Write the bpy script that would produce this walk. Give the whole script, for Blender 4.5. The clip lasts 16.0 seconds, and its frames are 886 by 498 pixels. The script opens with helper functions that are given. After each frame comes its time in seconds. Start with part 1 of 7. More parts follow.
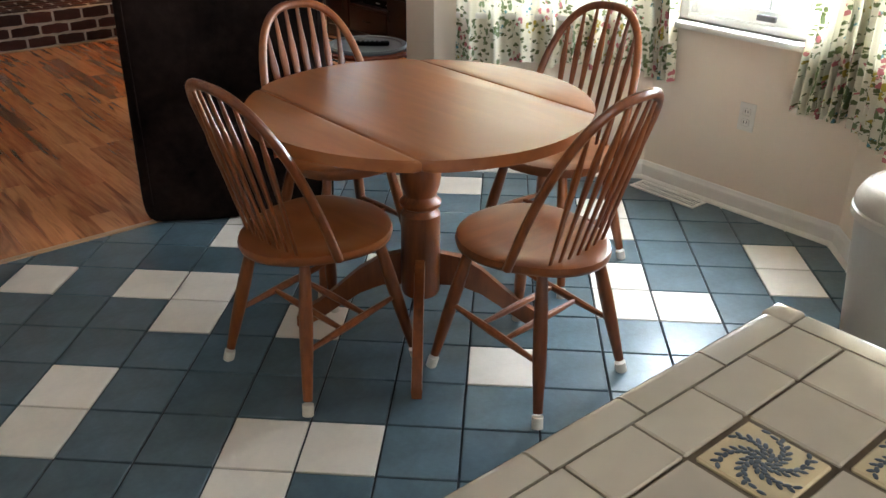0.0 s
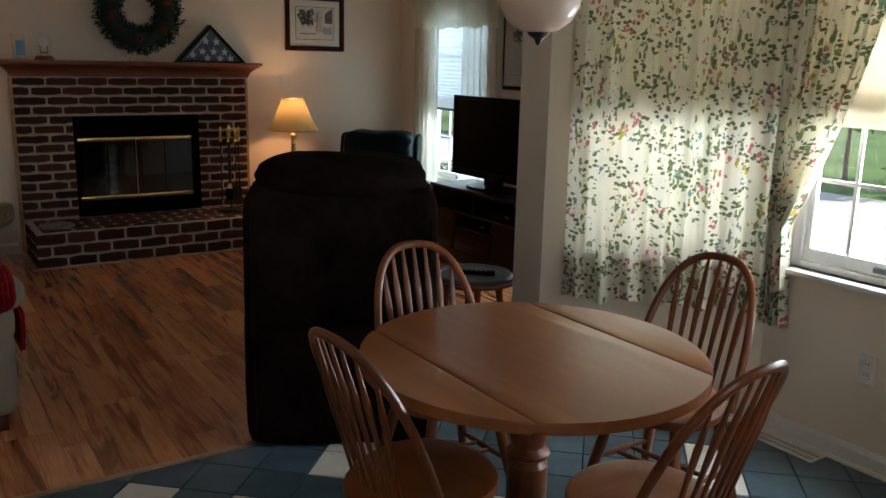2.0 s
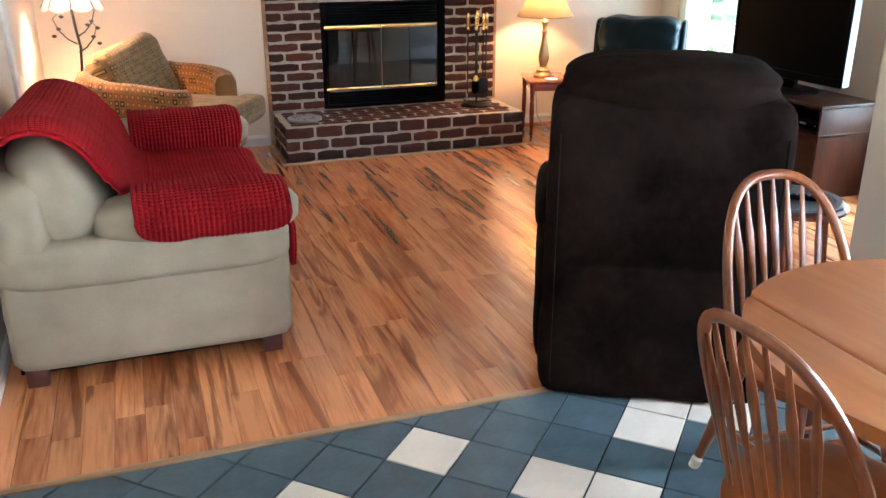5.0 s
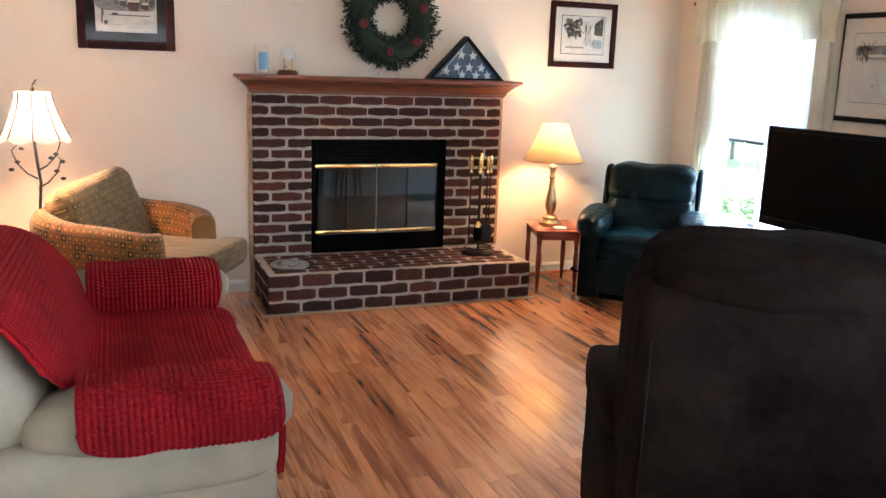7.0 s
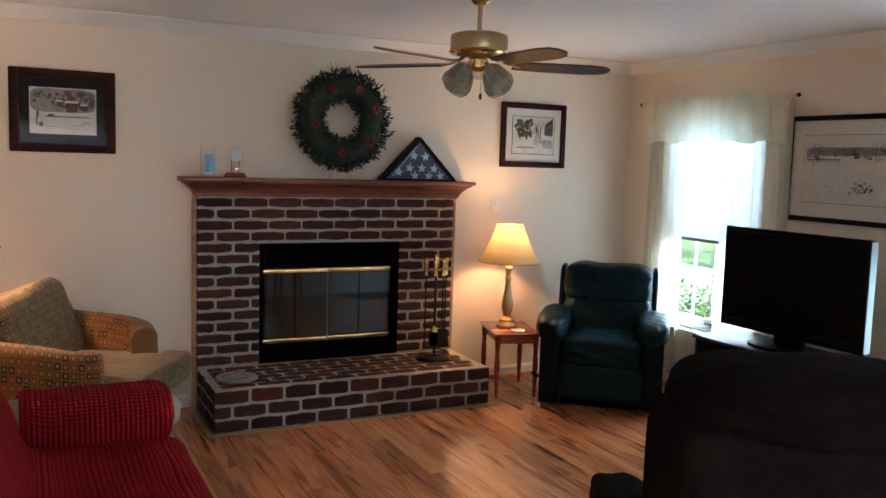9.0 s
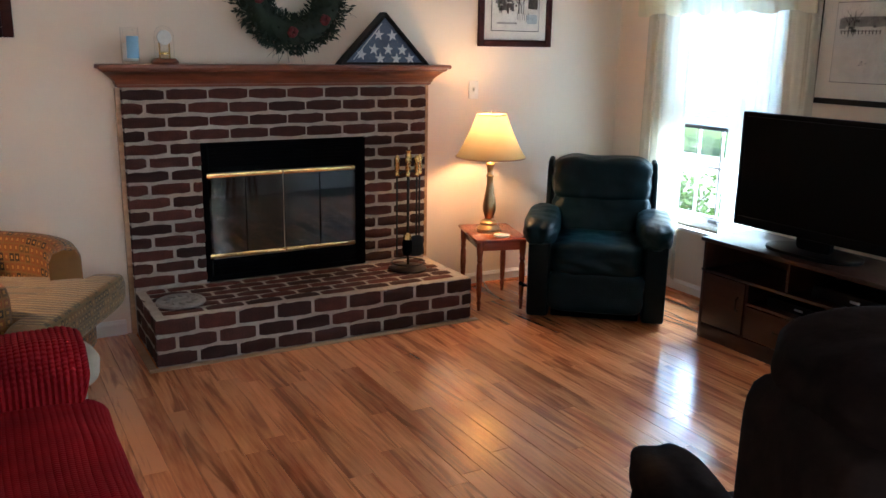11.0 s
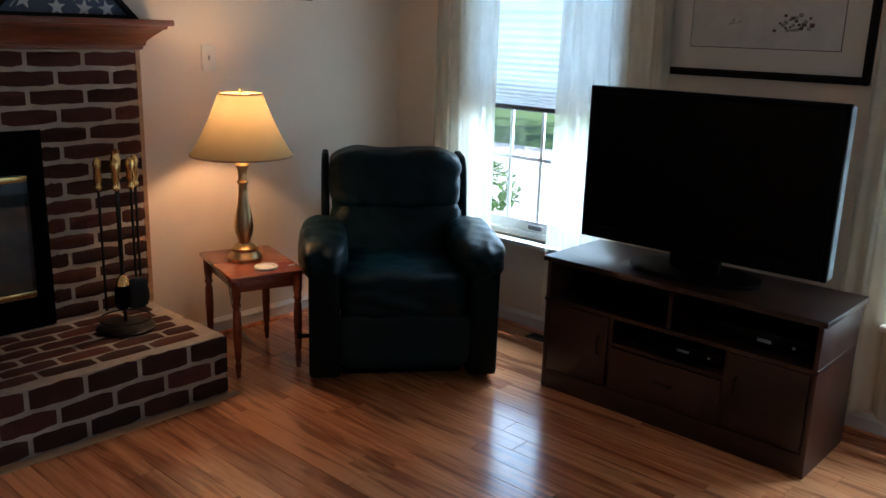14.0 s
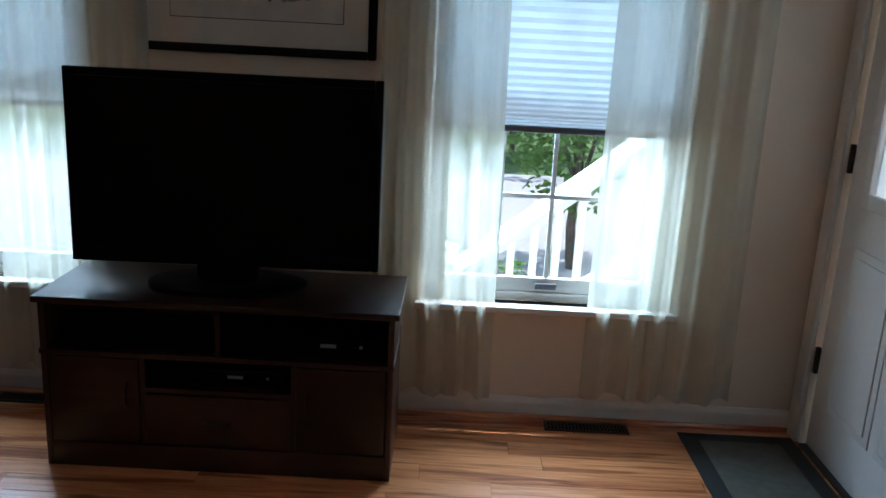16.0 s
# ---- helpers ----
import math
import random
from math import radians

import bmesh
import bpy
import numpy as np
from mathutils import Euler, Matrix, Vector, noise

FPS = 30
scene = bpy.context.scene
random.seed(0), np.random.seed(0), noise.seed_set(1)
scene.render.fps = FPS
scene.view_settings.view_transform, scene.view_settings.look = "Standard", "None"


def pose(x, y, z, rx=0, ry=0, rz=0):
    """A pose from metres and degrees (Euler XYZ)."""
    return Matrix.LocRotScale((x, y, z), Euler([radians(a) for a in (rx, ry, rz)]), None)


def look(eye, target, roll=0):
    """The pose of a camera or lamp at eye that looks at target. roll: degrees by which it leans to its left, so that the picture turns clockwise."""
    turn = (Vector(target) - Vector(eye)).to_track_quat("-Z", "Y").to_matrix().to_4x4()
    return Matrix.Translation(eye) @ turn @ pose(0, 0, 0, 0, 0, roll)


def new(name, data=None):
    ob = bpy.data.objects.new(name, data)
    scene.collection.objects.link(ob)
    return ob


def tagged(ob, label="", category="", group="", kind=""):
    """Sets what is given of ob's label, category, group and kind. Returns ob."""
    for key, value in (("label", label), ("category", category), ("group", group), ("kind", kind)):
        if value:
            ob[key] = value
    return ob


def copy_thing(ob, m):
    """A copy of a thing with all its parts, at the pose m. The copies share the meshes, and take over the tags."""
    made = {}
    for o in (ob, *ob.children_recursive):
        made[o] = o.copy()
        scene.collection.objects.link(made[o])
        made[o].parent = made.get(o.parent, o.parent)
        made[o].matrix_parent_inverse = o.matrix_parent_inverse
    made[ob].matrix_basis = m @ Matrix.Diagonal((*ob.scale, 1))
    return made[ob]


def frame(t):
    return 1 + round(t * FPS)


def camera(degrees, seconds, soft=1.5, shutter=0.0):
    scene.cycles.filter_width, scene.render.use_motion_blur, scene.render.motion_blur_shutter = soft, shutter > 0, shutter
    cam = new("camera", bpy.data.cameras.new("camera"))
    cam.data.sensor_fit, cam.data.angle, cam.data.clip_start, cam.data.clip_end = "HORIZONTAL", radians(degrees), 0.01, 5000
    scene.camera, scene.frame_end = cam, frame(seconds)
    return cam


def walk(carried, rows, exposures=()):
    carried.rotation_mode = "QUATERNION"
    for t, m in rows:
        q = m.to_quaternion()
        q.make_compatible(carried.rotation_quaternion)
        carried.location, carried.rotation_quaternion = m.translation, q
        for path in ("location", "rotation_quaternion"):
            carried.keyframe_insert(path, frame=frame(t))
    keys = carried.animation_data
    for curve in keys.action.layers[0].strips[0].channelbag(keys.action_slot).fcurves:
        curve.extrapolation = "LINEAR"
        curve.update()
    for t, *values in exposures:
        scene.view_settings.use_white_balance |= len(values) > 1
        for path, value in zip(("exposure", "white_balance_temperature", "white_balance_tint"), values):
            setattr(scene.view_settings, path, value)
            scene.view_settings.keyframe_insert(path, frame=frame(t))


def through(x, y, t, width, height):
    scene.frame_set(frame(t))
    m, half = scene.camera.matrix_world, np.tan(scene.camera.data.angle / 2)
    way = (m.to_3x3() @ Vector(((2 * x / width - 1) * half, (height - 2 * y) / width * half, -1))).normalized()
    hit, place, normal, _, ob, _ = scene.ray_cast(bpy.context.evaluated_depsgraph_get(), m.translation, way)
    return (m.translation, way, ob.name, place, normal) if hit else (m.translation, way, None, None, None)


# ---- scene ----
cam = camera(55.1, 16.0)
PATH = [
    (0, (0.047, 0.039, 1.436), (1.198, 1.416, 0.555), 0.6),
    (0.5, (0.041, 0.045, 1.462), (1.209, 1.422, 0.602), 1.4),
    (1, (0.042, 0.068, 1.514), (1.264, 1.501, 0.842), 1.8),
    (1.5, (0.036, 0.084, 1.54), (1.282, 1.561, 1.025), 2.2),
    (2, (0.018, 0.113, 1.561), (1.092, 1.742, 1.12), 1.3),
    (2.5, (-0.012, 0.139, 1.552), (0.83, 1.897, 1.106), 0.9),
    (3, (-0.06, 0.202, 1.532), (0.631, 2.022, 1.076), 0.4),
    (3.5, (-0.114, 0.309, 1.506), (0.525, 2.117, 0.938), -0.1),
    (3.7, (-0.126, 0.348, 1.507), (0.503, 2.14, 0.88), -0.6),
    (6, (-0.056, 1.214, 1.572), (0.594, 2.968, 0.865), 0.5),
    (6.5, (-0.08, 1.373, 1.556), (0.622, 3.166, 1.012), 0.6),
    (7, (-0.043, 1.52, 1.572), (0.681, 3.335, 1.149), 2.0),
    (7.5, (-0.057, 1.647, 1.562), (0.691, 3.472, 1.227), 2.3),
    (8, (-0.11, 1.746, 1.613), (0.655, 3.575, 1.349), 1.7),
    (8.5, (-0.14, 1.781, 1.613), (0.654, 3.604, 1.403), 1.7),
    (9, (-0.138, 1.816, 1.625), (0.753, 3.594, 1.416), 1.8),
    (9.5, (-0.12, 1.881, 1.652), (0.777, 3.643, 1.351), 1.3),
    (9.7, (-0.089, 1.924, 1.655), (0.806, 3.68, 1.318), 1.2),
    (12, (0.335, 2.988, 1.53), (1.392, 4.606, 1.012), 1.1),
    (12.5, (0.458, 3.165, 1.503), (1.629, 4.707, 1.003), 2.6),
    (13, (0.578, 3.403, 1.509), (1.832, 4.878, 1.006), 2.2),
    (13.5, (0.683, 3.653, 1.478), (2.074, 5.0, 0.977), 1.7),
    (14, (0.848, 3.852, 1.471), (2.284, 5.15, 0.971), 1.8),
    (14.5, (0.931, 4.079, 1.474), (2.602, 5.058, 0.978), 2.9),
    (15, (0.97, 4.281, 1.465), (2.796, 4.929, 0.97), 1.5),
    (15.5, (1.086, 4.415, 1.444), (2.987, 4.771, 0.934), 2.0),
    (16, (1.173, 4.55, 1.443), (3.108, 4.553, 0.94), 3.0),
]
EXPOSURES = [(0.0, 1.92, 6180, 10), (0.6, 2.0, 6180, 10), (1.0, 1.1, 6180, 10), (1.5, 0.4, 6180, 10), (2.0, 0.45, 6180, 10), (2.5, 1.5, 6150, 10), (3.0, 2.15, 6050, 10), (3.7, 2.45, 6000, 10), (5.8, 3.15, 5500, 10), (7.0, 2.85, 5480, 10), (8.0, 2.38, 5500, 10), (9.0, 1.85, 5550, 10), (9.7, 1.95, 5550, 10), (12.0, 2.05, 5380, 10), (12.5, 1.52, 5380, 10), (13.0, 1.22, 5380, 10), (14.0, 0.85, 5380, 10), (14.5, 0.4, 5380, 10), (15.2, 0.45, 5380, 10), (16.0, 0.30, 5380, 10)]
walk(cam, [(t, look(eye, target, roll)) for t, eye, target, roll in PATH], EXPOSURES)

# ---- plan of the place (metres) ----
XL, XW, YF, YS = -0.68, 4.20, 7.26, 3.18      # west wall, window wall, fireplace wall, south wall of the living room
CEIL = 2.42
TRIM_Y = 3.20                                  # where wood meets tile
KX, KY0, KY1 = 3.13, 1.35, 2.29                # bay's middle wall
POST = (2.44, 2.98)
YB = -2.4                                      # back wall of the kitchen

# ---- world and light ----
SUN_EL, SUN_AZ = radians(70), radians(142)
world = bpy.data.worlds.new("sky")
scene.world = world
world.use_nodes = True
wn = world.node_tree.nodes
sky = wn.new("ShaderNodeTexSky")
sky.sky_type = "NISHITA"
sky.sun_disc = False
sky.sun_elevation, sky.sun_rotation = SUN_EL, SUN_AZ
world.node_tree.links.new(sky.outputs[0], wn["Background"].inputs[0])
wn["Background"].inputs[1].default_value = 0.15
sun = new("sun", bpy.data.lights.new("sun", "SUN"))
sun.data.energy, sun.data.angle, sun.data.color = 4.6, radians(0.5), (1.0, 0.95, 0.88)
sun.matrix_world = look((0, 0, 0), (-math.sin(SUN_AZ) * math.cos(SUN_EL), -math.cos(SUN_AZ) * math.cos(SUN_EL), -math.sin(SUN_EL)))


def window_light(name, place, target, w, h, power, colour=(0.86, 0.94, 1.0)):
    lamp = new(name, bpy.data.lights.new(name, "AREA"))
    lamp.data.shape, lamp.data.size, lamp.data.size_y = "RECTANGLE", w, h
    lamp.data.energy, lamp.data.color = power, colour
    lamp.matrix_world = look(place, target)
    return lamp


window_light("daylight_window_one", (5.3, 6.31, 2.15), (3.4, 6.31, 0.55), 1.5, 1.3, 135, (0.66, 0.87, 1.0))
window_light("daylight_window_two", (5.3, 4.16, 2.15), (3.4, 4.16, 0.55), 1.5, 1.3, 135, (0.66, 0.87, 1.0))
window_light("daylight_bay_middle", (3.32, 1.82, 1.4), (0, 1.82, 0.9), 0.8, 1.2, 56)
window_light("daylight_bay_side", (2.93, 2.78, 1.4), (1.5, 1.4, 0.8), 0.7, 1.2, 19)
window_light("daylight_bay_third", (2.93, 0.86, 1.4), (1.5, 2.2, 0.8), 0.7, 1.2, 30)
# added fill lamp at the unseen back wall, brightens the kitchen side
window_light("fill_kitchen", (0.4, -2.35, 1.5), (0.4, 2.0, 0.9), 1.6, 1.1, 9.5, (0.96, 0.96, 0.96))
for y_win in (6.31, 4.16):
    window_light("daylight_low", (4.48, y_win, 0.82), (0.0, y_win, 0.60), 0.86, 0.62, 4.5, (0.70, 0.88, 1.0))


def bulb(name, place, power, colour, size=0.04):
    lamp = new(name, bpy.data.lights.new(name, "POINT"))
    lamp.data.energy, lamp.data.color, lamp.data.shadow_soft_size = power, colour, size
    lamp.location = place
    return lamp


LAMP_XY, FLOOR_LAMP = (2.955, 6.94), (-0.40, 6.55)
bulb("table_lamp_bulb", (*LAMP_XY, 1.105), 4.8, (1.0, 0.57, 0.27))
bulb("floor_lamp_bulb", (*FLOOR_LAMP, 1.22), 8.0, (1.0, 0.60, 0.34))

# ---- materials ----


def mat(name, colour, rough=0.6, metal=0.0, vary=0.12, scale=6.0, fine=90.0, bump=0.1, random_tint=0.0, stretch=(1, 1, 1), sheen=0.0, spec=0.5, coat=0.0):
    """A surface with colour variation at two scales and a fine relief."""
    m = bpy.data.materials.new(name)
    m.use_nodes = True
    nt = m.node_tree
    N, L = nt.nodes, nt.links
    b = N["Principled BSDF"]
    b.inputs["Roughness"].default_value = rough
    b.inputs["Metallic"].default_value = metal
    b.inputs["Specular IOR Level"].default_value = spec
    b.inputs["Sheen Weight"].default_value = sheen
    b.inputs["Coat Weight"].default_value = coat
    tc = N.new("ShaderNodeTexCoord")
    mp = N.new("ShaderNodeMapping")
    mp.inputs["Scale"].default_value = stretch
    L.new(tc.outputs["Object"], mp.inputs["Vector"])
    a, c = N.new("ShaderNodeTexNoise"), N.new("ShaderNodeTexNoise")
    a.inputs["Scale"].default_value, c.inputs["Scale"].default_value = scale, fine
    a.inputs["Detail"].default_value, c.inputs["Detail"].default_value = 4, 3
    for q in (a, c):
        L.new(mp.outputs[0], q.inputs["Vector"])
    mix = N.new("ShaderNodeMath")
    mix.operation = "MULTIPLY_ADD"
    L.new(c.outputs["Fac"], mix.inputs[0])
    mix.inputs[1].default_value = 0.5
    L.new(a.outputs["Fac"], mix.inputs[2])
    ramp = N.new("ShaderNodeMapRange")
    ramp.inputs["From Min"].default_value, ramp.inputs["From Max"].default_value = 0.45, 1.05
    ramp.inputs["To Min"].default_value, ramp.inputs["To Max"].default_value = 1 - vary, 1 + vary
    L.new(mix.outputs[0], ramp.inputs["Value"])
    hsv = N.new("ShaderNodeHueSaturation")
    hsv.inputs["Color"].default_value = (*colour, 1)
    out = ramp.outputs[0]
    if random_tint:
        info = N.new("ShaderNodeObjectInfo")
        rr = N.new("ShaderNodeMapRange")
        rr.inputs["To Min"].default_value, rr.inputs["To Max"].default_value = 1 - random_tint, 1 + random_tint
        L.new(info.outputs["Random"], rr.inputs["Value"])
        mul = N.new("ShaderNodeMath")
        mul.operation = "MULTIPLY"
        L.new(out, mul.inputs[0])
        L.new(rr.outputs[0], mul.inputs[1])
        out = mul.outputs[0]
    L.new(out, hsv.inputs["Value"])
    L.new(hsv.outputs[0], b.inputs["Base Color"])
    if bump:
        bp = N.new("ShaderNodeBump")
        bp.inputs["Strength"].default_value, bp.inputs["Distance"].default_value = bump, 0.004
        L.new(c.outputs["Fac"], bp.inputs["Height"])
        L.new(bp.outputs[0], b.inputs["Normal"])
    return m


def wood(name, dark, light, rough=0.4, scale=3.0, along="y", tint=0.1, per_object=True, bands=0.5, coat=0.0, bump=0.05, ends=(0.40, 0.62), vein_at=(0.60, 0.72), pull=0.13, coat_rough=0.15, knot=2.6, spec=0.5):
    """Timber: streaks drawn out along one axis, darker figure, a shift of tone from board to board."""
    m = bpy.data.materials.new(name)
    m.use_nodes = True
    N, L = m.node_tree.nodes, m.node_tree.links
    b = N["Principled BSDF"]
    b.inputs["Roughness"].default_value = rough
    b.inputs["Coat Weight"].default_value = coat
    b.inputs["Coat Roughness"].default_value = coat_rough
    b.inputs["Specular IOR Level"].default_value = spec
    tc, mp, info = N.new("ShaderNodeTexCoord"), N.new("ShaderNodeMapping"), N.new("ShaderNodeObjectInfo")
    mp.inputs["Scale"].default_value = {"x": (pull, 1, 1), "y": (1, pull, 1), "z": (1, 1, pull)}[along]
    shift = N.new("ShaderNodeVectorMath")
    shift.operation = "ADD"
    off = N.new("ShaderNodeMath")
    off.operation = "MULTIPLY"
    off.inputs[1].default_value = 37.0 if per_object else 0.0
    L.new(info.outputs["Random"], off.inputs[0])
    L.new(tc.outputs["Object"], shift.inputs[0])
    L.new(off.outputs[0], shift.inputs[1])
    L.new(shift.outputs[0], mp.inputs["Vector"])
    big, small, knots = N.new("ShaderNodeTexNoise"), N.new("ShaderNodeTexNoise"), N.new("ShaderNodeTexNoise")
    for q, s, d, dist in ((big, scale, 3, 0.6), (small, scale * 14, 4, 0.2), (knots, scale * knot, 3, 1.9)):
        q.inputs["Scale"].default_value, q.inputs["Detail"].default_value, q.inputs["Distortion"].default_value = s, d, dist
        L.new(mp.outputs[0], q.inputs["Vector"])
    ramp = N.new("ShaderNodeValToRGB")
    ramp.color_ramp.elements[0].position, ramp.color_ramp.elements[1].position = ends
    ramp.color_ramp.elements[0].color, ramp.color_ramp.elements[1].color = (*dark, 1), (*light, 1)
    mixf = N.new("ShaderNodeMath")
    mixf.operation = "MULTIPLY_ADD"
    mixf.inputs[1].default_value = 0.35
    L.new(small.outputs["Fac"], mixf.inputs[0])
    sub = N.new("ShaderNodeMath")
    sub.operation = "MULTIPLY"
    sub.inputs[1].default_value = 0.68
    L.new(big.outputs["Fac"], sub.inputs[0])
    L.new(sub.outputs[0], mixf.inputs[2])
    L.new(mixf.outputs[0], ramp.inputs["Fac"])
    vein = N.new("ShaderNodeMapRange")
    vein.inputs["From Min"].default_value, vein.inputs["From Max"].default_value = vein_at
    vein.inputs["To Min"].default_value, vein.inputs["To Max"].default_value = 0.0, bands
    L.new(knots.outputs["Fac"], vein.inputs["Value"])
    figure = N.new("ShaderNodeMixRGB")
    L.new(vein.outputs[0], figure.inputs[0])
    L.new(ramp.outputs[0], figure.inputs[1])
    figure.inputs[2].default_value = (*[c * 0.42 for c in dark], 1)
    tone = N.new("ShaderNodeMapRange")
    tone.inputs["To Min"].default_value, tone.inputs["To Max"].default_value = 1 - tint, 1 + tint
    L.new(info.outputs["Random"], tone.inputs["Value"])
    hsv = N.new("ShaderNodeHueSaturation")
    L.new(figure.outputs[0], hsv.inputs["Color"])
    L.new(tone.outputs[0], hsv.inputs["Value"])
    L.new(hsv.outputs[0], b.inputs["Base Color"])
    bp = N.new("ShaderNodeBump")
    bp.inputs["Strength"].default_value, bp.inputs["Distance"].default_value = bump, 0.002
    L.new(small.outputs["Fac"], bp.inputs["Height"])
    L.new(bp.outputs[0], b.inputs["Normal"])
    return m


def glass(name, colour=(1, 1, 1), clear=0.92, rough=0.02, ior=1.45):
    """A thin pane: mostly clear, with a mirror gloss that grows at grazing angles."""
    m = bpy.data.materials.new(name)
    m.use_nodes = True
    N, L = m.node_tree.nodes, m.node_tree.links
    N.remove(N["Principled BSDF"])
    tr, gl, mix, fr = N.new("ShaderNodeBsdfTransparent"), N.new("ShaderNodeBsdfGlossy"), N.new("ShaderNodeMixShader"), N.new("ShaderNodeMath")
    lw, pw = N.new("ShaderNodeLayerWeight"), N.new("ShaderNodeMath")
    tr.inputs[0].default_value = (*[c * clear for c in colour], 1)
    gl.inputs["Roughness"].default_value = rough
    lw.inputs["Blend"].default_value = 0.5
    pw.operation, fr.operation = "POWER", "MULTIPLY_ADD"
    pw.inputs[1].default_value = 5.0
    f0 = ((ior - 1) / (ior + 1)) ** 2
    fr.inputs[1].default_value, fr.inputs[2].default_value = 1 - f0, f0
    L.new(lw.outputs["Facing"], pw.inputs[0])
    L.new(pw.outputs[0], fr.inputs[0])
    L.new(fr.outputs[0], mix.inputs[0])
    L.new(tr.outputs[0], mix.inputs[1])
    L.new(gl.outputs[0], mix.inputs[2])
    L.new(mix.outputs[0], N["Material Output"].inputs[0])
    return m


def cloth(name, colour, through, open_weave=0.0, weave=500.0, pattern=None):
    """Thin cloth: diffuse on both sides, light passing through, optionally a printed pattern."""
    m = bpy.data.materials.new(name)
    m.use_nodes = True
    N, L = m.node_tree.nodes, m.node_tree.links
    N.remove(N["Principled BSDF"])
    df, tl, mix = N.new("ShaderNodeBsdfDiffuse"), N.new("ShaderNodeBsdfTranslucent"), N.new("ShaderNodeMixShader")
    tc, nz = N.new("ShaderNodeTexCoord"), N.new("ShaderNodeTexNoise")
    nz.inputs["Scale"].default_value = 9.0
    L.new(tc.outputs["Object"], nz.inputs["Vector"])
    rng = N.new("ShaderNodeMapRange")
    rng.inputs["To Min"].default_value, rng.inputs["To Max"].default_value = 0.88, 1.08
    L.new(nz.outputs["Fac"], rng.inputs["Value"])
    hsv = N.new("ShaderNodeHueSaturation")
    L.new(rng.outputs[0], hsv.inputs["Value"])
    hsv.inputs["Color"].default_value = (*colour, 1)
    if pattern:
        L.new(pattern(N, L, tc, colour), hsv.inputs["Color"])
    for q in (df, tl):
        L.new(hsv.outputs[0], q.inputs["Color"])
    mix.inputs[0].default_value = through
    L.new(df.outputs[0], mix.inputs[1])
    L.new(tl.outputs[0], mix.inputs[2])
    final = mix
    if open_weave:
        tp, m2 = N.new("ShaderNodeBsdfTransparent"), N.new("ShaderNodeMixShader")
        m2.inputs[0].default_value = open_weave
        L.new(mix.outputs[0], m2.inputs[1])
        L.new(tp.outputs[0], m2.inputs[2])
        final = m2
    L.new(final.outputs[0], N["Material Output"].inputs[0])
    return m


def floral(N, L, tc, ground):
    """Sprigs of leaves, rose blossoms and small butterflies scattered on cream."""
    def layer(scale, keep, size, colour, under, offset, squash=1.0):
        mp = N.new("ShaderNodeMapping")
        mp.inputs["Location"].default_value = offset
        mp.inputs["Scale"].default_value = (scale, scale * squash, scale)
        L.new(tc.outputs["UV"], mp.inputs["Vector"])
        warp = N.new("ShaderNodeTexNoise")
        warp.inputs["Scale"].default_value = 2.6
        L.new(mp.outputs[0], warp.inputs["Vector"])
        add = N.new("ShaderNodeMixRGB")
        add.blend_type = "LINEAR_LIGHT"
        add.inputs[0].default_value = 0.35
        L.new(mp.outputs[0], add.inputs[1])
        L.new(warp.outputs["Color"], add.inputs[2])
        vo = N.new("ShaderNodeTexVoronoi")
        vo.inputs["Scale"].default_value = 1.0
        L.new(add.outputs[0], vo.inputs["Vector"])
        lt = N.new("ShaderNodeMath")
        lt.operation = "LESS_THAN"
        lt.inputs[1].default_value = size
        L.new(vo.outputs["Distance"], lt.inputs[0])
        cl = N.new("ShaderNodeTexVoronoi")
        cl.inputs["Scale"].default_value = 0.24
        L.new(mp.outputs[0], cl.inputs["Vector"])
        gate = N.new("ShaderNodeMath")
        gate.operation = "LESS_THAN"
        gate.inputs[1].default_value = keep
        L.new(cl.outputs["Distance"], gate.inputs[0])
        both = N.new("ShaderNodeMath")
        both.operation = "MULTIPLY"
        L.new(lt.outputs[0], both.inputs[0])
        L.new(gate.outputs[0], both.inputs[1])
        mx = N.new("ShaderNodeMixRGB")
        L.new(both.outputs[0], mx.inputs[0])
        L.new(under, mx.inputs[1])
        mx.inputs[2].default_value = (*colour, 1)
        return mx.outputs[0]
    base = N.new("ShaderNodeRGB")
    base.outputs[0].default_value = (*ground, 1)
    c = layer(27, 0.60, 0.38, (0.15, 0.17, 0.08), base.outputs[0], (0, 0, 0), 1.8)
    c = layer(34, 0.52, 0.34, (0.20, 0.25, 0.13), c, (3.3, 1.2, 0), 0.6)
    c = layer(32, 0.36, 0.36, (0.52, 0.18, 0.19), c, (7.7, 4.1, 0))
    c = layer(32, 0.28, 0.30, (0.16, 0.32, 0.36), c, (1.7, 9.1, 0), 1.4)
    return layer(32, 0.28, 0.36, (0.46, 0.36, 0.08), c, (5.2, 2.3, 0))


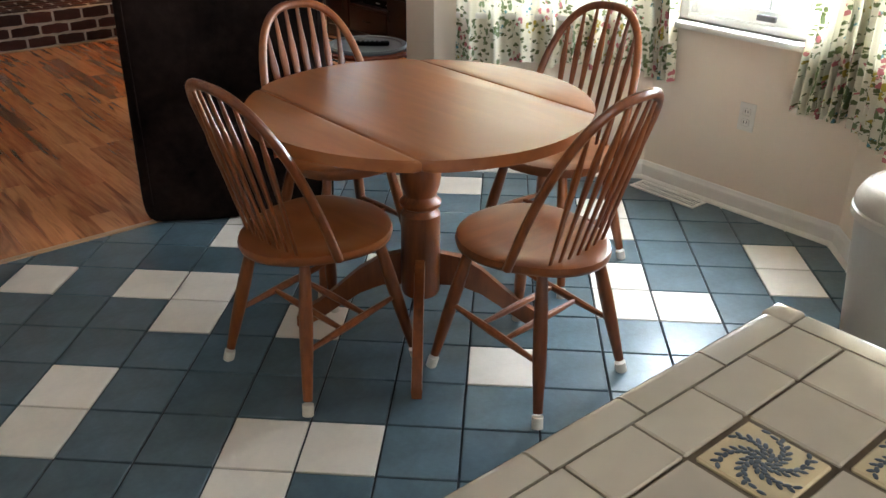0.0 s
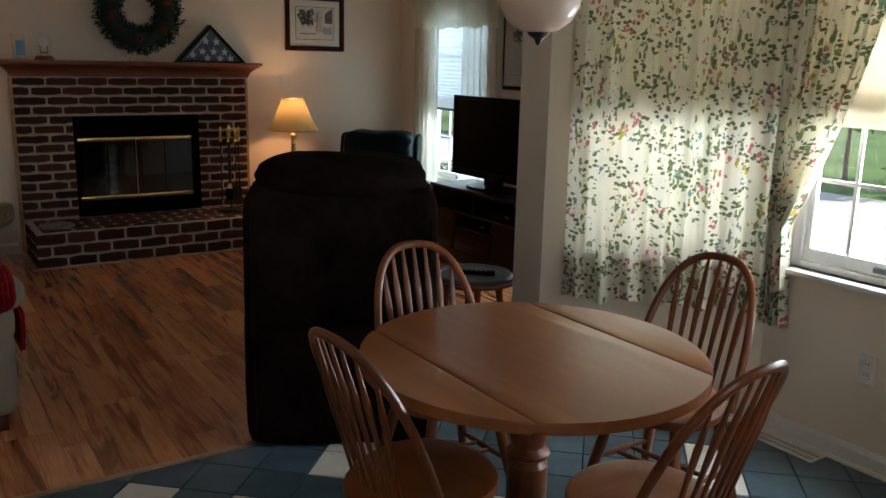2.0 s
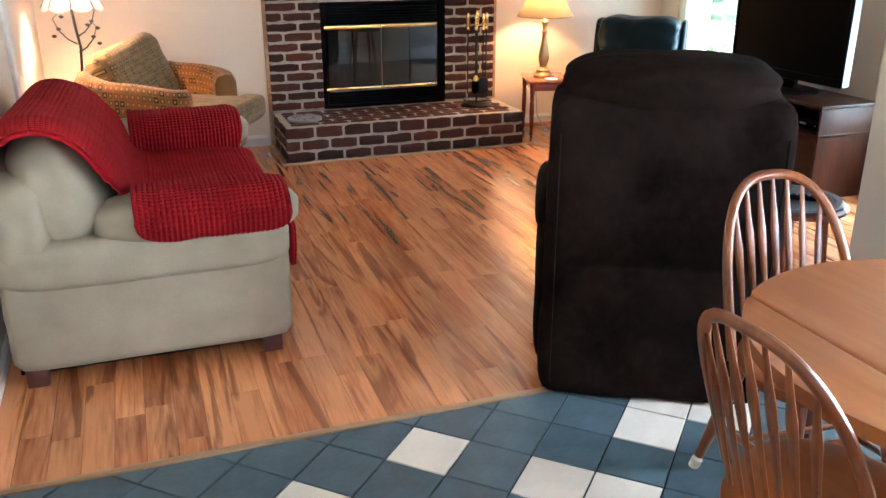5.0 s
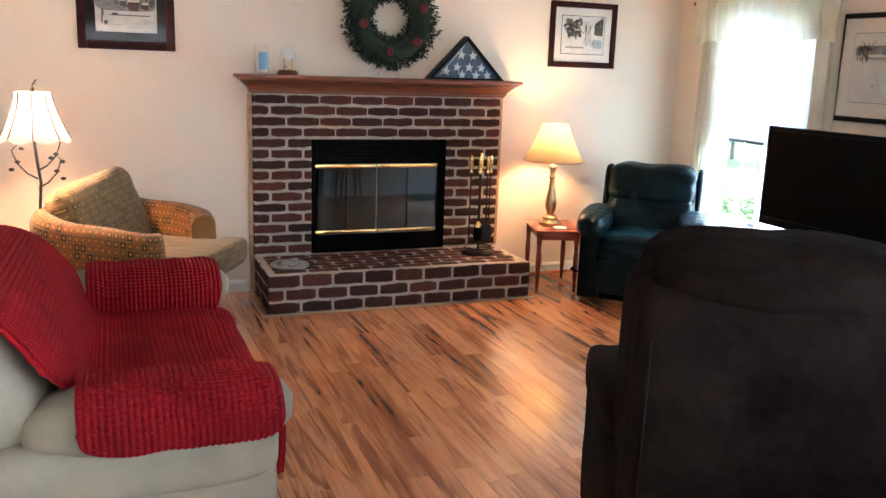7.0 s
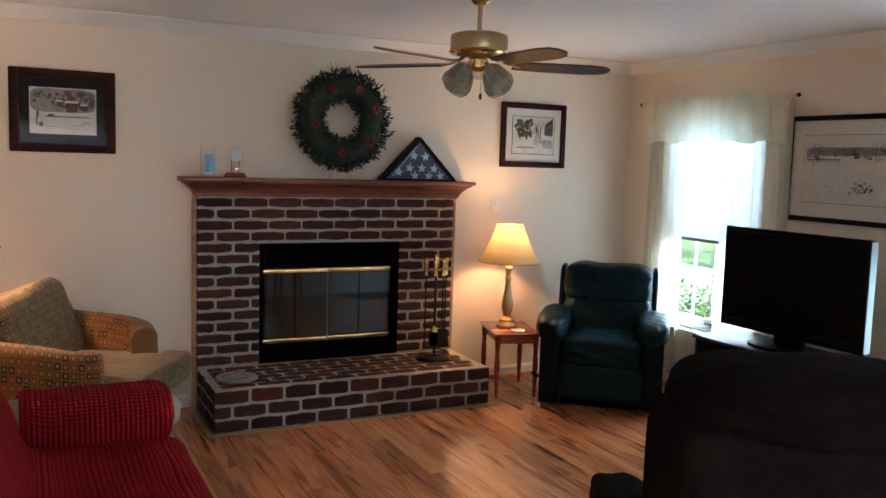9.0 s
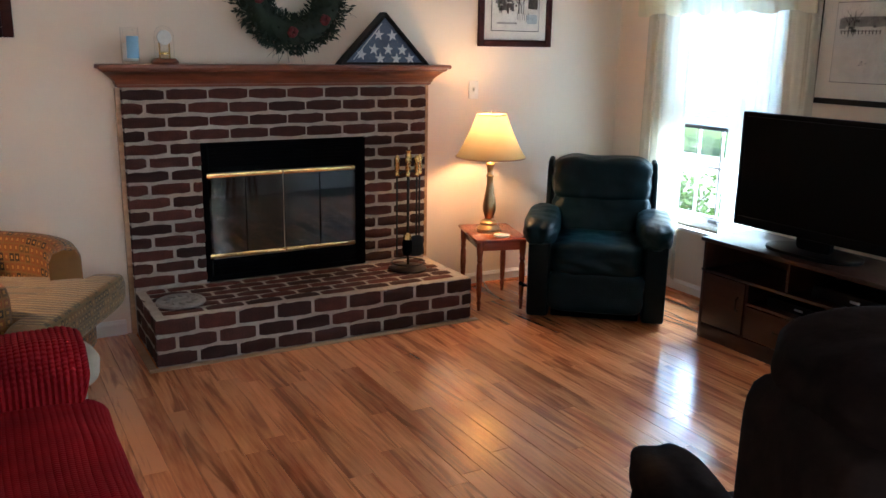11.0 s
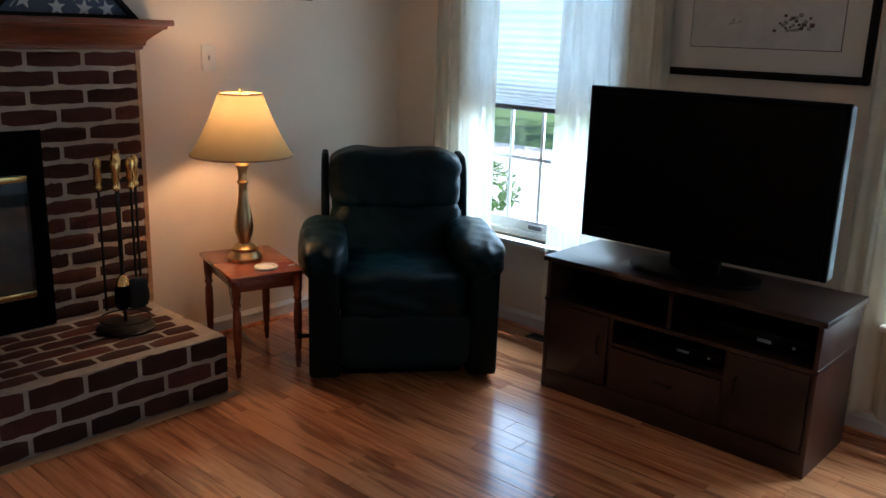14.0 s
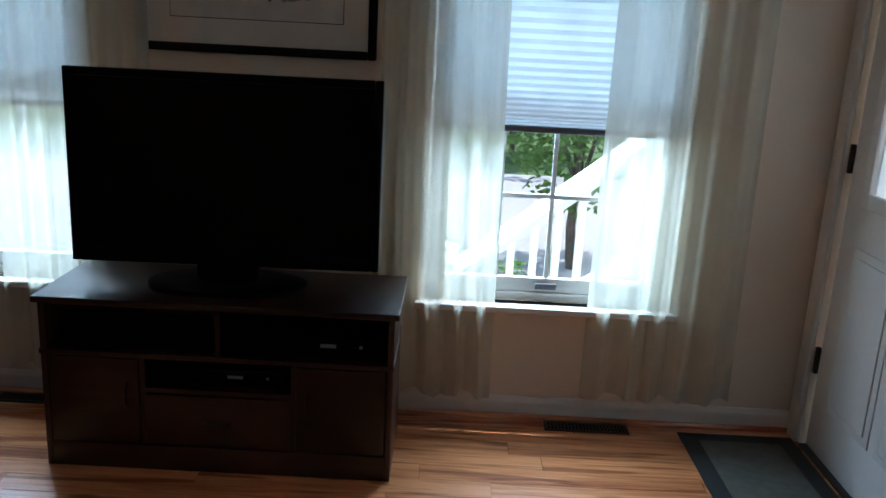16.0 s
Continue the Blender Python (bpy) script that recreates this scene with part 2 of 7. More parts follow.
def squares(name, ground, dark, light, size=26.0):
    """Woven upholstery with small squares in rows."""
    m = mat(name, ground, 0.9, vary=0.2, scale=12, fine=400, bump=0.4, sheen=0.2)
    N, L = m.node_tree.nodes, m.node_tree.links
    b = N["Principled BSDF"]
    tc = N.new("ShaderNodeTexCoord")
    outs = []
    for s, lim in ((size, 0.5), (size, 0.62)):
        mp = N.new("ShaderNodeMapping")
        mp.inputs["Scale"].default_value = (s, s * 0.8, s)
        L.new(tc.outputs["UV"], mp.inputs["Vector"])
        fr = N.new("ShaderNodeVectorMath")
        fr.operation = "FRACTION"
        L.new(mp.outputs[0], fr.inputs[0])
        sb = N.new("ShaderNodeVectorMath")
        sb.operation = "SUBTRACT"
        sb.inputs[1].default_value = (0.5, 0.5, 0)
        L.new(fr.outputs[0], sb.inputs[0])
        ab = N.new("ShaderNodeVectorMath")
        ab.operation = "ABSOLUTE"
        L.new(sb.outputs[0], ab.inputs[0])
        sp = N.new("ShaderNodeSeparateXYZ")
        L.new(ab.outputs[0], sp.inputs[0])
        mx = N.new("ShaderNodeMath")
        mx.operation = "MAXIMUM"
        L.new(sp.outputs[0], mx.inputs[0])
        L.new(sp.outputs[1], mx.inputs[1])
        outs.append(mx.outputs[0])
    wn_ = N.new("ShaderNodeTexWhiteNoise")
    wn_.noise_dimensions = "2D"
    fl = N.new("ShaderNodeVectorMath")
    fl.operation = "FLOOR"
    L.new(mp.outputs[0], fl.inputs[0])
    L.new(fl.outputs[0], wn_.inputs["Vector"])
    pick = N.new("ShaderNodeValToRGB")
    pick.color_ramp.interpolation = "CONSTANT"
    pick.color_ramp.elements[0].color = (*dark, 1)
    pick.color_ramp.elements[1].position, pick.color_ramp.elements[1].color = 0.28, (*light, 1)
    e = pick.color_ramp.elements.new(0.75)
    e.color = (*[c * 0.6 for c in ground], 1)
    L.new(wn_.outputs["Value"], pick.inputs["Fac"])
    ring = N.new("ShaderNodeMath")
    ring.operation = "LESS_THAN"
    ring.inputs[1].default_value = 0.40
    L.new(outs[0], ring.inputs[0])
    core = N.new("ShaderNodeMath")
    core.operation = "LESS_THAN"
    core.inputs[1].default_value = 0.17
    L.new(outs[1], core.inputs[0])
    old = b.inputs["Base Color"].links[0].from_socket
    m1, m2 = N.new("ShaderNodeMixRGB"), N.new("ShaderNodeMixRGB")
    L.new(ring.outputs[0], m1.inputs[0])
    L.new(old, m1.inputs[1])
    L.new(pick.outputs[0], m1.inputs[2])
    L.new(core.outputs[0], m2.inputs[0])
    L.new(m1.outputs[0], m2.inputs[1])
    m2.inputs[2].default_value = (*[c * 1.9 for c in ground], 1)
    L.new(m2.outputs[0], b.inputs["Base Color"])
    return m


M = dict(
    wall=mat("cream_wall_paint", (0.80, 0.685, 0.55), 0.75, vary=0.03, scale=1.2, fine=160, bump=0.05),
    ceiling=mat("white_ceiling_paint", (0.80, 0.79, 0.77), 0.85, vary=0.02, scale=1, fine=200, bump=0.08),
    trim=mat("white_trim_paint", (0.78, 0.75, 0.69), 0.4, vary=0.03, scale=3, fine=80, bump=0.02),
    vinyl=mat("white_window_vinyl", (0.82, 0.82, 0.80), 0.35, vary=0.02, bump=0.0),
    plank=wood("laminate_plank", (0.38, 0.100, 0.031), (0.78, 0.320, 0.125), 0.23, 5.0, "y", 0.13, True, 0.62, 0.9, ends=(0.36, 0.58), vein_at=(0.54, 0.63), pull=0.07, coat_rough=0.15, knot=2.1),
    strip=wood("floor_strip_oak", (0.30, 0.16, 0.07), (0.52, 0.32, 0.17), 0.4, 3.0, "x"),
    blue_tile=mat("slate_blue_tile", (0.078, 0.118, 0.140), 0.30, vary=0.26, scale=9, fine=60, bump=0.12, random_tint=0.12),
    white_tile=mat("cream_floor_tile", (0.72, 0.66, 0.58), 0.36, vary=0.07, scale=9, fine=60, bump=0.1, random_tint=0.05),
    grout=mat("dark_grout", (0.03, 0.035, 0.04), 0.9),
    brick=mat("red_brick", (0.062, 0.0155, 0.0092), 0.88, vary=0.55, scale=11, fine=140, bump=0.9, random_tint=0.55),
    mortar=mat("pale_mortar", (0.41, 0.355, 0.295), 0.95, vary=0.2, scale=18, fine=220, bump=0.9),
    mantel=wood("mantel_cherry_wood", (0.12, 0.034, 0.016), (0.25, 0.08, 0.036), 0.35, 4, "x", 0.05, coat=0.2),
    oak=wood("honey_oak", (0.115, 0.028, 0.006), (0.23, 0.066, 0.014), 0.32, 5, "z", 0.08, coat=0.1),
    tabletop=wood("honey_oak_top", (0.225, 0.063, 0.013), (0.345, 0.112, 0.026), 0.28, 2.2, "y", 0.05, bands=0.2, coat=0.7, coat_rough=0.25),
    seat=wood("honey_oak_seat", (0.115, 0.029, 0.006), (0.205, 0.060, 0.013), 0.30, 3, "y", 0.05, bands=0.2, coat=0.1),
    walnut=wood("dark_walnut", (0.016, 0.005, 0.003), (0.045, 0.014, 0.007), 0.36, 4, "y", 0.05, bands=0.3),
    walnut_side=wood("dark_walnut_side", (0.026, 0.008, 0.005), (0.07, 0.023, 0.012), 0.4, 4, "z", 0.05, bands=0.3),
    cherry=wood("cherry_table_wood", (0.19, 0.036, 0.014), (0.33, 0.072, 0.027), 0.25, 5, "x", 0.05, bands=0.2, coat=0.4),
    darkframe=wood("dark_frame_wood", (0.018, 0.004, 0.003), (0.042, 0.009, 0.006), 0.55, 8, "x", 0.1, spec=0.15),
    blackframe=mat("black_frame_wood", (0.010, 0.008, 0.007), 0.5, vary=0.3, spec=0.1),
    black=mat("black_enamel", (0.002, 0.002, 0.0023), 0.6, vary=0.2, spec=0.03),
    iron=mat("black_iron", (0.012, 0.012, 0.012), 0.5, metal=0.4, vary=0.3, bump=0.3),
    brass=mat("polished_brass", (0.80, 0.55, 0.22), 0.22, metal=1.0, vary=0.1, bump=0.02),
    oldbrass=mat("antique_brass", (0.50, 0.37, 0.20), 0.32, metal=1.0, vary=0.2, bump=0.05),
    soot=mat("firebox_soot", (0.004, 0.0037, 0.0034), 0.95, vary=0.4, scale=8, spec=0.1),
    log=wood("charred_log", (0.015, 0.011, 0.009), (0.06, 0.042, 0.03), 0.9, 6, "x", 0.1),
    pane=glass("window_glass", clear=0.96),
    fireglass=glass("smoked_glass", (0.30, 0.34, 0.36), 0.9, 0.03, 1.75),
    picglass=glass("picture_glass", clear=0.985, ior=1.12),
    suede=mat("brown_microfibre", (0.0105, 0.0062, 0.0050), 0.95, vary=0.9, scale=5, fine=30, bump=0.35, spec=0.05),
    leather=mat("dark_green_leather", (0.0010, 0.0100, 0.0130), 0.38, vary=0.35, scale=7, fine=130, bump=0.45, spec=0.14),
    # darker than the cushions: arm sides, wings and back shell
    leather_dark=mat("dark_recliner_side", (0.0010, 0.0045, 0.0055), 0.5, vary=0.2, spec=0.1),
    cream=mat("cream_microfibre", (0.335, 0.288, 0.212), 0.92, vary=0.16, scale=7, fine=260, bump=0.25, spec=0.2),
    foot=wood("dark_red_foot", (0.05, 0.012, 0.008), (0.10, 0.03, 0.02), 0.4, 6, "z"),
    armchair=squares("gold_squares_weave", (0.21, 0.092, 0.014), (0.042, 0.018, 0.005), (0.22, 0.062, 0.008), 30),
    armcushion=squares("olive_squares_weave", (0.165, 0.108, 0.036), (0.060, 0.040, 0.016), (0.19, 0.10, 0.030), 36),
    screen=mat("tv_screen", (0.002, 0.002, 0.0022), 0.3, vary=0.05, bump=0.0, spec=0.08),
    tvbody=mat("black_gloss_plastic", (0.004, 0.004, 0.0045), 0.35, vary=0.05, bump=0.0, spec=0.06),
    tvedge=mat("silver_plastic", (0.30, 0.36, 0.40), 0.35, metal=0.3, vary=0.05, bump=0.0),
    grey=mat("grey_plastic", (0.12, 0.12, 0.13), 0.5),
    led=mat("pale_led", (0.5, 0.55, 0.6), 0.4),
    plastic=mat("white_plastic", (0.74, 0.70, 0.62), 0.4, vary=0.02, bump=0.0),
    counter=mat("cream_glazed_tile", (0.45, 0.385, 0.305), 0.22, vary=0.05, scale=6, fine=30, bump=0.05, random_tint=0.05, coat=0.5),
    deco=mat("decorated_glazed_tile", (0.55, 0.44, 0.27), 0.2, vary=0.08, scale=14, bump=0.05),
    ink=mat("dark_blue_glaze", (0.030, 0.042, 0.055), 0.3, vary=0.3, scale=30),
    countergrout=mat("brown_grout", (0.12, 0.09, 0.06), 0.9),
    bin=mat("taupe_plastic", (0.52, 0.46, 0.38), 0.45, vary=0.05),
    sheer=cloth("sheer_cream_voile", (0.84, 0.80, 0.66), 0.42, 0.33),
    valance=cloth("cream_valance_cloth", (0.82, 0.78, 0.60), 0.5, 0.10),
    floral=cloth("floral_curtain_cloth", (0.78, 0.74, 0.60), 0.27, 0.0, pattern=floral),
    cellular=cloth("white_pleated_shade", (0.80, 0.83, 0.85), 0.14),
    frost=cloth("frosted_door_glass", (0.86, 0.88, 0.90), 0.7, 0.2),
    roller=cloth("cream_roller_shade", (0.74, 0.68, 0.56), 0.35),
    shade=cloth("warm_lampshade", (0.62, 0.47, 0.23), 0.14),
    shade2=cloth("white_scalloped_shade", (0.80, 0.76, 0.70), 0.065),
    globe=mat("alabaster_glass", (0.82, 0.62, 0.50), 0.25, vary=0.05, scale=4, bump=0.0),
    smoke=cloth("smoked_bevel_glass", (0.40, 0.39, 0.30), 0.5, 0.35),
    leafdark=mat("dark_fir_needles", (0.016, 0.030, 0.016), 0.85, vary=0.4),
    berry=mat("red_silk_flower", (0.13, 0.012, 0.013), 0.7, vary=0.3),
    twig=mat("dry_twig", (0.13, 0.085, 0.05), 0.9),
    navy=mat("navy_flag_cloth", (0.10, 0.135, 0.20), 0.85, vary=0.2, scale=10, fine=300, bump=0.3),
    starwhite=mat("white_star_cloth", (0.70, 0.72, 0.72), 0.85),
    mat_white=mat("white_mat_board", (0.76, 0.72, 0.63), 0.85, vary=0.03),
    mat_dark=mat("dark_mat_board", (0.008, 0.006, 0.006), 0.85),
    snow=mat("snow_scene_print", (0.70, 0.68, 0.62), 0.7, vary=0.12, scale=14, fine=60, bump=0.0),
    sepia=mat("sepia_print", (0.12, 0.105, 0.09), 0.7, vary=0.5, scale=22, fine=80, bump=0.0),
    ink_mid=mat("mid_grey_print_ink", (0.15, 0.145, 0.135), 0.8, vary=0.4, scale=40),
    ink_pale=mat("pale_grey_print_ink", (0.30, 0.29, 0.275), 0.8, vary=0.3, scale=40),
    ink_green=mat("dull_green_print_ink", (0.09, 0.10, 0.07), 0.8, vary=0.4, scale=40),
    snow_blue=mat("pale_blue_print_ink", (0.40, 0.46, 0.50), 0.8, vary=0.2, scale=40),
    brick_print=mat("red_brown_print_ink", (0.11, 0.055, 0.045), 0.8, vary=0.4, scale=40),
    inkgrey=mat("grey_print_ink", (0.10, 0.09, 0.085), 0.8),
    stone=mat("carved_grey_stone", (0.27, 0.25, 0.23), 0.85, vary=0.3, scale=18, bump=0.6),
    candle=glass("candle_glass", (1.0, 1.0, 1.0), 0.99, 0.02, 1.14),
    candleblue=mat("blue_candle_wax", (0.22, 0.42, 0.60), 0.5),
    wax=mat("white_wax", (0.75, 0.74, 0.70), 0.5),
    vent=mat("bronze_register", (0.06, 0.04, 0.03), 0.45, metal=0.6),
    whitevent=mat("white_register", (0.80, 0.77, 0.71), 0.4),
    matborder=mat("black_rubber_mat", (0.012, 0.011, 0.010), 0.8, bump=0.3),
    matfield=mat("olive_grey_mat", (0.10, 0.095, 0.075), 0.95, vary=0.25, scale=30, fine=300, bump=0.6),
    hinge=mat("dark_hinge_metal", (0.05, 0.045, 0.04), 0.4, metal=0.8),
    door=mat("white_door_paint", (0.76, 0.72, 0.68), 0.4, vary=0.03, scale=2, fine=60, bump=0.03),
    lawn=mat("sunlit_lawn", (0.10, 0.165, 0.045), 0.95, vary=0.35, scale=0.6, fine=30, bump=0.8),
    concrete=mat("pale_concrete", (0.50, 0.48, 0.44), 0.9, vary=0.12, scale=1.5, fine=60, bump=0.3),
    rail=mat("white_rail_paint", (0.80, 0.80, 0.78), 0.5, vary=0.03),
    bark=mat("grey_bark", (0.11, 0.085, 0.065), 0.95, vary=0.4, scale=10, bump=1.0),
    leaf=cloth("tree_leaves", (0.09, 0.15, 0.05), 0.45),
    leaf2=cloth("bright_tree_leaves", (0.12, 0.20, 0.06), 0.45),
    cup=mat("white_rubber_cap", (0.62, 0.58, 0.50), 0.6),
    cord=mat("clear_cord", (0.35, 0.32, 0.26), 0.5),
)


def blanket_material():
    m = mat("red_waffle_plush", (0.30, 0.006, 0.011), 0.95, vary=0.25, scale=8, fine=200, bump=0.2, sheen=0.0, spec=0.15)
    N, L = m.node_tree.nodes, m.node_tree.links
    b = N["Principled BSDF"]
    tc, sp = N.new("ShaderNodeTexCoord"), N.new("ShaderNodeSeparateXYZ")
    L.new(tc.outputs["UV"], sp.inputs[0])
    waves = []
    for n, k in ((0, 349.0), (1, 420.0)):
        mu, si = N.new("ShaderNodeMath"), N.new("ShaderNodeMath")
        mu.operation, si.operation = "MULTIPLY", "SINE"
        mu.inputs[1].default_value = k
        L.new(sp.outputs[n], mu.inputs[0])
        L.new(mu.outputs[0], si.inputs[0])
        waves.append(si.outputs[0])
    ad = N.new("ShaderNodeMath")
    ad.operation = "MULTIPLY_ADD"
    ad.inputs[1].default_value = 0.45
    L.new(waves[1], ad.inputs[0])
    L.new(waves[0], ad.inputs[2])
    bp = N.new("ShaderNodeBump")
    bp.inputs["Strength"].default_value, bp.inputs["Distance"].default_value = 1.0, 0.006
    L.new(ad.outputs[0], bp.inputs["Height"])
    L.new(bp.outputs[0], b.inputs["Normal"])
    return m


M["blanket"] = blanket_material()

# ---- mesh helpers ----


def finish(bm, name, material, sharp=38):
    bmesh.ops.recalc_face_normals(bm, faces=bm.faces[:])
    for fc in bm.faces:
        fc.smooth = True
    for e in bm.edges:
        e.smooth = len(e.link_faces) == 2 and e.calc_face_angle(0) < radians(sharp)
    me = bpy.data.meshes.new(name)
    bm.to_mesh(me)
    bm.free()
    for mm in material if isinstance(material, (list, tuple)) else [material]:
        me.materials.append(mm)
    return me


def part(name, bm, material, parent=None, label="", m=None, sharp=38):
    ob = new(name, finish(bm, name, material, sharp))
    if parent is not None:
        ob.parent = parent
    if m is not None:
        ob.matrix_basis = m
    if label:
        tagged(ob, label)
    return ob


def thing(name, m, label, category, group="", kind=""):
    ob = new(name)
    ob.empty_display_size = 0.1
    ob.matrix_basis = m
    return tagged(ob, label, category, group, kind)


def whole(name, bm, material, label, category, m=None, group="", kind="", sharp=38):
    return tagged(part(name, bm, material, None, "", m, sharp), label, category, group, kind)


def box(a, b, bevel=0.0, bm=None, seg=2):
    bm = bm or bmesh.new()
    vs = [bm.verts.new((x, y, z)) for z in (a[2], b[2]) for y in (a[1], b[1]) for x in (a[0], b[0])]
    fs = [bm.faces.new([vs[i] for i in q]) for q in ((0, 2, 3, 1), (4, 5, 7, 6), (0, 1, 5, 4), (2, 6, 7, 3), (0, 4, 6, 2), (1, 3, 7, 5))]
    if bevel:
        es = list({e for fc in fs for e in fc.edges})
        bmesh.ops.bevel(bm, geom=es, offset=bevel, segments=seg, affect="EDGES", profile=0.5)
    return bm


def lathe(profile, bm=None, n=20, at=(0, 0, 0)):
    """A turned body from (radius, height) pairs."""
    bm = bm or bmesh.new()
    rings = [[bm.verts.new((at[0] + r * math.cos(2 * math.pi * k / n), at[1] + r * math.sin(2 * math.pi * k / n), at[2] + z)) for k in range(n)] for r, z in profile]
    for lo, hi in zip(rings, rings[1:]):
        for k in range(n):
            bm.faces.new((lo[k], lo[(k + 1) % n], hi[(k + 1) % n], hi[k]))
    bm.faces.new(rings[0][::-1])
    bm.faces.new(rings[-1])
    return bm


def tube(points, radius, bm=None, n=8, flat=1.0):
    """A rod along points; radius may be a list. flat squeezes the section."""
    bm = bm or bmesh.new()
    pts = [Vector(p) for p in points]
    radii = radius if isinstance(radius, (list, tuple)) else [radius] * len(pts)
    rings, up = [], None
    for i, p in enumerate(pts):
        d = (pts[min(i + 1, len(pts) - 1)] - pts[max(i - 1, 0)]).normalized()
        if up is None:
            up = Vector((0, 0, 1)) if abs(d.z) < 0.9 else Vector((1, 0, 0))
        side = d.cross(up).normalized()
        up = side.cross(d).normalized()
        rings.append([bm.verts.new(p + radii[i] * (math.cos(2 * math.pi * k / n) * side + flat * math.sin(2 * math.pi * k / n) * up)) for k in range(n)])
    for lo, hi in zip(rings, rings[1:]):
        for k in range(n):
            bm.faces.new((lo[k], lo[(k + 1) % n], hi[(k + 1) % n], hi[k]))
    bm.faces.new(rings[0][::-1])
    bm.faces.new(rings[-1])
    return bm


def cushion(a, b, k=5.0, n=10, bm=None, wrinkle=0.0, m=None, seed=0):
    """A stuffed block: rounded like a superellipsoid, with slight unevenness, and box UVs in metres."""
    bm = bm or bmesh.new()
    c, h = (Vector(a) + Vector(b)) / 2, (Vector(b) - Vector(a)) / 2
    verts = {}

    def vert(i, j, l):
        key = (i, j, l)
        if key not in verts:
            p = Vector([math.tan((2 * q / n - 1) * math.pi / 4) for q in key])
            s = (abs(p.x) ** k + abs(p.y) ** k + abs(p.z) ** k) ** (1 / k)
            p = p / s
            w = wrinkle * noise.noise(p * 2.3 + Vector((seed, seed * 1.7, 0))) if wrinkle else 0.0
            q = Vector((p.x * h.x, p.y * h.y, p.z * h.z)) * (1 + w) + c
            verts[key] = bm.verts.new(m @ q if m else q)
        return verts[key]
    for ax in range(3):
        for sd in (0, n):
            for i in range(n):
                for j in range(n):
                    quad = []
                    for di, dj in ((0, 0), (1, 0), (1, 1), (0, 1)):
                        key = [0, 0, 0]
                        key[ax], key[(ax + 1) % 3], key[(ax + 2) % 3] = sd, i + di, j + dj
                        quad.append(vert(*key))
                    bm.faces.new(quad)
    return bm


def sweep(section, y0, y1, n=1, bm=None, bulge=0.0):
    """A closed section in x and z drawn out along y, ends rounded in by bulge."""
    bm = bm or bmesh.new()
    cx = sum(p[0] for p in section) / len(section)
    cz = sum(p[1] for p in section) / len(section)
    stations = [(y0, 1 - bulge), (y0 + 0.012, 1 - bulge * 0.3), (y0 + 0.035, 1.0)] + [(y0 + (y1 - y0) * k / n, 1.0) for k in range(1, n)] + [(y1 - 0.035, 1.0), (y1 - 0.012, 1 - bulge * 0.3), (y1, 1 - bulge)] if bulge else [(y0 + (y1 - y0) * k / n, 1.0) for k in range(n + 1)]
    rings = [[bm.verts.new((cx + (x - cx) * s, y, cz + (z - cz) * s)) for x, z in section] for y, s in stations]
    m_ = len(section)
    for lo, hi in zip(rings, rings[1:]):
        for k in range(m_):
            bm.faces.new((lo[k], lo[(k + 1) % m_], hi[(k + 1) % m_], hi[k]))
    bm.faces.new(rings[0][::-1])
    bm.faces.new(rings[-1])
    return bm


def prism(outline, z0, z1, bm=None, bevel=0.0):
    """A flat outline in x and y given thickness."""
    bm = bm or bmesh.new()
    lo, hi = [bm.verts.new((x, y, z0)) for x, y in outline], [bm.verts.new((x, y, z1)) for x, y in outline]
    n = len(outline)
    top = bm.faces.new(hi)
    bm.faces.new(lo[::-1])
    for k in range(n):
        bm.faces.new((lo[k], lo[(k + 1) % n], hi[(k + 1) % n], hi[k]))
    if bevel:
        bmesh.ops.bevel(bm, geom=list(top.edges), offset=bevel, segments=2, affect="EDGES", profile=0.5)
    return bm


def grid(nu, nv, place, bm=None, scale=(1.0, 1.0)):
    """A sheet from place(u, v), with UVs in metres of u and v times scale."""
    bm = bm or bmesh.new()
    uv = bm.loops.layers.uv.verify()
    vs = [[bm.verts.new(place(i / nu, j / nv)) for j in range(nv + 1)] for i in range(nu + 1)]
    for i in range(nu):
        for j in range(nv):
            fc = bm.faces.new((vs[i][j], vs[i + 1][j], vs[i + 1][j + 1], vs[i][j + 1]))
            for lp, (a, b) in zip(fc.loops, ((i, j), (i + 1, j), (i + 1, j + 1), (i, j + 1))):
                lp[uv].uv = (a / nu * scale[0], b / nv * scale[1])
    return bm


def box_uv(bm, s=1.0):
    uv = bm.loops.layers.uv.verify()
    for fc in bm.faces:
        nrm = fc.normal
        ax = max(range(3), key=lambda q: abs(nrm[q]))
        for lp in fc.loops:
            c = lp.vert.co
            lp[uv].uv = (c[(ax + 1) % 3] * s, c[(ax + 2) % 3] * s)
    return bm


def facing(angle):
    """A quarter of Euler turn about the upright, in degrees."""
    return pose(0, 0, 0, 0, 0, angle)


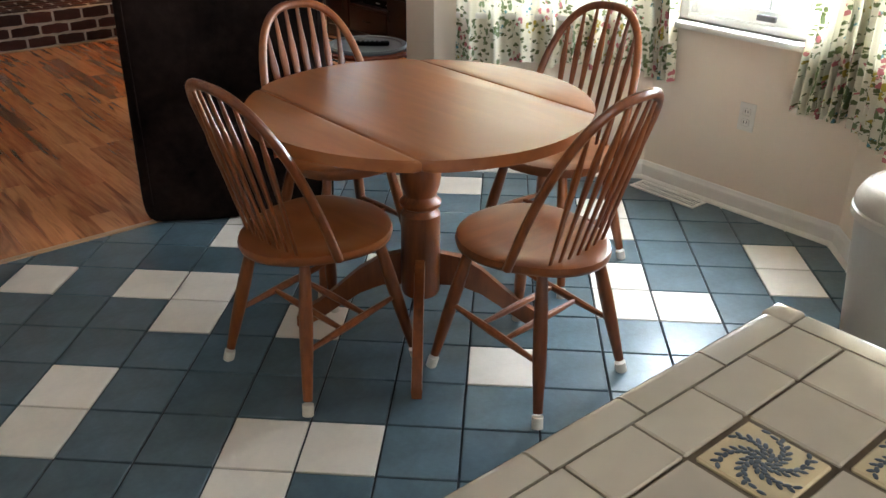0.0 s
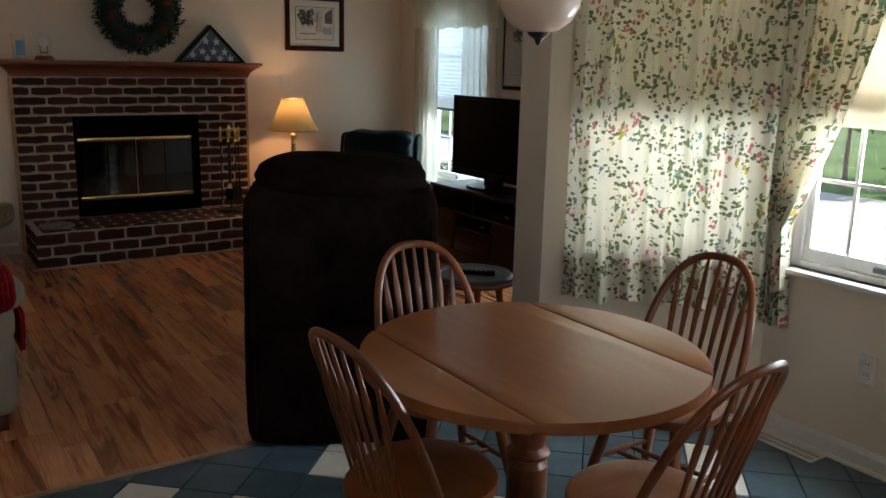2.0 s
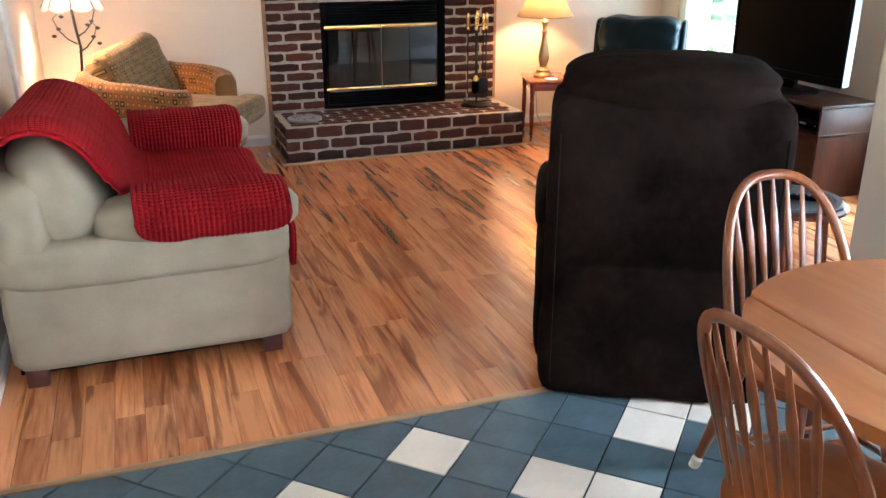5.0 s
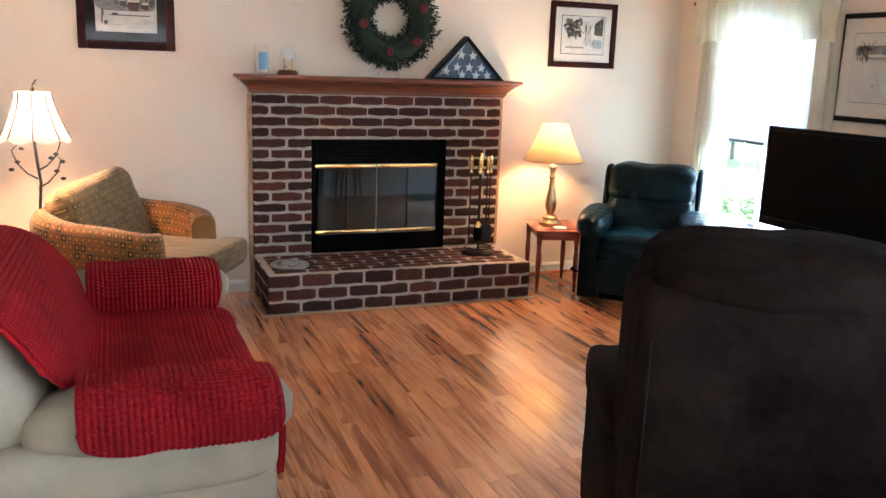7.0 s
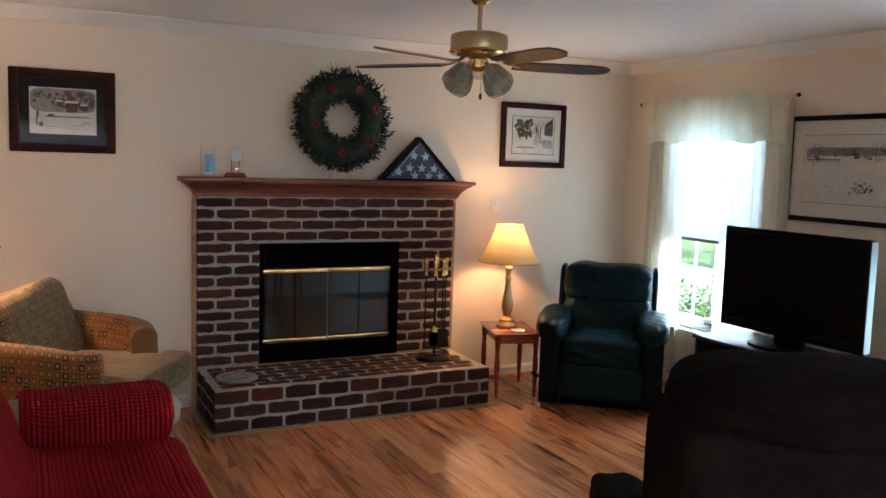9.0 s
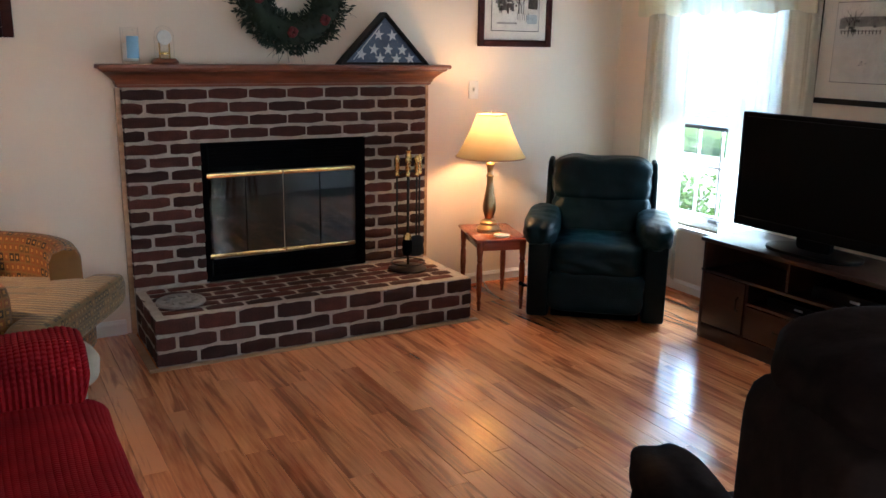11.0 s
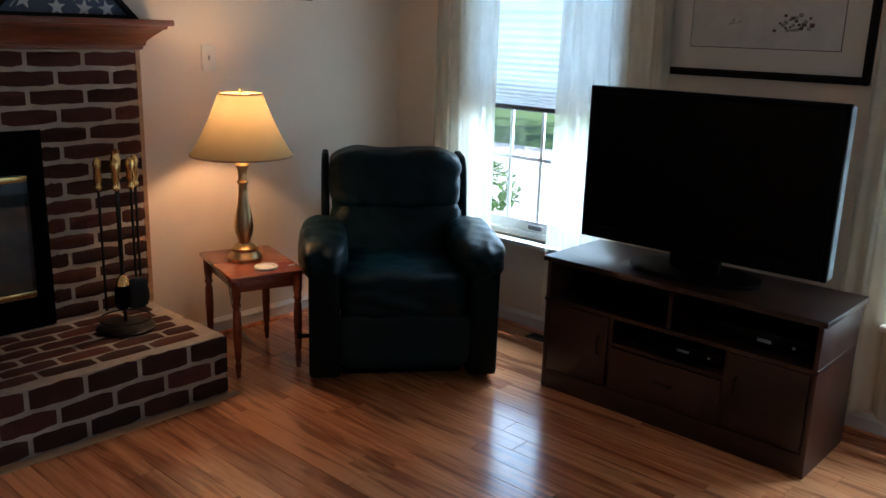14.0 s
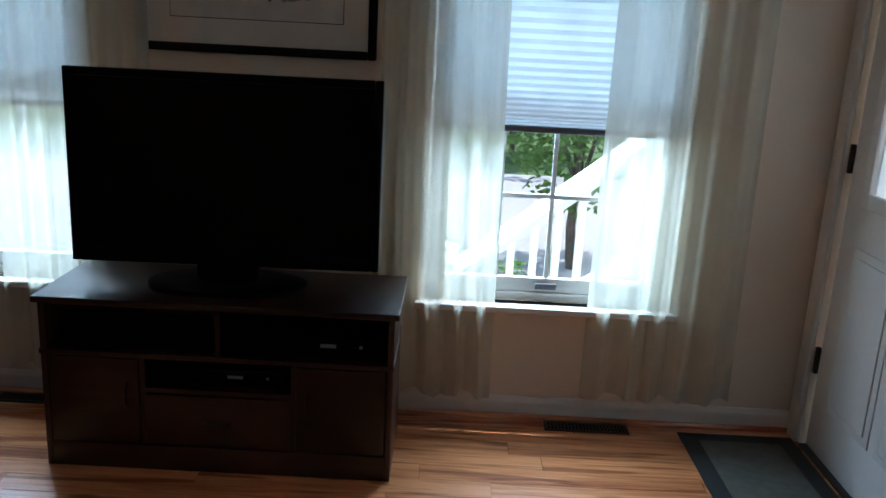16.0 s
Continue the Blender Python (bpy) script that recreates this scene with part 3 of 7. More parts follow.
# ---- structure ----
def wall(name, p0, p1, z0, z1, thick, openings=(), label="cream painted plaster wall"):
    """A wall whose inner face runs from p0 to p1, its thickness to the right of that way; openings are (from, to, sill, head)."""
    p0, p1 = Vector((*p0, 0)), Vector((*p1, 0))
    d = (p1 - p0).normalized()
    out = Vector((d.y, -d.x, 0))
    length = (p1 - p0).length
    bm = bmesh.new()

    def block(s0, s1, a, b):
        if s1 - s0 < 1e-4 or b - a < 1e-4:
            return
        q = [p0 + d * s0, p0 + d * s1, p0 + d * s1 + out * thick, p0 + d * s0 + out * thick]
        prism([(v.x, v.y) for v in q], a, b, bm)
    s = 0.0
    for s0, s1, a, b in sorted(openings):
        block(s, s0, z0, z1)
        block(s0, s1, z0, a)
        block(s0, s1, b, z1)
        s = s1
    block(s, length, z0, z1)
    return whole(name, bm, M["wall"], label, "wall", kind="structure", sharp=20)


W1, W2 = (5.85, 6.77), (3.70, 4.62)
SILL, HEAD = 0.46, 2.02
wall("wall_north", (XL - 0.15, YF), (XW + 0.15, YF), 0, CEIL, -0.15)
wall("wall_east", (XW, YS), (XW, YF), 0, CEIL, 0.15, [(W2[0] - YS, W2[1] - YS, SILL, HEAD), (W1[0] - YS, W1[1] - YS, SILL, HEAD)])
wall("wall_south", (POST[0], YS), (XW + 0.15, YS), 0, CEIL, 0.20, [(0.745, 1.665, 0.0, 2.06)])
wall("wall_west", (XL, YF), (XL, YB), 0, CEIL, 0.15)
wall("wall_back", (XL - 0.15, YB), (POST[0] + 0.15, YB), 0, CEIL, 0.15, [(0.3, 1.9, 0.95, 2.05)])
d45 = (Vector((KX, KY1, 0)) - Vector((*POST, 0)))
LEN45 = d45.length
wall("wall_bay_north", (KX, KY1), POST, 0, CEIL, 0.12, [(0.05, LEN45 - 0.13, 0.74, 2.05)])
wall("wall_bay_east", (KX, KY0), (KX, KY1), 0, CEIL, 0.12, [(0.07, 0.87, 0.74, 2.05)])
wall("wall_bay_south", (POST[0], KY0 - (KX - POST[0])), (KX, KY0), 0, CEIL, 0.12, [(0.13, 0.9, 0.74, 2.05)])
wall("wall_kitchen_east", (POST[0], YB), (POST[0], KY0 - (KX - POST[0])), 0, CEIL, 0.15)
whole("ceiling", box((XL - 0.2, YB - 0.2, CEIL), (XW + 0.3, YF + 0.2, CEIL + 0.12)), M["ceiling"], "flat white painted ceiling", "ceiling", kind="structure")


def run(name, p0, p1, section, material, label, category="baseboard", kind="structure"):
    """A moulding along the wall from p0 to p1; section is (out from the wall, height) pairs, out to the left of the way."""
    a, b = Vector((*p0, 0)), Vector((*p1, 0))
    d = (b - a).normalized()
    n = Vector((-d.y, d.x, 0))
    bm = bmesh.new()
    rings = [[bm.verts.new(p + n * o + Vector((0, 0, z))) for o, z in section] for p in (a, b)]
    k = len(section)
    for i in range(k):
        bm.faces.new((rings[0][i], rings[0][(i + 1) % k], rings[1][(i + 1) % k], rings[1][i]))
    bm.faces.new(rings[0])
    bm.faces.new(rings[1][::-1])
    return whole(name, bm, material, label, category, kind=kind, sharp=25)


BASE = [(0.001, 0.002), (0.013, 0.002), (0.013, 0.060), (0.017, 0.063), (0.016, 0.072), (0.009, 0.080), (0.006, 0.088), (0.001, 0.090)]
SHOE = [(0.0155, 0.002), (0.032, 0.002), (0.030, 0.012), (0.022, 0.02), (0.0155, 0.022)]
CROWN = [(0.001, CEIL - 0.085), (0.012, CEIL - 0.085), (0.020, CEIL - 0.070), (0.050, CEIL - 0.030), (0.062, CEIL - 0.022), (0.072, CEIL - 0.012), (0.072, CEIL - 0.002), (0.001, CEIL - 0.002)]
KS = KY0 - (KX - POST[0])
for nm, a, b in (("baseboard_north", (XW, YF), (2.66, YF)), ("baseboard_northwest", (0.80, YF), (XL, YF)), ("baseboard_east", (XW, YS), (XW, YF)),
                 ("baseboard_west", (XL, YF), (XL, YB)), ("baseboard_bay_north", (KX, KY1), POST), ("baseboard_bay_east", (KX, KY0), (KX, KY1)),
                 ("baseboard_bay_south", (POST[0], KS), (KX, KY0)), ("baseboard_kitchen", (POST[0], YB), (POST[0], KS))):
    run(nm, a, b, BASE, M["trim"], "white painted moulded baseboard")
run("baseboard_post", (POST[0], POST[1]), (POST[0], YS), BASE, M["trim"], "white painted moulded baseboard")
for nm, a, b in (("trim_shoe_bay_east", (KX, KY0), (KX, KY1)), ("trim_shoe_bay_south", (POST[0], KS), (KX, KY0)), ("trim_shoe_bay_north", (KX, KY1), POST)):
    run(nm, a, b, SHOE, M["trim"], "white shoe moulding along the baseboard", "moulding")
for nm, a, b in (("trim_shoe_east", (XW, YS), (XW, YF)), ("trim_shoe_north", (XW, YF), (2.66, YF))):
    run(nm, a, b, SHOE, M["plank"], "wood shoe moulding along the baseboard", "moulding")
for nm, a, b in (("trim_crown_north", (XW, YF), (XL, YF)), ("trim_crown_east", (XW, YS), (XW, YF)), ("trim_crown_west", (XL, YF), (XL, TRIM_Y)), ("trim_crown_south", (POST[0], YS), (XW, YS))):
    run(nm, a, b, CROWN, M["trim"], "white painted crown moulding", "crown moulding")
# cased edge on the west wall
whole("trim_casing_west", box((XL + 0.001, 5.60, 0.0), (XL + 0.022, 5.70, 2.12), 0.006), M["trim"], "white painted upright door casing", "door casing", kind="structure")


def window(name, p0, p1, sill, head, cols, rows, meet, label, stool=0.05, depth=0.10):
    """A double-hung window between two points of the wall's inner face (room on the left of the way)."""
    a, b = Vector((*p0, 0)), Vector((*p1, 0))
    d = (b - a).normalized()
    w = (b - a).length
    ang = math.degrees(math.atan2(d.y, d.x))
    root = thing(name, pose(a.x, a.y, 0, 0, 0, ang), label, "window", kind="structure")
    y0, y1 = -depth, -depth + 0.05          # local y points into the room
    fr = bmesh.new()
    for q in (((0.002, y0, sill), (0.045, y1, head)), ((w - 0.045, y0, sill), (w - 0.002, y1, head)), ((0.045, y0, head - 0.045), (w - 0.045, y1, head)), ((0.045, y0, sill), (w - 0.045, y1, sill + 0.03))):
        box(*q, 0.004, fr)
    part("window_frame", fr, M["vinyl"], root)
    for nm, z0, z1, yo in (("lower_sash", sill + 0.03, meet, 0.0), ("upper_sash", meet, head - 0.045, -0.022)):
        s = bmesh.new()
        ya, yb = y0 + 0.012 + yo, y0 + 0.036 + yo
        for q in (((0.046, ya, z0), (0.075, yb, z1)), ((w - 0.075, ya, z0), (w - 0.046, yb, z1)), ((0.075, ya, z1 - 0.03), (w - 0.075, yb, z1)), ((0.075, ya, z0), (w - 0.075, yb, z0 + 0.055))):
            box(*q, 0.003, s)
        sash = part(nm, s, M["vinyl"], root)
        gx0, gx1, gz0, gz1 = 0.075, w - 0.075, z0 + 0.055, z1 - 0.03
        for c in range(1, cols):
            x = gx0 + (gx1 - gx0) * c / cols
            part("muntin", box((x - 0.008, ya + 0.006, gz0), (x + 0.008, yb - 0.006, gz1)), M["vinyl"], sash)
        for r in range(1, rows):
            z = gz0 + (gz1 - gz0) * r / rows
            part("muntin", box((gx0, ya + 0.007, z - 0.008), (gx1, yb - 0.007, z + 0.008)), M["vinyl"], sash)
        g = part("pane", box((gx0, ya + 0.010, gz0), (gx1, ya + 0.013, gz1)), M["pane"], sash)
        g.visible_shadow = False
    part("lift_handle", box((w / 2 - 0.04, y1 - 0.014, sill + 0.045), (w / 2 + 0.04, y1 + 0.004, sill + 0.068), 0.003), M["grey"], root, "grey plastic lift handle")
    part("window_sill", box((-0.03, -0.048, sill - 0.025), (w + 0.03, stool, sill), 0.006), M["trim"], root)
    return root


window("window_1", (XW, W1[0]), (XW, W1[1]), SILL, HEAD, 4, 2, 1.20, "white double-hung window with grilles behind sheer curtains")
window("window_2", (XW, W2[0]), (XW, W2[1]), SILL, HEAD, 4, 2, 1.20, "white double-hung window with grilles and half-lowered shade")
dd = d45.normalized()
nb0 = (KX - dd.x * 0.05, KY1 - dd.y * 0.05)
nb1 = (POST[0] + dd.x * 0.13, POST[1] + dd.y * 0.13)
window("window_3", nb0, nb1, 0.74, 2.05, 3, 2, 1.42, "white bay side window behind floral curtains", depth=0.08)
window("window_4", (KX, KY0 + 0.07), (KX, KY0 + 0.87), 0.74, 2.05, 4, 2, 1.42, "white bay window between tied floral curtains", depth=0.08)
ds = Vector((KX - POST[0], KY0 - KS, 0)).normalized()
window("window_5", (POST[0] + ds.x * 0.13, KS + ds.y * 0.13), (POST[0] + ds.x * 0.9, KS + ds.y * 0.9), 0.74, 2.05, 3, 2, 1.42, "white bay side window", depth=0.08)
# assumed window, out of view, placed round the added fill lamp
window("window_6", (XL - 0.15 + 0.3, YB), (XL - 0.15 + 1.9, YB), 0.95, 2.05, 4, 2, 1.5, "assumed white window in the unseen back wall")


def pleated_shade(p0, p1, top, bottom, pleat=0.032, label="white cellular shade lowered halfway"):
    a, b = Vector((*p0, 0)), Vector((*p1, 0))
    d = (b - a).normalized()
    w = (b - a).length - 0.02
    root = thing("window_shade", pose(a.x + d.x * 0.01, a.y + d.y * 0.01, 0, 0, 0, math.degrees(math.atan2(d.y, d.x))), label, "window shade")
    bm = bmesh.new()
    n = int((top - bottom) / pleat) * 2
    f_ = []
    for i in range(n + 1):
        z = bottom + (top - bottom) * (i / n) ** 1.6
        y = -0.030 + (0.003 if i % 2 else -0.003)
        f_.append((bm.verts.new((0, y, z)), bm.verts.new((w, y, z))))
    for i in range(n):
        bm.faces.new((f_[i][0], f_[i][1], f_[i + 1][1], f_[i + 1][0]))
    part("pleats", bm, M["cellular"], root, sharp=10)
    part("bottom_rail", box((0, -0.045, bottom - 0.022), (w, -0.014, bottom), 0.004), M["grey"], root, "grey bottom rail")
    part("head_rail", box((0, -0.050, top), (w, -0.010, top + 0.03), 0.004), M["vinyl"], root)
    part("pull_cord", tube([(0.10, -0.006, top), (0.10, -0.006, top - 0.55)], 0.0022, None, 6), M["vinyl"], root)
    part("cord_tassel", lathe([(0.002, 0.03), (0.006, 0.024), (0.008, 0.0), (0.003, -0.004)], n=10, at=(0.10, -0.006, top - 0.575)), M["vinyl"], root)
    return root


pleated_shade((XW, W1[0]), (XW, W1[1]), HEAD - 0.035, 1.12)
pleated_shade((XW, W2[0]), (XW, W2[1]), HEAD - 0.035, 1.12)


def roller(p0, p1, top, bottom):
    a, b = Vector((*p0, 0)), Vector((*p1, 0))
    d = (b - a).normalized()
    w = (b - a).length - 0.02
    root = thing("roller_shade", pose(a.x + d.x * 0.01, a.y + d.y * 0.01, 0, 0, 0, math.degrees(math.atan2(d.y, d.x))), "cream roller shade lowered over the upper window", "window shade")
    part("cloth", box((0, -0.022, bottom), (w, -0.0195, top)), M["roller"], root)
    part("hem_bar", box((0, -0.030, bottom - 0.03), (w, -0.014, bottom), 0.005), M["roller"], root)
    part("tube", tube([(0, -0.025, top), (w, -0.025, top)], 0.018), M["roller"], root)


roller((KX, KY0 + 0.07), (KX, KY0 + 0.87), 2.01, 1.36)
roller(nb0, nb1, 2.01, 1.36)
roller((POST[0] + ds.x * 0.13, KS + ds.y * 0.13), (POST[0] + ds.x * 0.9, KS + ds.y * 0.9), 2.01, 1.36)


def curtain(name, p0, p1, top, bottom, material, label, folds=7, amp=0.025, tie=None, seed=0, off=0.05, flare=1.0, group=""):
    """A hanging cloth along p0 to p1 (room on the left of that way), in uneven folds; tie = (height, share of width, side 0 or 1)."""
    a, b = Vector((*p0, 0)), Vector((*p1, 0))
    d = (b - a).normalized()
    nrm = Vector((-d.y, d.x, 0))
    w = (b - a).length
    rnd = random.Random(seed)
    ph = [rnd.uniform(0, 6.28) for _ in range(4)]

    def place(u, v):
        z = top + (bottom - top) * v
        s = u
        depth = 1.0
        if tie:
            h, share, side = tie
            if z > h:
                g = ((top - z) / (top - h)) ** 1.7
            else:
                g = 1.0 - 0.10 * min(1.0, ((h - z) / max(0.05, h - bottom))) ** 0.8
            keep = 1 - (1 - share) * g
            s = u * keep if side == 0 else 1 - (1 - u) * keep
            depth = 1 + 0.9 * g
        warp = u + 0.02 * math.sin(9 * u + ph[0]) + 0.012 * math.sin(3 * v + ph[1])
        fold = math.sin(2 * math.pi * folds * warp + ph[2]) + 0.28 * math.sin(2 * math.pi * folds * 2.3 * warp + ph[3] + 1.3 * v)
        o = off + depth * amp * fold * (0.55 + 0.45 * v) * 0.8
        sag = 0.012 * math.sin(2 * math.pi * folds * warp * 0.5 + ph[1]) * v
        spread = (s - 0.5) * (flare - 1) * v * w
        return a + d * (s * w + spread) + nrm * o + Vector((0, 0, z + (sag if v > 0.98 else 0)))
    bm = grid(int(folds * 16), 36, place, scale=(w * 1.5, top - bottom))
    ob = whole(name, bm, material, label, "curtain", group=group, sharp=80)
    if name == "valance":
        for nm, v in (("hem_seam", 0.80), ("rod_pocket_seam", 0.13)):
            part(nm, tube([Vector(place(k / 120, v)) + nrm * 0.001 for k in range(121)], 0.0022, None, 5), material, ob)
    return ob


def rod(name, p0, p1, z, off, label, material):
    a, b = Vector((*p0, 0)), Vector((*p1, 0))
    d = (b - a).normalized()
    nrm = Vector((-d.y, d.x, 0))
    root = thing(name, pose(a.x, a.y, z), label, "curtain rod")
    part("bar", tube([nrm * off - d * 0.01, nrm * off + (b - a) + d * 0.01], 0.009), material, root)
    for q in (-0.014, (b - a).length + 0.014):
        c = d * q + nrm * off
        part("end_knob", cushion(c - Vector((0.014, 0.014, 0.014)), c + Vector((0.014, 0.014, 0.014)), 2.0, 6), M["hinge"], root, "small dark end knob")
    for q in (0.02, (b - a).length - 0.02):
        part("bracket", tube([d * q + nrm * 0.002, d * q + nrm * off], 0.006), material, root)


for (y0, y1), seeds in ((W1, (1, 2, 3)), (W2, (4, 5, 6))):
    c0, c1 = y0 - 0.24, y1 + 0.17
    grp = "sheer curtains of the living room"
    curtain("sheer_curtain", (XW, c0), (XW, c0 + 0.54), 2.06, 0.12, M["sheer"], "long sheer cream curtain panel drawn to the side", 5.4, 0.030, None, seeds[0], 0.045, 1.04, grp)
    curtain("sheer_curtain", (XW, c1 - 0.42), (XW, c1), 2.06, 0.10, M["sheer"], "long sheer cream curtain panel drawn to the side", 4.6, 0.030, None, seeds[1], 0.045, 1.1, grp)
    curtain("valance", (XW, c0 - 0.02), (XW, c1 + 0.02), 2.11, 1.80, M["valance"], "gathered cream valance with a stitched hem", 11, 0.013, None, seeds[2], 0.105, 1.0, grp)
    rod("curtain_rod", (XW, c0 - 0.05), (XW, c1 + 0.05), 2.085, 0.082, "slim white curtain rod with small end knobs", M["trim"])

gk = "floral curtains of the bay"
curtain("floral_curtain", (KX - dd.x * 0.02, KY1 - dd.y * 0.02), (POST[0] + dd.x * 0.10, POST[1] + dd.y * 0.10), 2.12, 0.53, M["floral"], "cream cotton curtain printed with flowers and butterflies", 8, 0.034, None, 11, 0.06, 1.0, gk)
curtain("floral_curtain", (KX, KY0 + 0.50), (KX, KY1 - 0.01), 2.12, 0.50, M["floral"], "cream floral curtain tied back to the window side", 7, 0.020, (0.90, 0.20, 1), 12, 0.06, 1.0, gk)
curtain("floral_curtain", (KX, KY0 + 0.01), (KX, KY0 + 0.53), 2.12, 0.50, M["floral"], "cream floral curtain tied back to the window side", 8, 0.020, (0.92, 0.42, 0), 13, 0.06, 1.0, gk)
curtain("floral_curtain", (POST[0] + ds.x * 0.55, KS + ds.y * 0.55), (KX - ds.x * 0.02, KY0 - ds.y * 0.02), 2.12, 0.50, M["floral"], "cream floral curtain with flowers and butterflies", 7, 0.022, None, 14, 0.06, 1.0, gk)

# front door in the south wall
door = thing("door_1", pose(0, 0, 0), "white panelled front door with a glazed upper light", "door", kind="structure")
DX0, DX1, DY = 3.20, 4.085, YS - 0.018
dl = bmesh.new()
for q in (((DX0, 0.012), (DX1, 0.965)), ((DX0, 1.875), (DX1, 2.04)), ((DX0, 0.965), (DX0 + 0.145, 1.875)), ((DX1 - 0.145, 0.965), (DX1, 1.875))):
    box((q[0][0], DY - 0.045, q[0][1]), (q[1][0], DY, q[1][1]), 0, dl)
part("leaf", dl, M["door"], door)
for x0, x1 in ((DX0 + 0.12, DX0 + 0.42), (DX1 - 0.42, DX1 - 0.12)):
    pn = bmesh.new()
    box((x0, DY - 0.001, 0.20), (x1, DY + 0.006, 0.80), 0.004, pn)
    box((x0 + 0.03, DY + 0.004, 0.23), (x1 - 0.03, DY + 0.012, 0.77), 0.006, pn)
    part("panel", pn, M["door"], door)
lite = bmesh.new()
for q in (((DX0 + 0.12, 0.94), (DX0 + 0.17, 1.90)), ((DX1 - 0.17, 0.94), (DX1 - 0.12, 1.90)), ((DX0 + 0.17, 0.94), (DX1 - 0.17, 0.99)), ((DX0 + 0.17, 1.85), (DX1 - 0.17, 1.90))):
    box((q[0][0], DY - 0.002, q[0][1]), (q[1][0], DY + 0.018, q[1][1]), 0.006, lite)
part("glass_frame", lite, M["door"], door)
part("pane", box((DX0 + 0.146, DY - 0.024, 0.966), (DX1 - 0.146, DY - 0.020, 1.874)), M["frost"], door, "frosted white glass light")
for z in (0.34, 1.08, 1.82):
    part("hinge", box((DX1 - 0.004, DY + 0.001, z - 0.05), (DX1 + 0.016, DY + 0.016, z + 0.05), 0.003), M["hinge"], door, "dark metal hinge")
part("threshold", box((DX0, DY - 0.10, 0.001), (DX1, DY + 0.03, 0.012), 0.003), M["hinge"], door)
for nm, q in (("trim_door_east", ((DX1 + 0.018, YS + 0.001, 0), (DX1 + 0.095, YS + 0.02, 2.14))), ("trim_door_west", ((DX0 - 0.085, YS + 0.001, 0), (DX0 - 0.008, YS + 0.02, 2.14))), ("trim_door_head", ((DX0 - 0.008, YS + 0.001, 2.062), (DX1 + 0.018, YS + 0.02, 2.14)))):
    whole(nm, box(*q, 0.005), M["trim"], "white painted door casing", "door casing", kind="structure")

# ---- fireplace ----
FX0, FX1, FY, HY, HZ = 0.85, 2.635, 7.20, 6.64, 0.262     # surround, its face, hearth front, hearth top
IX0, IX1, IZ1 = 1.255, 2.212, 1.04                           # opening for the firebox
BT = 1.352
fireplace = thing("fireplace", pose(0, 0, 0), "red brick fireplace with raised hearth and pale mortar", "fireplace")
JR = 0.006
for q in (((FX0 + JR, FY + JR, 0), (IX0, YF - 0.002, BT)), ((IX1, FY + JR, 0), (FX1 - JR, YF - 0.002, BT)), ((IX0, FY + JR, IZ1), (IX1, YF - 0.002, BT)), ((IX0, FY + JR, 0), (IX1, YF - 0.002, HZ - 0.01)), ((FX0 - 0.005 + JR, HY + JR, 0), (FX1 + 0.02 - JR, FY + JR, HZ - JR))):
    part("mortar_bed", box(*q), M["mortar"], fireplace)
part("side_strip", box((FX0 - 0.026, FY + 0.02, HZ * 0), (FX0 - 0.002, YF - 0.003, BT)), M["strip"], fireplace, "narrow oak strip beside the brick")
part("side_strip", box((FX1 + 0.002, FY + 0.02, HZ), (FX1 + 0.026, YF - 0.003, BT)), M["strip"], fireplace, "narrow oak strip beside the brick")


def brick_mesh(seed, l, d, h):
    """One hand-struck brick with worn, wavy edges, lying along x with its face at y = 0."""
    rnd = random.Random(seed)
    bm = bmesh.new()
    nx = 5
    rows = []
    for i in range(nx + 1):
        x = -l / 2 + l * i / nx
        e = 0.004 if i in (0, nx) else 0.0
        w0, w1 = rnd.uniform(-0.004, 0.003), rnd.uniform(-0.003, 0.004)
        ring = [(x, d, -h / 2), (x, 0.006 + e, -h / 2 + w0), (x, 0.0 + e + rnd.uniform(-0.002, 0.002), -h / 2 + 0.008 + w0), (x, 0.0 + e + rnd.uniform(-0.002, 0.002), h / 2 - 0.008 + w1), (x, 0.006 + e, h / 2 + w1), (x, d, h / 2)]
        rows.append([bm.verts.new(p) for p in ring])
    for lo, hi in zip(rows, rows[1:]):
        for k in range(6):
            bm.faces.new((lo[k], lo[(k + 1) % 6], hi[(k + 1) % 6], hi[k]))
    bm.faces.new(rows[0][::-1])
    bm.faces.new(rows[-1])
    return finish(bm, "brick", M["brick"], 50)


BRICKS = {}


def brick(l, d, h, m, rnd):
    key = (round(l, 2), round(d, 2), round(h, 3), rnd.randrange(5))
    if key not in BRICKS:
        BRICKS[key] = brick_mesh(hash((key[0] * 100, key[3])) % 9973, l, d, h)
    ob = new("brick", BRICKS[key])
    ob.parent = fireplace
    ob.matrix_basis = m


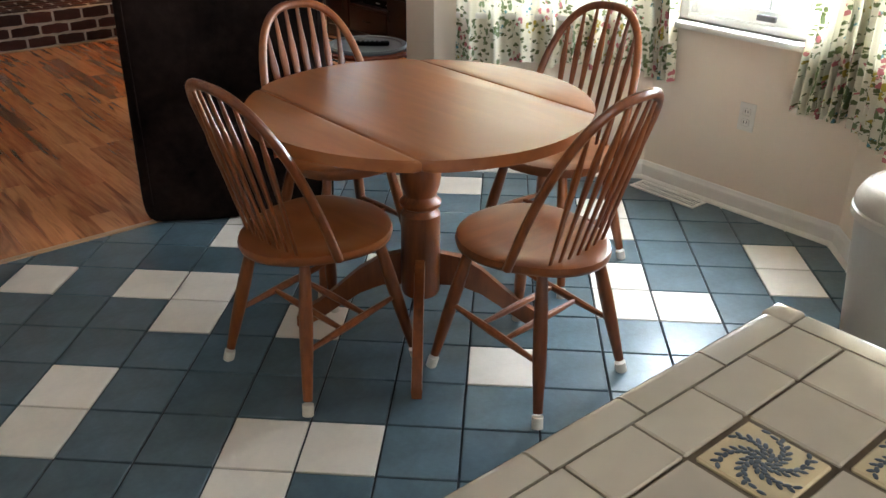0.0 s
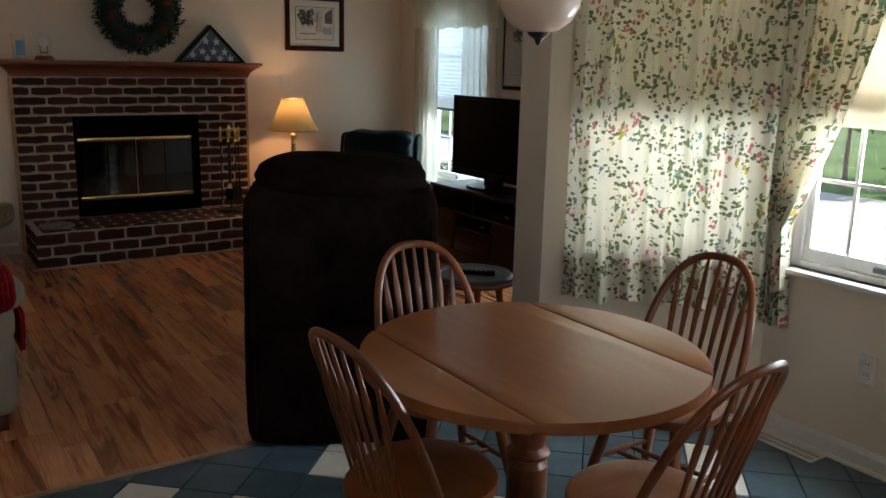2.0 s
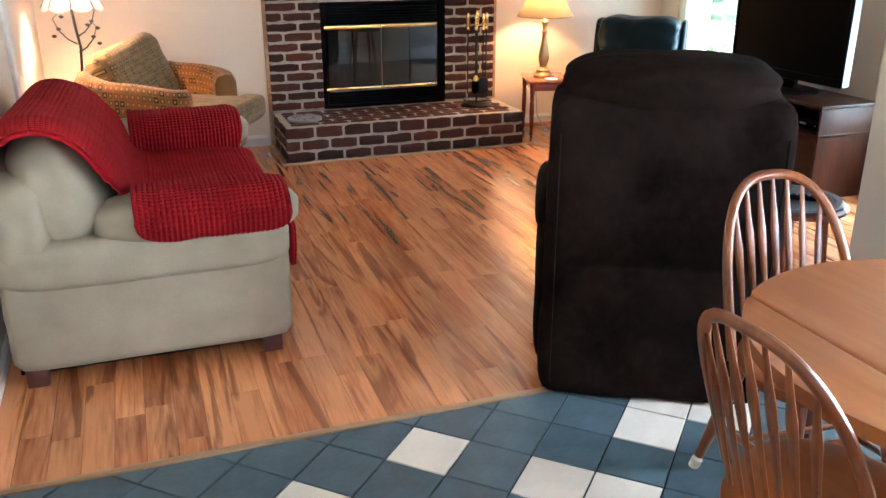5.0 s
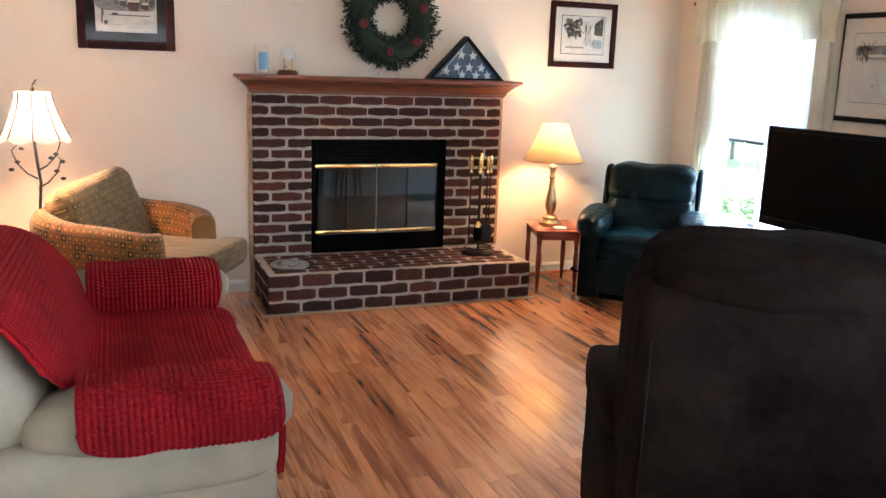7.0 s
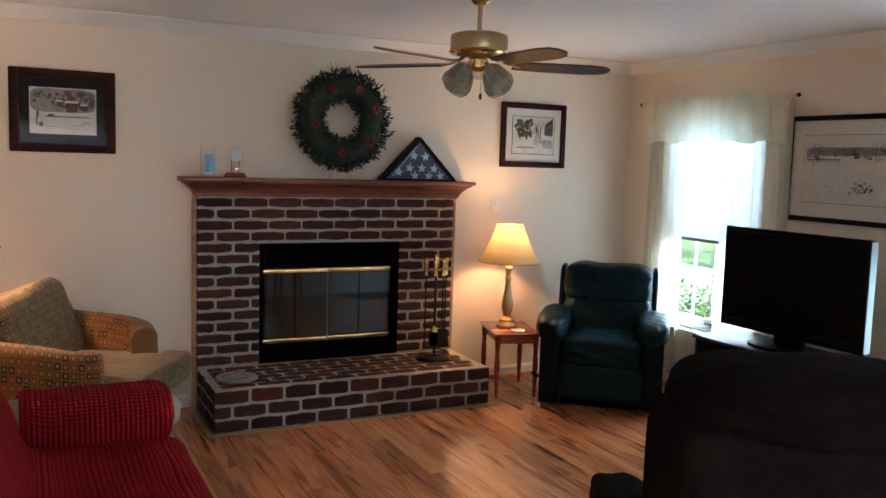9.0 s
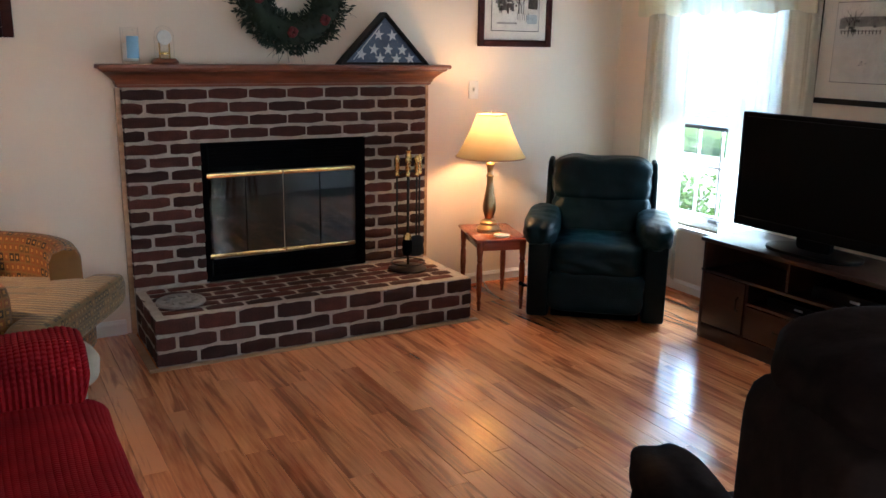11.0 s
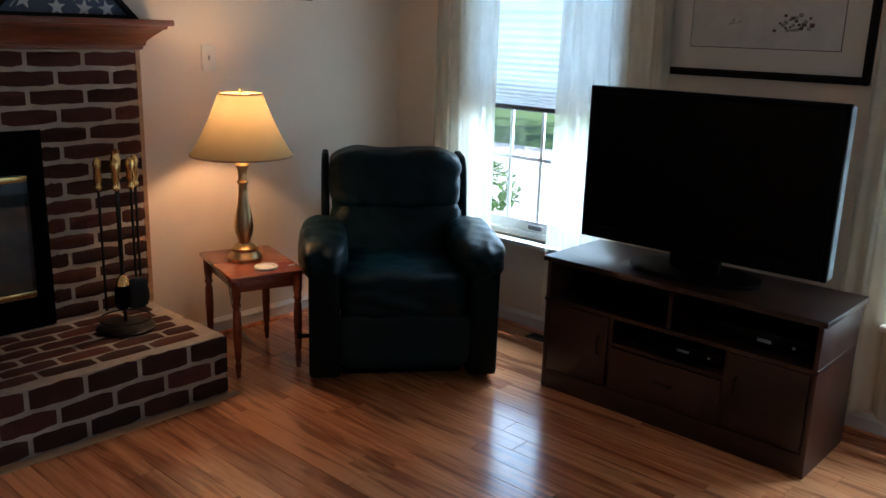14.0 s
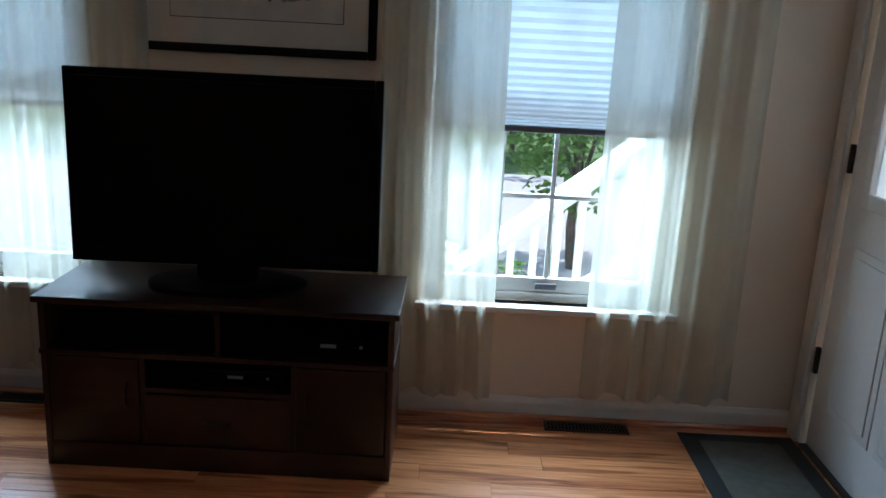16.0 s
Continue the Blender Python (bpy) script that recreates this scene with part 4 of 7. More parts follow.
def lay_face(x0, x1, z0, z1, courses, bl, m, rnd, holes=(), d=0.05, shift=0.0):
    """Running bond in local x and z, face at y = 0."""
    ch = (z1 - z0) / courses
    j = 0.018
    for c in range(courses):
        z = z0 + ch * (c + 0.5)
        x = x0 - (bl / 2 if (c + int(shift)) % 2 else 0.0)
        while x < x1 - 0.02:
            a, b = max(x, x0), min(x + bl, x1)
            spans = [(a, b)]
            for hx0, hx1, hz0, hz1 in holes:
                if hz0 < z < hz1:
                    spans = [q for s0, s1 in spans for q in ((s0, min(s1, hx0)), (max(s0, hx1), s1)) if q[1] - q[0] > 0.001]
            for s0, s1 in spans:
                if s1 - s0 > 0.035:
                    lo = j / 2 if s0 > x0 + 0.001 else 0
                    hi = j / 2 if s1 < x1 - 0.001 else 0
                    l = s1 - s0 - lo - hi
                    brick(l, d, ch - j, m @ Matrix.Translation(((s0 + lo + s1 - hi) / 2, 0, z)), rnd)
            x += bl


rb = random.Random(5)
lay_face(FX0, FX1, HZ + 0.004, BT, 15, 0.223, Matrix.Translation((0, FY, 0)), rb, [(IX0, IX1, -1, IZ1)])
HX0, HX1 = FX0 - 0.005, FX1 + 0.02
lay_face(HX0, HX1, 0.004, 0.17, 2, 0.205, Matrix.Translation((0, HY, 0)), rb)
lay_face(HX0, HX1, 0.17, HZ, 1, 0.205, Matrix.Translation((0, HY, 0)), rb)
left_face = Matrix.Translation((HX0, 0, 0)) @ facing(-90)      # faces west
lay_face(-(FY - 0.02), -(HY + 0.055), 0.004, HZ, 3, 0.205, left_face, rb)
right_face = Matrix.Translation((HX1, 0, 0)) @ facing(90)
lay_face(HY + 0.055, FY - 0.02, 0.004, HZ, 3, 0.205, right_face, rb)
top_face = Matrix.Translation((0, 0, HZ)) @ pose(0, 0, 0, -90, 0, 0)   # local z runs towards the room
lay_face(HX0 + 0.055, HX1 - 0.055, HY + 0.055, FY - 0.01, 6, 0.21, top_face, rb, d=0.03)

inset = bmesh.new()
IYF = FY + 0.003
GX1 = 2.155                                                # glass doors end here
for q in (((IX0 - 0.014, IYF, HZ), (IX0 + 0.020, IYF + 0.05, IZ1 + 0.012)), ((GX1 + 0.004, IYF, HZ), (IX1 + 0.012, IYF + 0.05, IZ1 + 0.012)), ((IX0 + 0.020, IYF, IZ1 - 0.018), (GX1 + 0.004, IYF + 0.05, IZ1 + 0.012)), ((IX0 + 0.020, IYF, HZ), (GX1 + 0.004, IYF + 0.05, HZ + 0.03))):
    box(*q, 0.003, inset)
firebox = thing("fireplace_insert", pose(0, 0, 0), "black steel fireplace insert with brass-trimmed glass doors", "fireplace insert")
part("frame", inset, M["black"], firebox)
bx = bmesh.new()
for q in (((IX0 + 0.03, IYF + 0.33, HZ), (IX1 - 0.03, IYF + 0.35, IZ1)), ((IX0 + 0.03, IYF + 0.05, HZ), (IX0 + 0.045, IYF + 0.33, IZ1)), ((IX1 - 0.045, IYF + 0.05, HZ), (IX1 - 0.03, IYF + 0.33, IZ1)), ((IX0 + 0.045, IYF + 0.05, HZ), (IX1 - 0.045, IYF + 0.33, HZ + 0.04)), ((IX0 + 0.045, IYF + 0.05, IZ1 - 0.04), (IX1 - 0.045, IYF + 0.33, IZ1))):
    box(*q, 0, bx)
part("chamber", bx, M["soot"], firebox)
for k in range(6):
    z = IZ1 - 0.036 - 0.021 * k
    part("louvre", box((IX0 + 0.03, IYF + 0.006, z - 0.007), (IX1 - 0.03, IYF + 0.03, z + 0.006), 0.002), M["black"], firebox)
for k in range(4):
    z = HZ + 0.045 + 0.022 * k
    part("louvre", box((IX0 + 0.03, IYF + 0.006, z - 0.008), (IX1 - 0.03, IYF + 0.03, z + 0.007), 0.002), M["black"], firebox)
part("vent_backing", box((IX0 + 0.03, IYF + 0.010, IZ1 - 0.158), (IX1 - 0.05, IYF + 0.016, IZ1 - 0.018)), M["black"], firebox)
part("vent_backing", box((IX0 + 0.03, IYF + 0.010, HZ + 0.03), (IX1 - 0.03, IYF + 0.016, HZ + 0.125)), M["black"], firebox)
GZ0, GZ1 = HZ + 0.158, IZ1 - 0.185
mid = (IX0 + GX1) / 2 + 0.002
for nm, x0, x1 in (("glass_door", IX0 + 0.010, mid - 0.002), ("glass_door", mid + 0.002, GX1)):
    gd = part(nm, box((x0, IYF + 0.004, GZ0), (x1, IYF + 0.009, GZ1)), M["fireglass"], firebox, "smoked glass door")
    part("brass_trim", box((x0, IYF - 0.006, GZ1), (x1, IYF + 0.012, GZ1 + 0.026), 0.005), M["brass"], gd, "polished brass trim")
    part("brass_trim", box((x0, IYF - 0.006, GZ0 - 0.026), (x1, IYF + 0.012, GZ0), 0.005), M["brass"], gd, "polished brass trim")
    part("stile", box(((x0 + x1) / 2 - 0.0015, IYF - 0.001, GZ0), ((x0 + x1) / 2 + 0.0015, IYF + 0.010, GZ1)), M["black"], gd)
    hx = x1 - 0.06 if x0 < mid - 0.1 else x0 + 0.06
    part("handle", box((hx - 0.05, IYF - 0.018, GZ0 - 0.022), (hx + 0.05, IYF - 0.006, GZ0 - 0.012), 0.003), M["oldbrass"], gd, "small brass handle")
for k, (dx, dz, dy, ang) in enumerate(((-0.1, 0.10, 0.0, 6), (0.12, 0.11, 0.06, -9), (0.0, 0.19, 0.03, 14))):
    whole("fire_log", lathe([(0.03, -0.24), (0.042, -0.23), (0.045, 0.0), (0.041, 0.23), (0.03, 0.24)], n=12), M["log"], "charred log in the firebox", "log", pose(mid + dx, IYF + 0.17 + dy, HZ + dz, 0, 90, ang), "logs in the firebox")

# mantel shelf with its crown profile
mantel = thing("mantel", pose(0, 0, 0), "stained cherry wood mantel shelf with crown moulding", "mantel")
ms = bmesh.new()
prof = [(0.012, BT + 0.001), (0.020, BT + 0.004), (0.021, BT + 0.016), (0.028, BT + 0.018), (0.031, BT + 0.034), (0.050, BT + 0.055), (0.078, BT + 0.080), (0.092, BT + 0.086), (0.096, BT + 0.098)]
loops = []
for o, z in prof:
    loops.append([ms.verts.new(v) for v in ((FX0 - o, YF - 0.003, z), (FX0 - o, FY - o, z), (FX1 + o, FY - o, z), (FX1 + o, YF - 0.003, z))])
for lo, hi in zip(loops, loops[1:]):
    for k in range(3):
        ms.faces.new((lo[k], lo[k + 1], hi[k + 1], hi[k]))
ms.faces.new(loops[0][::-1])
ms.faces.new(loops[-1])
part("crown", ms, M["mantel"], mantel)
part("shelf", box((FX0 - 0.115, FY - 0.115, BT + 0.098), (FX1 + 0.115, YF - 0.003, BT + 0.122), 0.006), M["mantel"], mantel)
MT = BT + 0.122

# oak strip round the hearth on the floor
for nm, q in (("trim_hearth_front", ((HX0 - 0.045, HY - 0.047, 0.001), (HX1 + 0.03, HY - 0.004, 0.012))), ("trim_hearth_west", ((HX0 - 0.045, HY - 0.003, 0.001), (HX0 - 0.004, YF - 0.02, 0.012)))):
    whole(nm, box(*q, 0.004), M["strip"], "flat oak strip round the hearth", "floor trim", kind="structure")

# things on the mantel
cj = thing("candle_jar", pose(0.905, 7.17, MT), "tall glass candle jar with a blue label", "candle")
part("glass", lathe([(0.001, 0.003), (0.042, 0.003), (0.045, 0.012), (0.046, 0.185), (0.043, 0.185), (0.042, 0.014), (0.001, 0.012)], n=24), M["candle"], cj)
part("wax", lathe([(0.038, 0.016), (0.038, 0.10), (0.036, 0.105)], n=20), M["wax"], cj)
part("label", grid(10, 1, lambda u, v: (0.0468 * math.sin(1.5 * (u - 0.35)), -0.0468 * math.cos(1.5 * (u - 0.35)), 0.03 + 0.11 * v)), M["candleblue"], cj, "pale blue label")
ck = thing("anniversary_clock", pose(1.075, 7.17, MT), "small brass anniversary clock under a glass dome", "clock")
part("base", lathe([(0.068, 0.0), (0.070, 0.012), (0.060, 0.024), (0.056, 0.030)], n=24), M["mantel"], ck)
part("dome", lathe([(0.050, 0.031), (0.050, 0.145), (0.044, 0.170), (0.028, 0.188), (0.006, 0.196)], n=24), M["candle"], ck)
part("post", tube([(-0.025, 0, 0.031), (-0.025, 0, 0.11)], 0.004), M["brass"], ck)
part("post", tube([(0.025, 0, 0.031), (0.025, 0, 0.11)], 0.004), M["brass"], ck)
part("dial", lathe([(0.036, -0.006), (0.038, 0.0), (0.036, 0.006)], n=20), M["wax"], ck, "white clock dial", pose(0, -0.012, 0.135, 90, 0, 0))
part("pendulum", lathe([(0.006, 0.045), (0.024, 0.050), (0.024, 0.060), (0.006, 0.064)], n=16), M["brass"], ck)

fc = thing("flag_case", pose(2.335, 7.19, MT), "triangular dark wood case with a folded star flag", "flag case")


def tri_bm(w, h, y0, y1, z0=0.0, bm=None):
    bm = bm or bmesh.new()
    lo = [bm.verts.new((x, y0, z)) for x, z in ((-w / 2, z0), (w / 2, z0), (0, z0 + h))]
    hi = [bm.verts.new((x, y1, z)) for x, z in ((-w / 2, z0), (w / 2, z0), (0, z0 + h))]
    bm.faces.new(lo)
    bm.faces.new(hi[::-1])
    for k in range(3):
        bm.faces.new((lo[k], lo[(k + 1) % 3], hi[(k + 1) % 3], hi[k]))
    return bm


FW, FH = 0.58, 0.30
for a, b in (((-FW / 2, 0.0), (FW / 2, 0.0)), ((FW / 2, 0.0), (0, FH)), ((0, FH), (-FW / 2, 0.0))):
    ctr = Vector((0, FH * 0.36))
    va, vb = Vector(a), Vector(b)
    ia, ib = va + (ctr - va) * 0.13, vb + (ctr - vb) * 0.13
    bm = bmesh.new()
    lo = [bm.verts.new((p.x, -0.05, p.y)) for p in (va, vb, ib, ia)]
    hi = [bm.verts.new((p.x, 0.04, p.y)) for p in (va, vb, ib, ia)]
    bm.faces.new(lo)
    bm.faces.new(hi[::-1])
    for k in range(4):
        bm.faces.new((lo[k], lo[(k + 1) % 4], hi[(k + 1) % 4], hi[k]))
    part("frame_rail", bm, M["blackframe"], fc)
part("folded_flag", tri_bm(FW * 0.86, FH * 0.86, -0.028, 0.03, 0.014), M["navy"], fc, "navy flag cloth")
part("front_glass", tri_bm(FW * 0.88, FH * 0.88, -0.044, -0.041, 0.012), M["picglass"], fc)


def star_bm(r):
    bm = bmesh.new()
    lo = [bm.verts.new((r * (1 if k % 2 == 0 else 0.4) * math.sin(k * math.pi / 5), 0.0, r * (1 if k % 2 == 0 else 0.4) * math.cos(k * math.pi / 5))) for k in range(10)]
    hi = [bm.verts.new((v.co.x, 0.004, v.co.z)) for v in lo]
    bm.faces.new(lo)
    for k in range(10):
        bm.faces.new((lo[k], lo[(k + 1) % 10], hi[(k + 1) % 10], hi[k]))
    return bm


for x, z, a in ((-0.040, 0.172, 5), (0.048, 0.168, -6), (-0.150, 0.058, 10), (-0.070, 0.088, 8), (0.022, 0.088, 2), (0.115, 0.086, 4), (-0.030, 0.036, 0), (0.165, 0.036, -10), (0.075, 0.034, 6)):
    part("star", star_bm(0.035), M["starwhite"], fc, "white star", pose(x, -0.033, z, 0, a, 0))
part("fold_edge", tube([(-0.20, -0.032, 0.03), (-0.02, -0.032, 0.235)], 0.003, None, 6), M["starwhite"], fc, "pale folded edge")

# wreath on the chimney wall
wreath = thing("wreath", pose(1.775, 7.245, 1.862), "dark evergreen wreath with red flowers and twigs", "wreath")
rw = random.Random(9)
fir = bmesh.new()
for k in range(5200):
    a = rw.uniform(0, 2 * math.pi)
    r = 0.222 + rw.uniform(-0.092, 0.098)
    p = Vector((r * math.cos(a), -0.075 + rw.gauss(0, 0.030), r * math.sin(a)))
    d = Vector((math.cos(a), rw.uniform(-0.9, 0.2), math.sin(a))) * rw.choice((1, 1, -0.6)) + Vector((rw.uniform(-0.8, 0.8), rw.uniform(-0.5, 0.2), rw.uniform(-0.8, 0.8)))
    d.normalize()
    ln = rw.uniform(0.025, 0.050)
    s = d.cross(Vector((0.3, 1, 0.2))).normalized() * rw.uniform(0.003, 0.007)
    vs = [fir.verts.new(v) for v in (p - s * 0.5, p + d * ln * 0.5 - s, p + d * ln, p + d * ln * 0.5 + s)]
    fir.faces.new(vs)
part("needles", fir, M["leafdark"], wreath, sharp=20)
part("ring", tube([(0.215 * math.cos(2 * math.pi * k / 32), -0.072, 0.215 * math.sin(2 * math.pi * k / 32)) for k in range(33)], 0.070, None, 10), M["leafdark"], wreath)
for k in range(60):
    a = rw.uniform(0, 2 * math.pi)
    r0, r1 = rw.uniform(0.16, 0.26), rw.uniform(0.31, 0.41)
    b_ = a + rw.uniform(-0.35, 0.35)
    tw = tube([(r0 * math.cos(a), -0.10, r0 * math.sin(a)), (r1 * math.cos(b_), -0.03 + rw.uniform(-0.05, 0.0), r1 * math.sin(b_))], [0.0018, 0.0008], None, 3)
    part("twig", tw, M["twig"], wreath)
for a in (20, 68, 118, 190, 262, 318):
    bl = bmesh.new()
    for k in range(9):
        c = Vector((0.018 * math.cos(k * 2.4), rw.uniform(-0.02, 0.005), 0.018 * math.sin(k * 2.4)))
        cushion(c - Vector((0.014, 0.008, 0.014)), c + Vector((0.014, 0.008, 0.014)), 2.2, 3, bl)
    part("red_flower", bl, M["berry"], wreath, "dark red silk flower", pose(0.215 * math.cos(radians(a)), -0.150, 0.215 * math.sin(radians(a))))


# ---- pictures ----
def picture(name, m, w, h, rail, frame_mat, mats, print_mat, label, marks=()):
    """A framed print, hung on a wall: local x along the wall, local -y into the room."""
    root = thing(name, m, label, "picture")
    for q in (((-w / 2, -0.026, -h / 2), (-w / 2 + rail, -0.002, h / 2)), ((w / 2 - rail, -0.026, -h / 2), (w / 2, -0.002, h / 2)), ((-w / 2 + rail, -0.026, h / 2 - rail), (w / 2 - rail, -0.002, h / 2)), ((-w / 2 + rail, -0.026, -h / 2), (w / 2 - rail, -0.002, -h / 2 + rail))):
        part("frame_rail", box(*q, 0.006), frame_mat, root)
    ww, hh, y = w - 2 * rail, h - 2 * rail, -0.010
    for mm, inset_ in mats:
        part("mat_board", box((-ww / 2, y, -hh / 2), (ww / 2, y + 0.0015, hh / 2)), mm, root)
        ww, hh, y = ww - 2 * inset_, hh - 2 * inset_, y - 0.002
    pr = part("print", box((-ww / 2, y, -hh / 2), (ww / 2, y + 0.0015, hh / 2)), print_mat, root)
    for kind_, x, z, a, b in marks:
        if kind_ == "tree":
            bm = tube([(x, y - 0.0008, z), (x + a * 0.02, y - 0.0008, z + b)], [0.004, 0.002], None, 5, 0.2)
            for q in (-1, 1, -0.6, 0.7):
                tube([(x, y - 0.0008, z + b * (0.45 + 0.1 * abs(q))), (x + q * a, y - 0.0008, z + b * (0.8 + 0.2 * abs(q)))], [0.0025, 0.001], bm, 4, 0.2)
            part("printed_tree", bm, M["inkgrey"], pr)
        else:
            lift = y - 0.0004 - 0.00004 * len(pr.children)
            bm = bmesh.new()
            bm.faces.new([bm.verts.new((x + a * 0.5 * math.copysign(abs(math.cos(t)) ** 0.4, math.cos(t)), lift, z + b * 0.5 * math.copysign(abs(math.sin(t)) ** 0.4, math.sin(t)))) for t in [math.pi * (2 * k + 1) / 12 for k in range(12)]])
            part("printed_shape", bm, M[kind_], pr)
    part("picture_glass", box((-w / 2 + rail, -0.021, -h / 2 + rail), (w / 2 - rail, -0.0195, h / 2 - rail)), M["picglass"], root)
    return root


def print_clumps(rnd, n, x0, x1, z0, z1, a, b, tones):
    """Small overlapping flecks that read as trees, bushes and shade in a print."""
    out = []
    for _ in range(n):
        q = rnd.uniform(0.5, 1.0)
        out.append((rnd.choice(tones), rnd.uniform(x0, x1), rnd.uniform(z0, z1), a * q, b * q))
    return out


def farm_print():
    """A snowed-in farm: grey wood behind, a round-roofed barn, a brick house, a fence and open snow."""
    rnd = random.Random(3)
    out = [("ink_pale", 0.0, 0.060, 0.352, 0.135)]
    out += print_clumps(rnd, 110, -0.162, 0.162, 0.015, 0.108, 0.026, 0.024, ("ink_mid", "sepia", "ink_pale", "inkgrey"))
    out += [("ink_pale", -0.098 + 0.0, 0.012 + 0.012 * k, 0.096 * math.cos(k * 0.27), 0.013) for k in range(6)]
    out += [("inkgrey", -0.135, -0.02, 0.012, 0.04), ("sepia", -0.02, 0.04, 0.03, 0.03), ("mat_white", -0.02, 0.058, 0.036, 0.008)]
    out += [("brick_print", 0.045, 0.022, 0.062, 0.055), ("mat_white", 0.045, 0.054, 0.070, 0.013), ("sepia", 0.03, 0.018, 0.008, 0.014), ("sepia", 0.058, 0.018, 0.008, 0.014)]
    out += [("brick_print", 0.112, 0.02, 0.035, 0.03), ("mat_white", 0.112, 0.04, 0.042, 0.010)]
    out += [("inkgrey", 0.02, -0.032, 0.24, 0.006), ("inkgrey", -0.065, -0.026, 0.035, 0.014), ("sepia", -0.118, -0.078, 0.022, 0.026), ("sepia", -0.14, -0.06, 0.008, 0.05)]
    out += [("ink_pale", rnd.uniform(-0.15, 0.15), -0.06 - 0.01 * k, rnd.uniform(0.04, 0.1), 0.003) for k in range(5)]
    return out + [("tree", -0.15 + 0.03 * k, 0.02, 0.014, rnd.uniform(0.05, 0.085)) for k in range(10)]


def lane_print():
    """A mill lane in winter: trees to one side, a long dark house to the other, a snowy road between."""
    rnd = random.Random(8)
    out = print_clumps(rnd, 50, -0.16, -0.02, -0.01, 0.11, 0.030, 0.034, ("ink_green", "inkgrey", "ink_mid", "sepia"))
    out += [("sepia", 0.10 + 0.012 * k, 0.045 + 0.004 * k, 0.014, 0.085 + 0.010 * k) for k in range(6)]
    out += [("ink_pale", 0.095 + 0.024 * k, 0.060 + 0.006 * k, 0.008, 0.018) for k in range(3)]
    out += [("mat_white", 0.0, 0.01, 0.035, 0.05), ("sepia", 0.0, 0.02, 0.014, 0.014), ("sepia", -0.055, 0.02, 0.04, 0.03), ("mat_white", -0.055, 0.038, 0.046, 0.008)]
    out += [("snow_blue", 0.125, -0.062, 0.085, 0.06), ("ink_pale", -0.07, -0.09, 0.16, 0.012)]
    out += [("inkgrey", 0.01 + 0.014 * k, -0.045 - 0.006 * (k % 3), 0.004, 0.045) for k in range(7)]
    return out + [("tree", rnd.uniform(-0.14, 0.06), -0.03, rnd.uniform(0.014, 0.03), rnd.uniform(0.08, 0.15)) for _ in range(9)]


def sleigh_print():
    """A wide snowfield: a red-brown village and figures of bushes low down, a fence and bare trees behind."""
    rnd = random.Random(12)
    out = [("ink_pale", 0.0, 0.105, 0.56, 0.05)]
    out += print_clumps(rnd, 26, -0.27, 0.27, 0.06, 0.12, 0.040, 0.020, ("ink_pale", "ink_mid"))
    out += [("inkgrey", -0.26 + 0.02 * k, 0.052, 0.006, 0.022) for k in range(12)] + [("inkgrey", -0.15, 0.058, 0.24, 0.004)]
    out += print_clumps(rnd, 26, 0.04, 0.19, -0.135, -0.075, 0.020, 0.016, ("brick_print", "sepia", "inkgrey", "ink_pale"))
    out += print_clumps(rnd, 8, -0.14, -0.09, -0.12, -0.09, 0.014, 0.006, ("ink_mid", "ink_pale"))
    return out + [("tree", -0.19, 0.03, 0.05, 0.13), ("tree", -0.22, 0.03, 0.04, 0.11), ("tree", 0.2, 0.05, 0.04, 0.10), ("tree", 0.06, 0.06, 0.03, 0.08)]


picture("framed_picture", pose(0.10, YF, 1.835), 0.565, 0.475, 0.05, M["darkframe"], ((M["mat_dark"], 0.055),), M["snow"], "snowy farm print in a wide dark frame", farm_print())
picture("framed_picture", pose(3.31, YF, 1.825), 0.565, 0.475, 0.042, M["darkframe"], ((M["mat_white"], 0.055), (M["mat_dark"], 0.004)), M["snow"], "wintry mill lane print in a dark wood frame", lane_print())
picture("framed_picture", Matrix.Translation((XW, 5.235, 1.64)) @ facing(-90), 0.83, 0.64, 0.03, M["blackframe"], ((M["mat_white"], 0.085), (M["inkgrey"], 0.003)), M["snow"], "wide snow scene with a small village in a black frame", sleigh_print())
picture("framed_picture", Matrix.Translation((XL, 4.62, 1.55)) @ facing(90), 0.62, 0.70, 0.05, M["darkframe"], ((M["mat_white"], 0.06),), M["sepia"], "glazed print in a dark brown frame over the sofa")

# switch, outlet
sw = thing("light_switch", pose(3.01, YF, 1.315), "white toggle light switch plate", "light switch")
part("plate", box((-0.036, -0.008, -0.058), (0.036, -0.001, 0.058), 0.004), M["plastic"], sw)
part("toggle", box((-0.005, -0.020, -0.008), (0.005, -0.008, 0.012), 0.002), M["plastic"], sw)
ol = thing("wall_outlet", pose(KX, 1.81, 0.41) @ facing(-90), "white double socket outlet plate", "outlet")
part("plate", box((-0.036, -0.008, -0.058), (0.036, -0.001, 0.058), 0.004), M["plastic"], ol)
for z in (-0.022, 0.022):
    so = part("socket", box((-0.017, -0.011, z - 0.015), (0.017, -0.008, z + 0.015), 0.005), M["plastic"], ol)
    for x in (-0.006, 0.006):
        part("slot", box((x - 0.0012, -0.0122, z - 0.003), (x + 0.0012, -0.0112, z + 0.007)), M["black"], so)


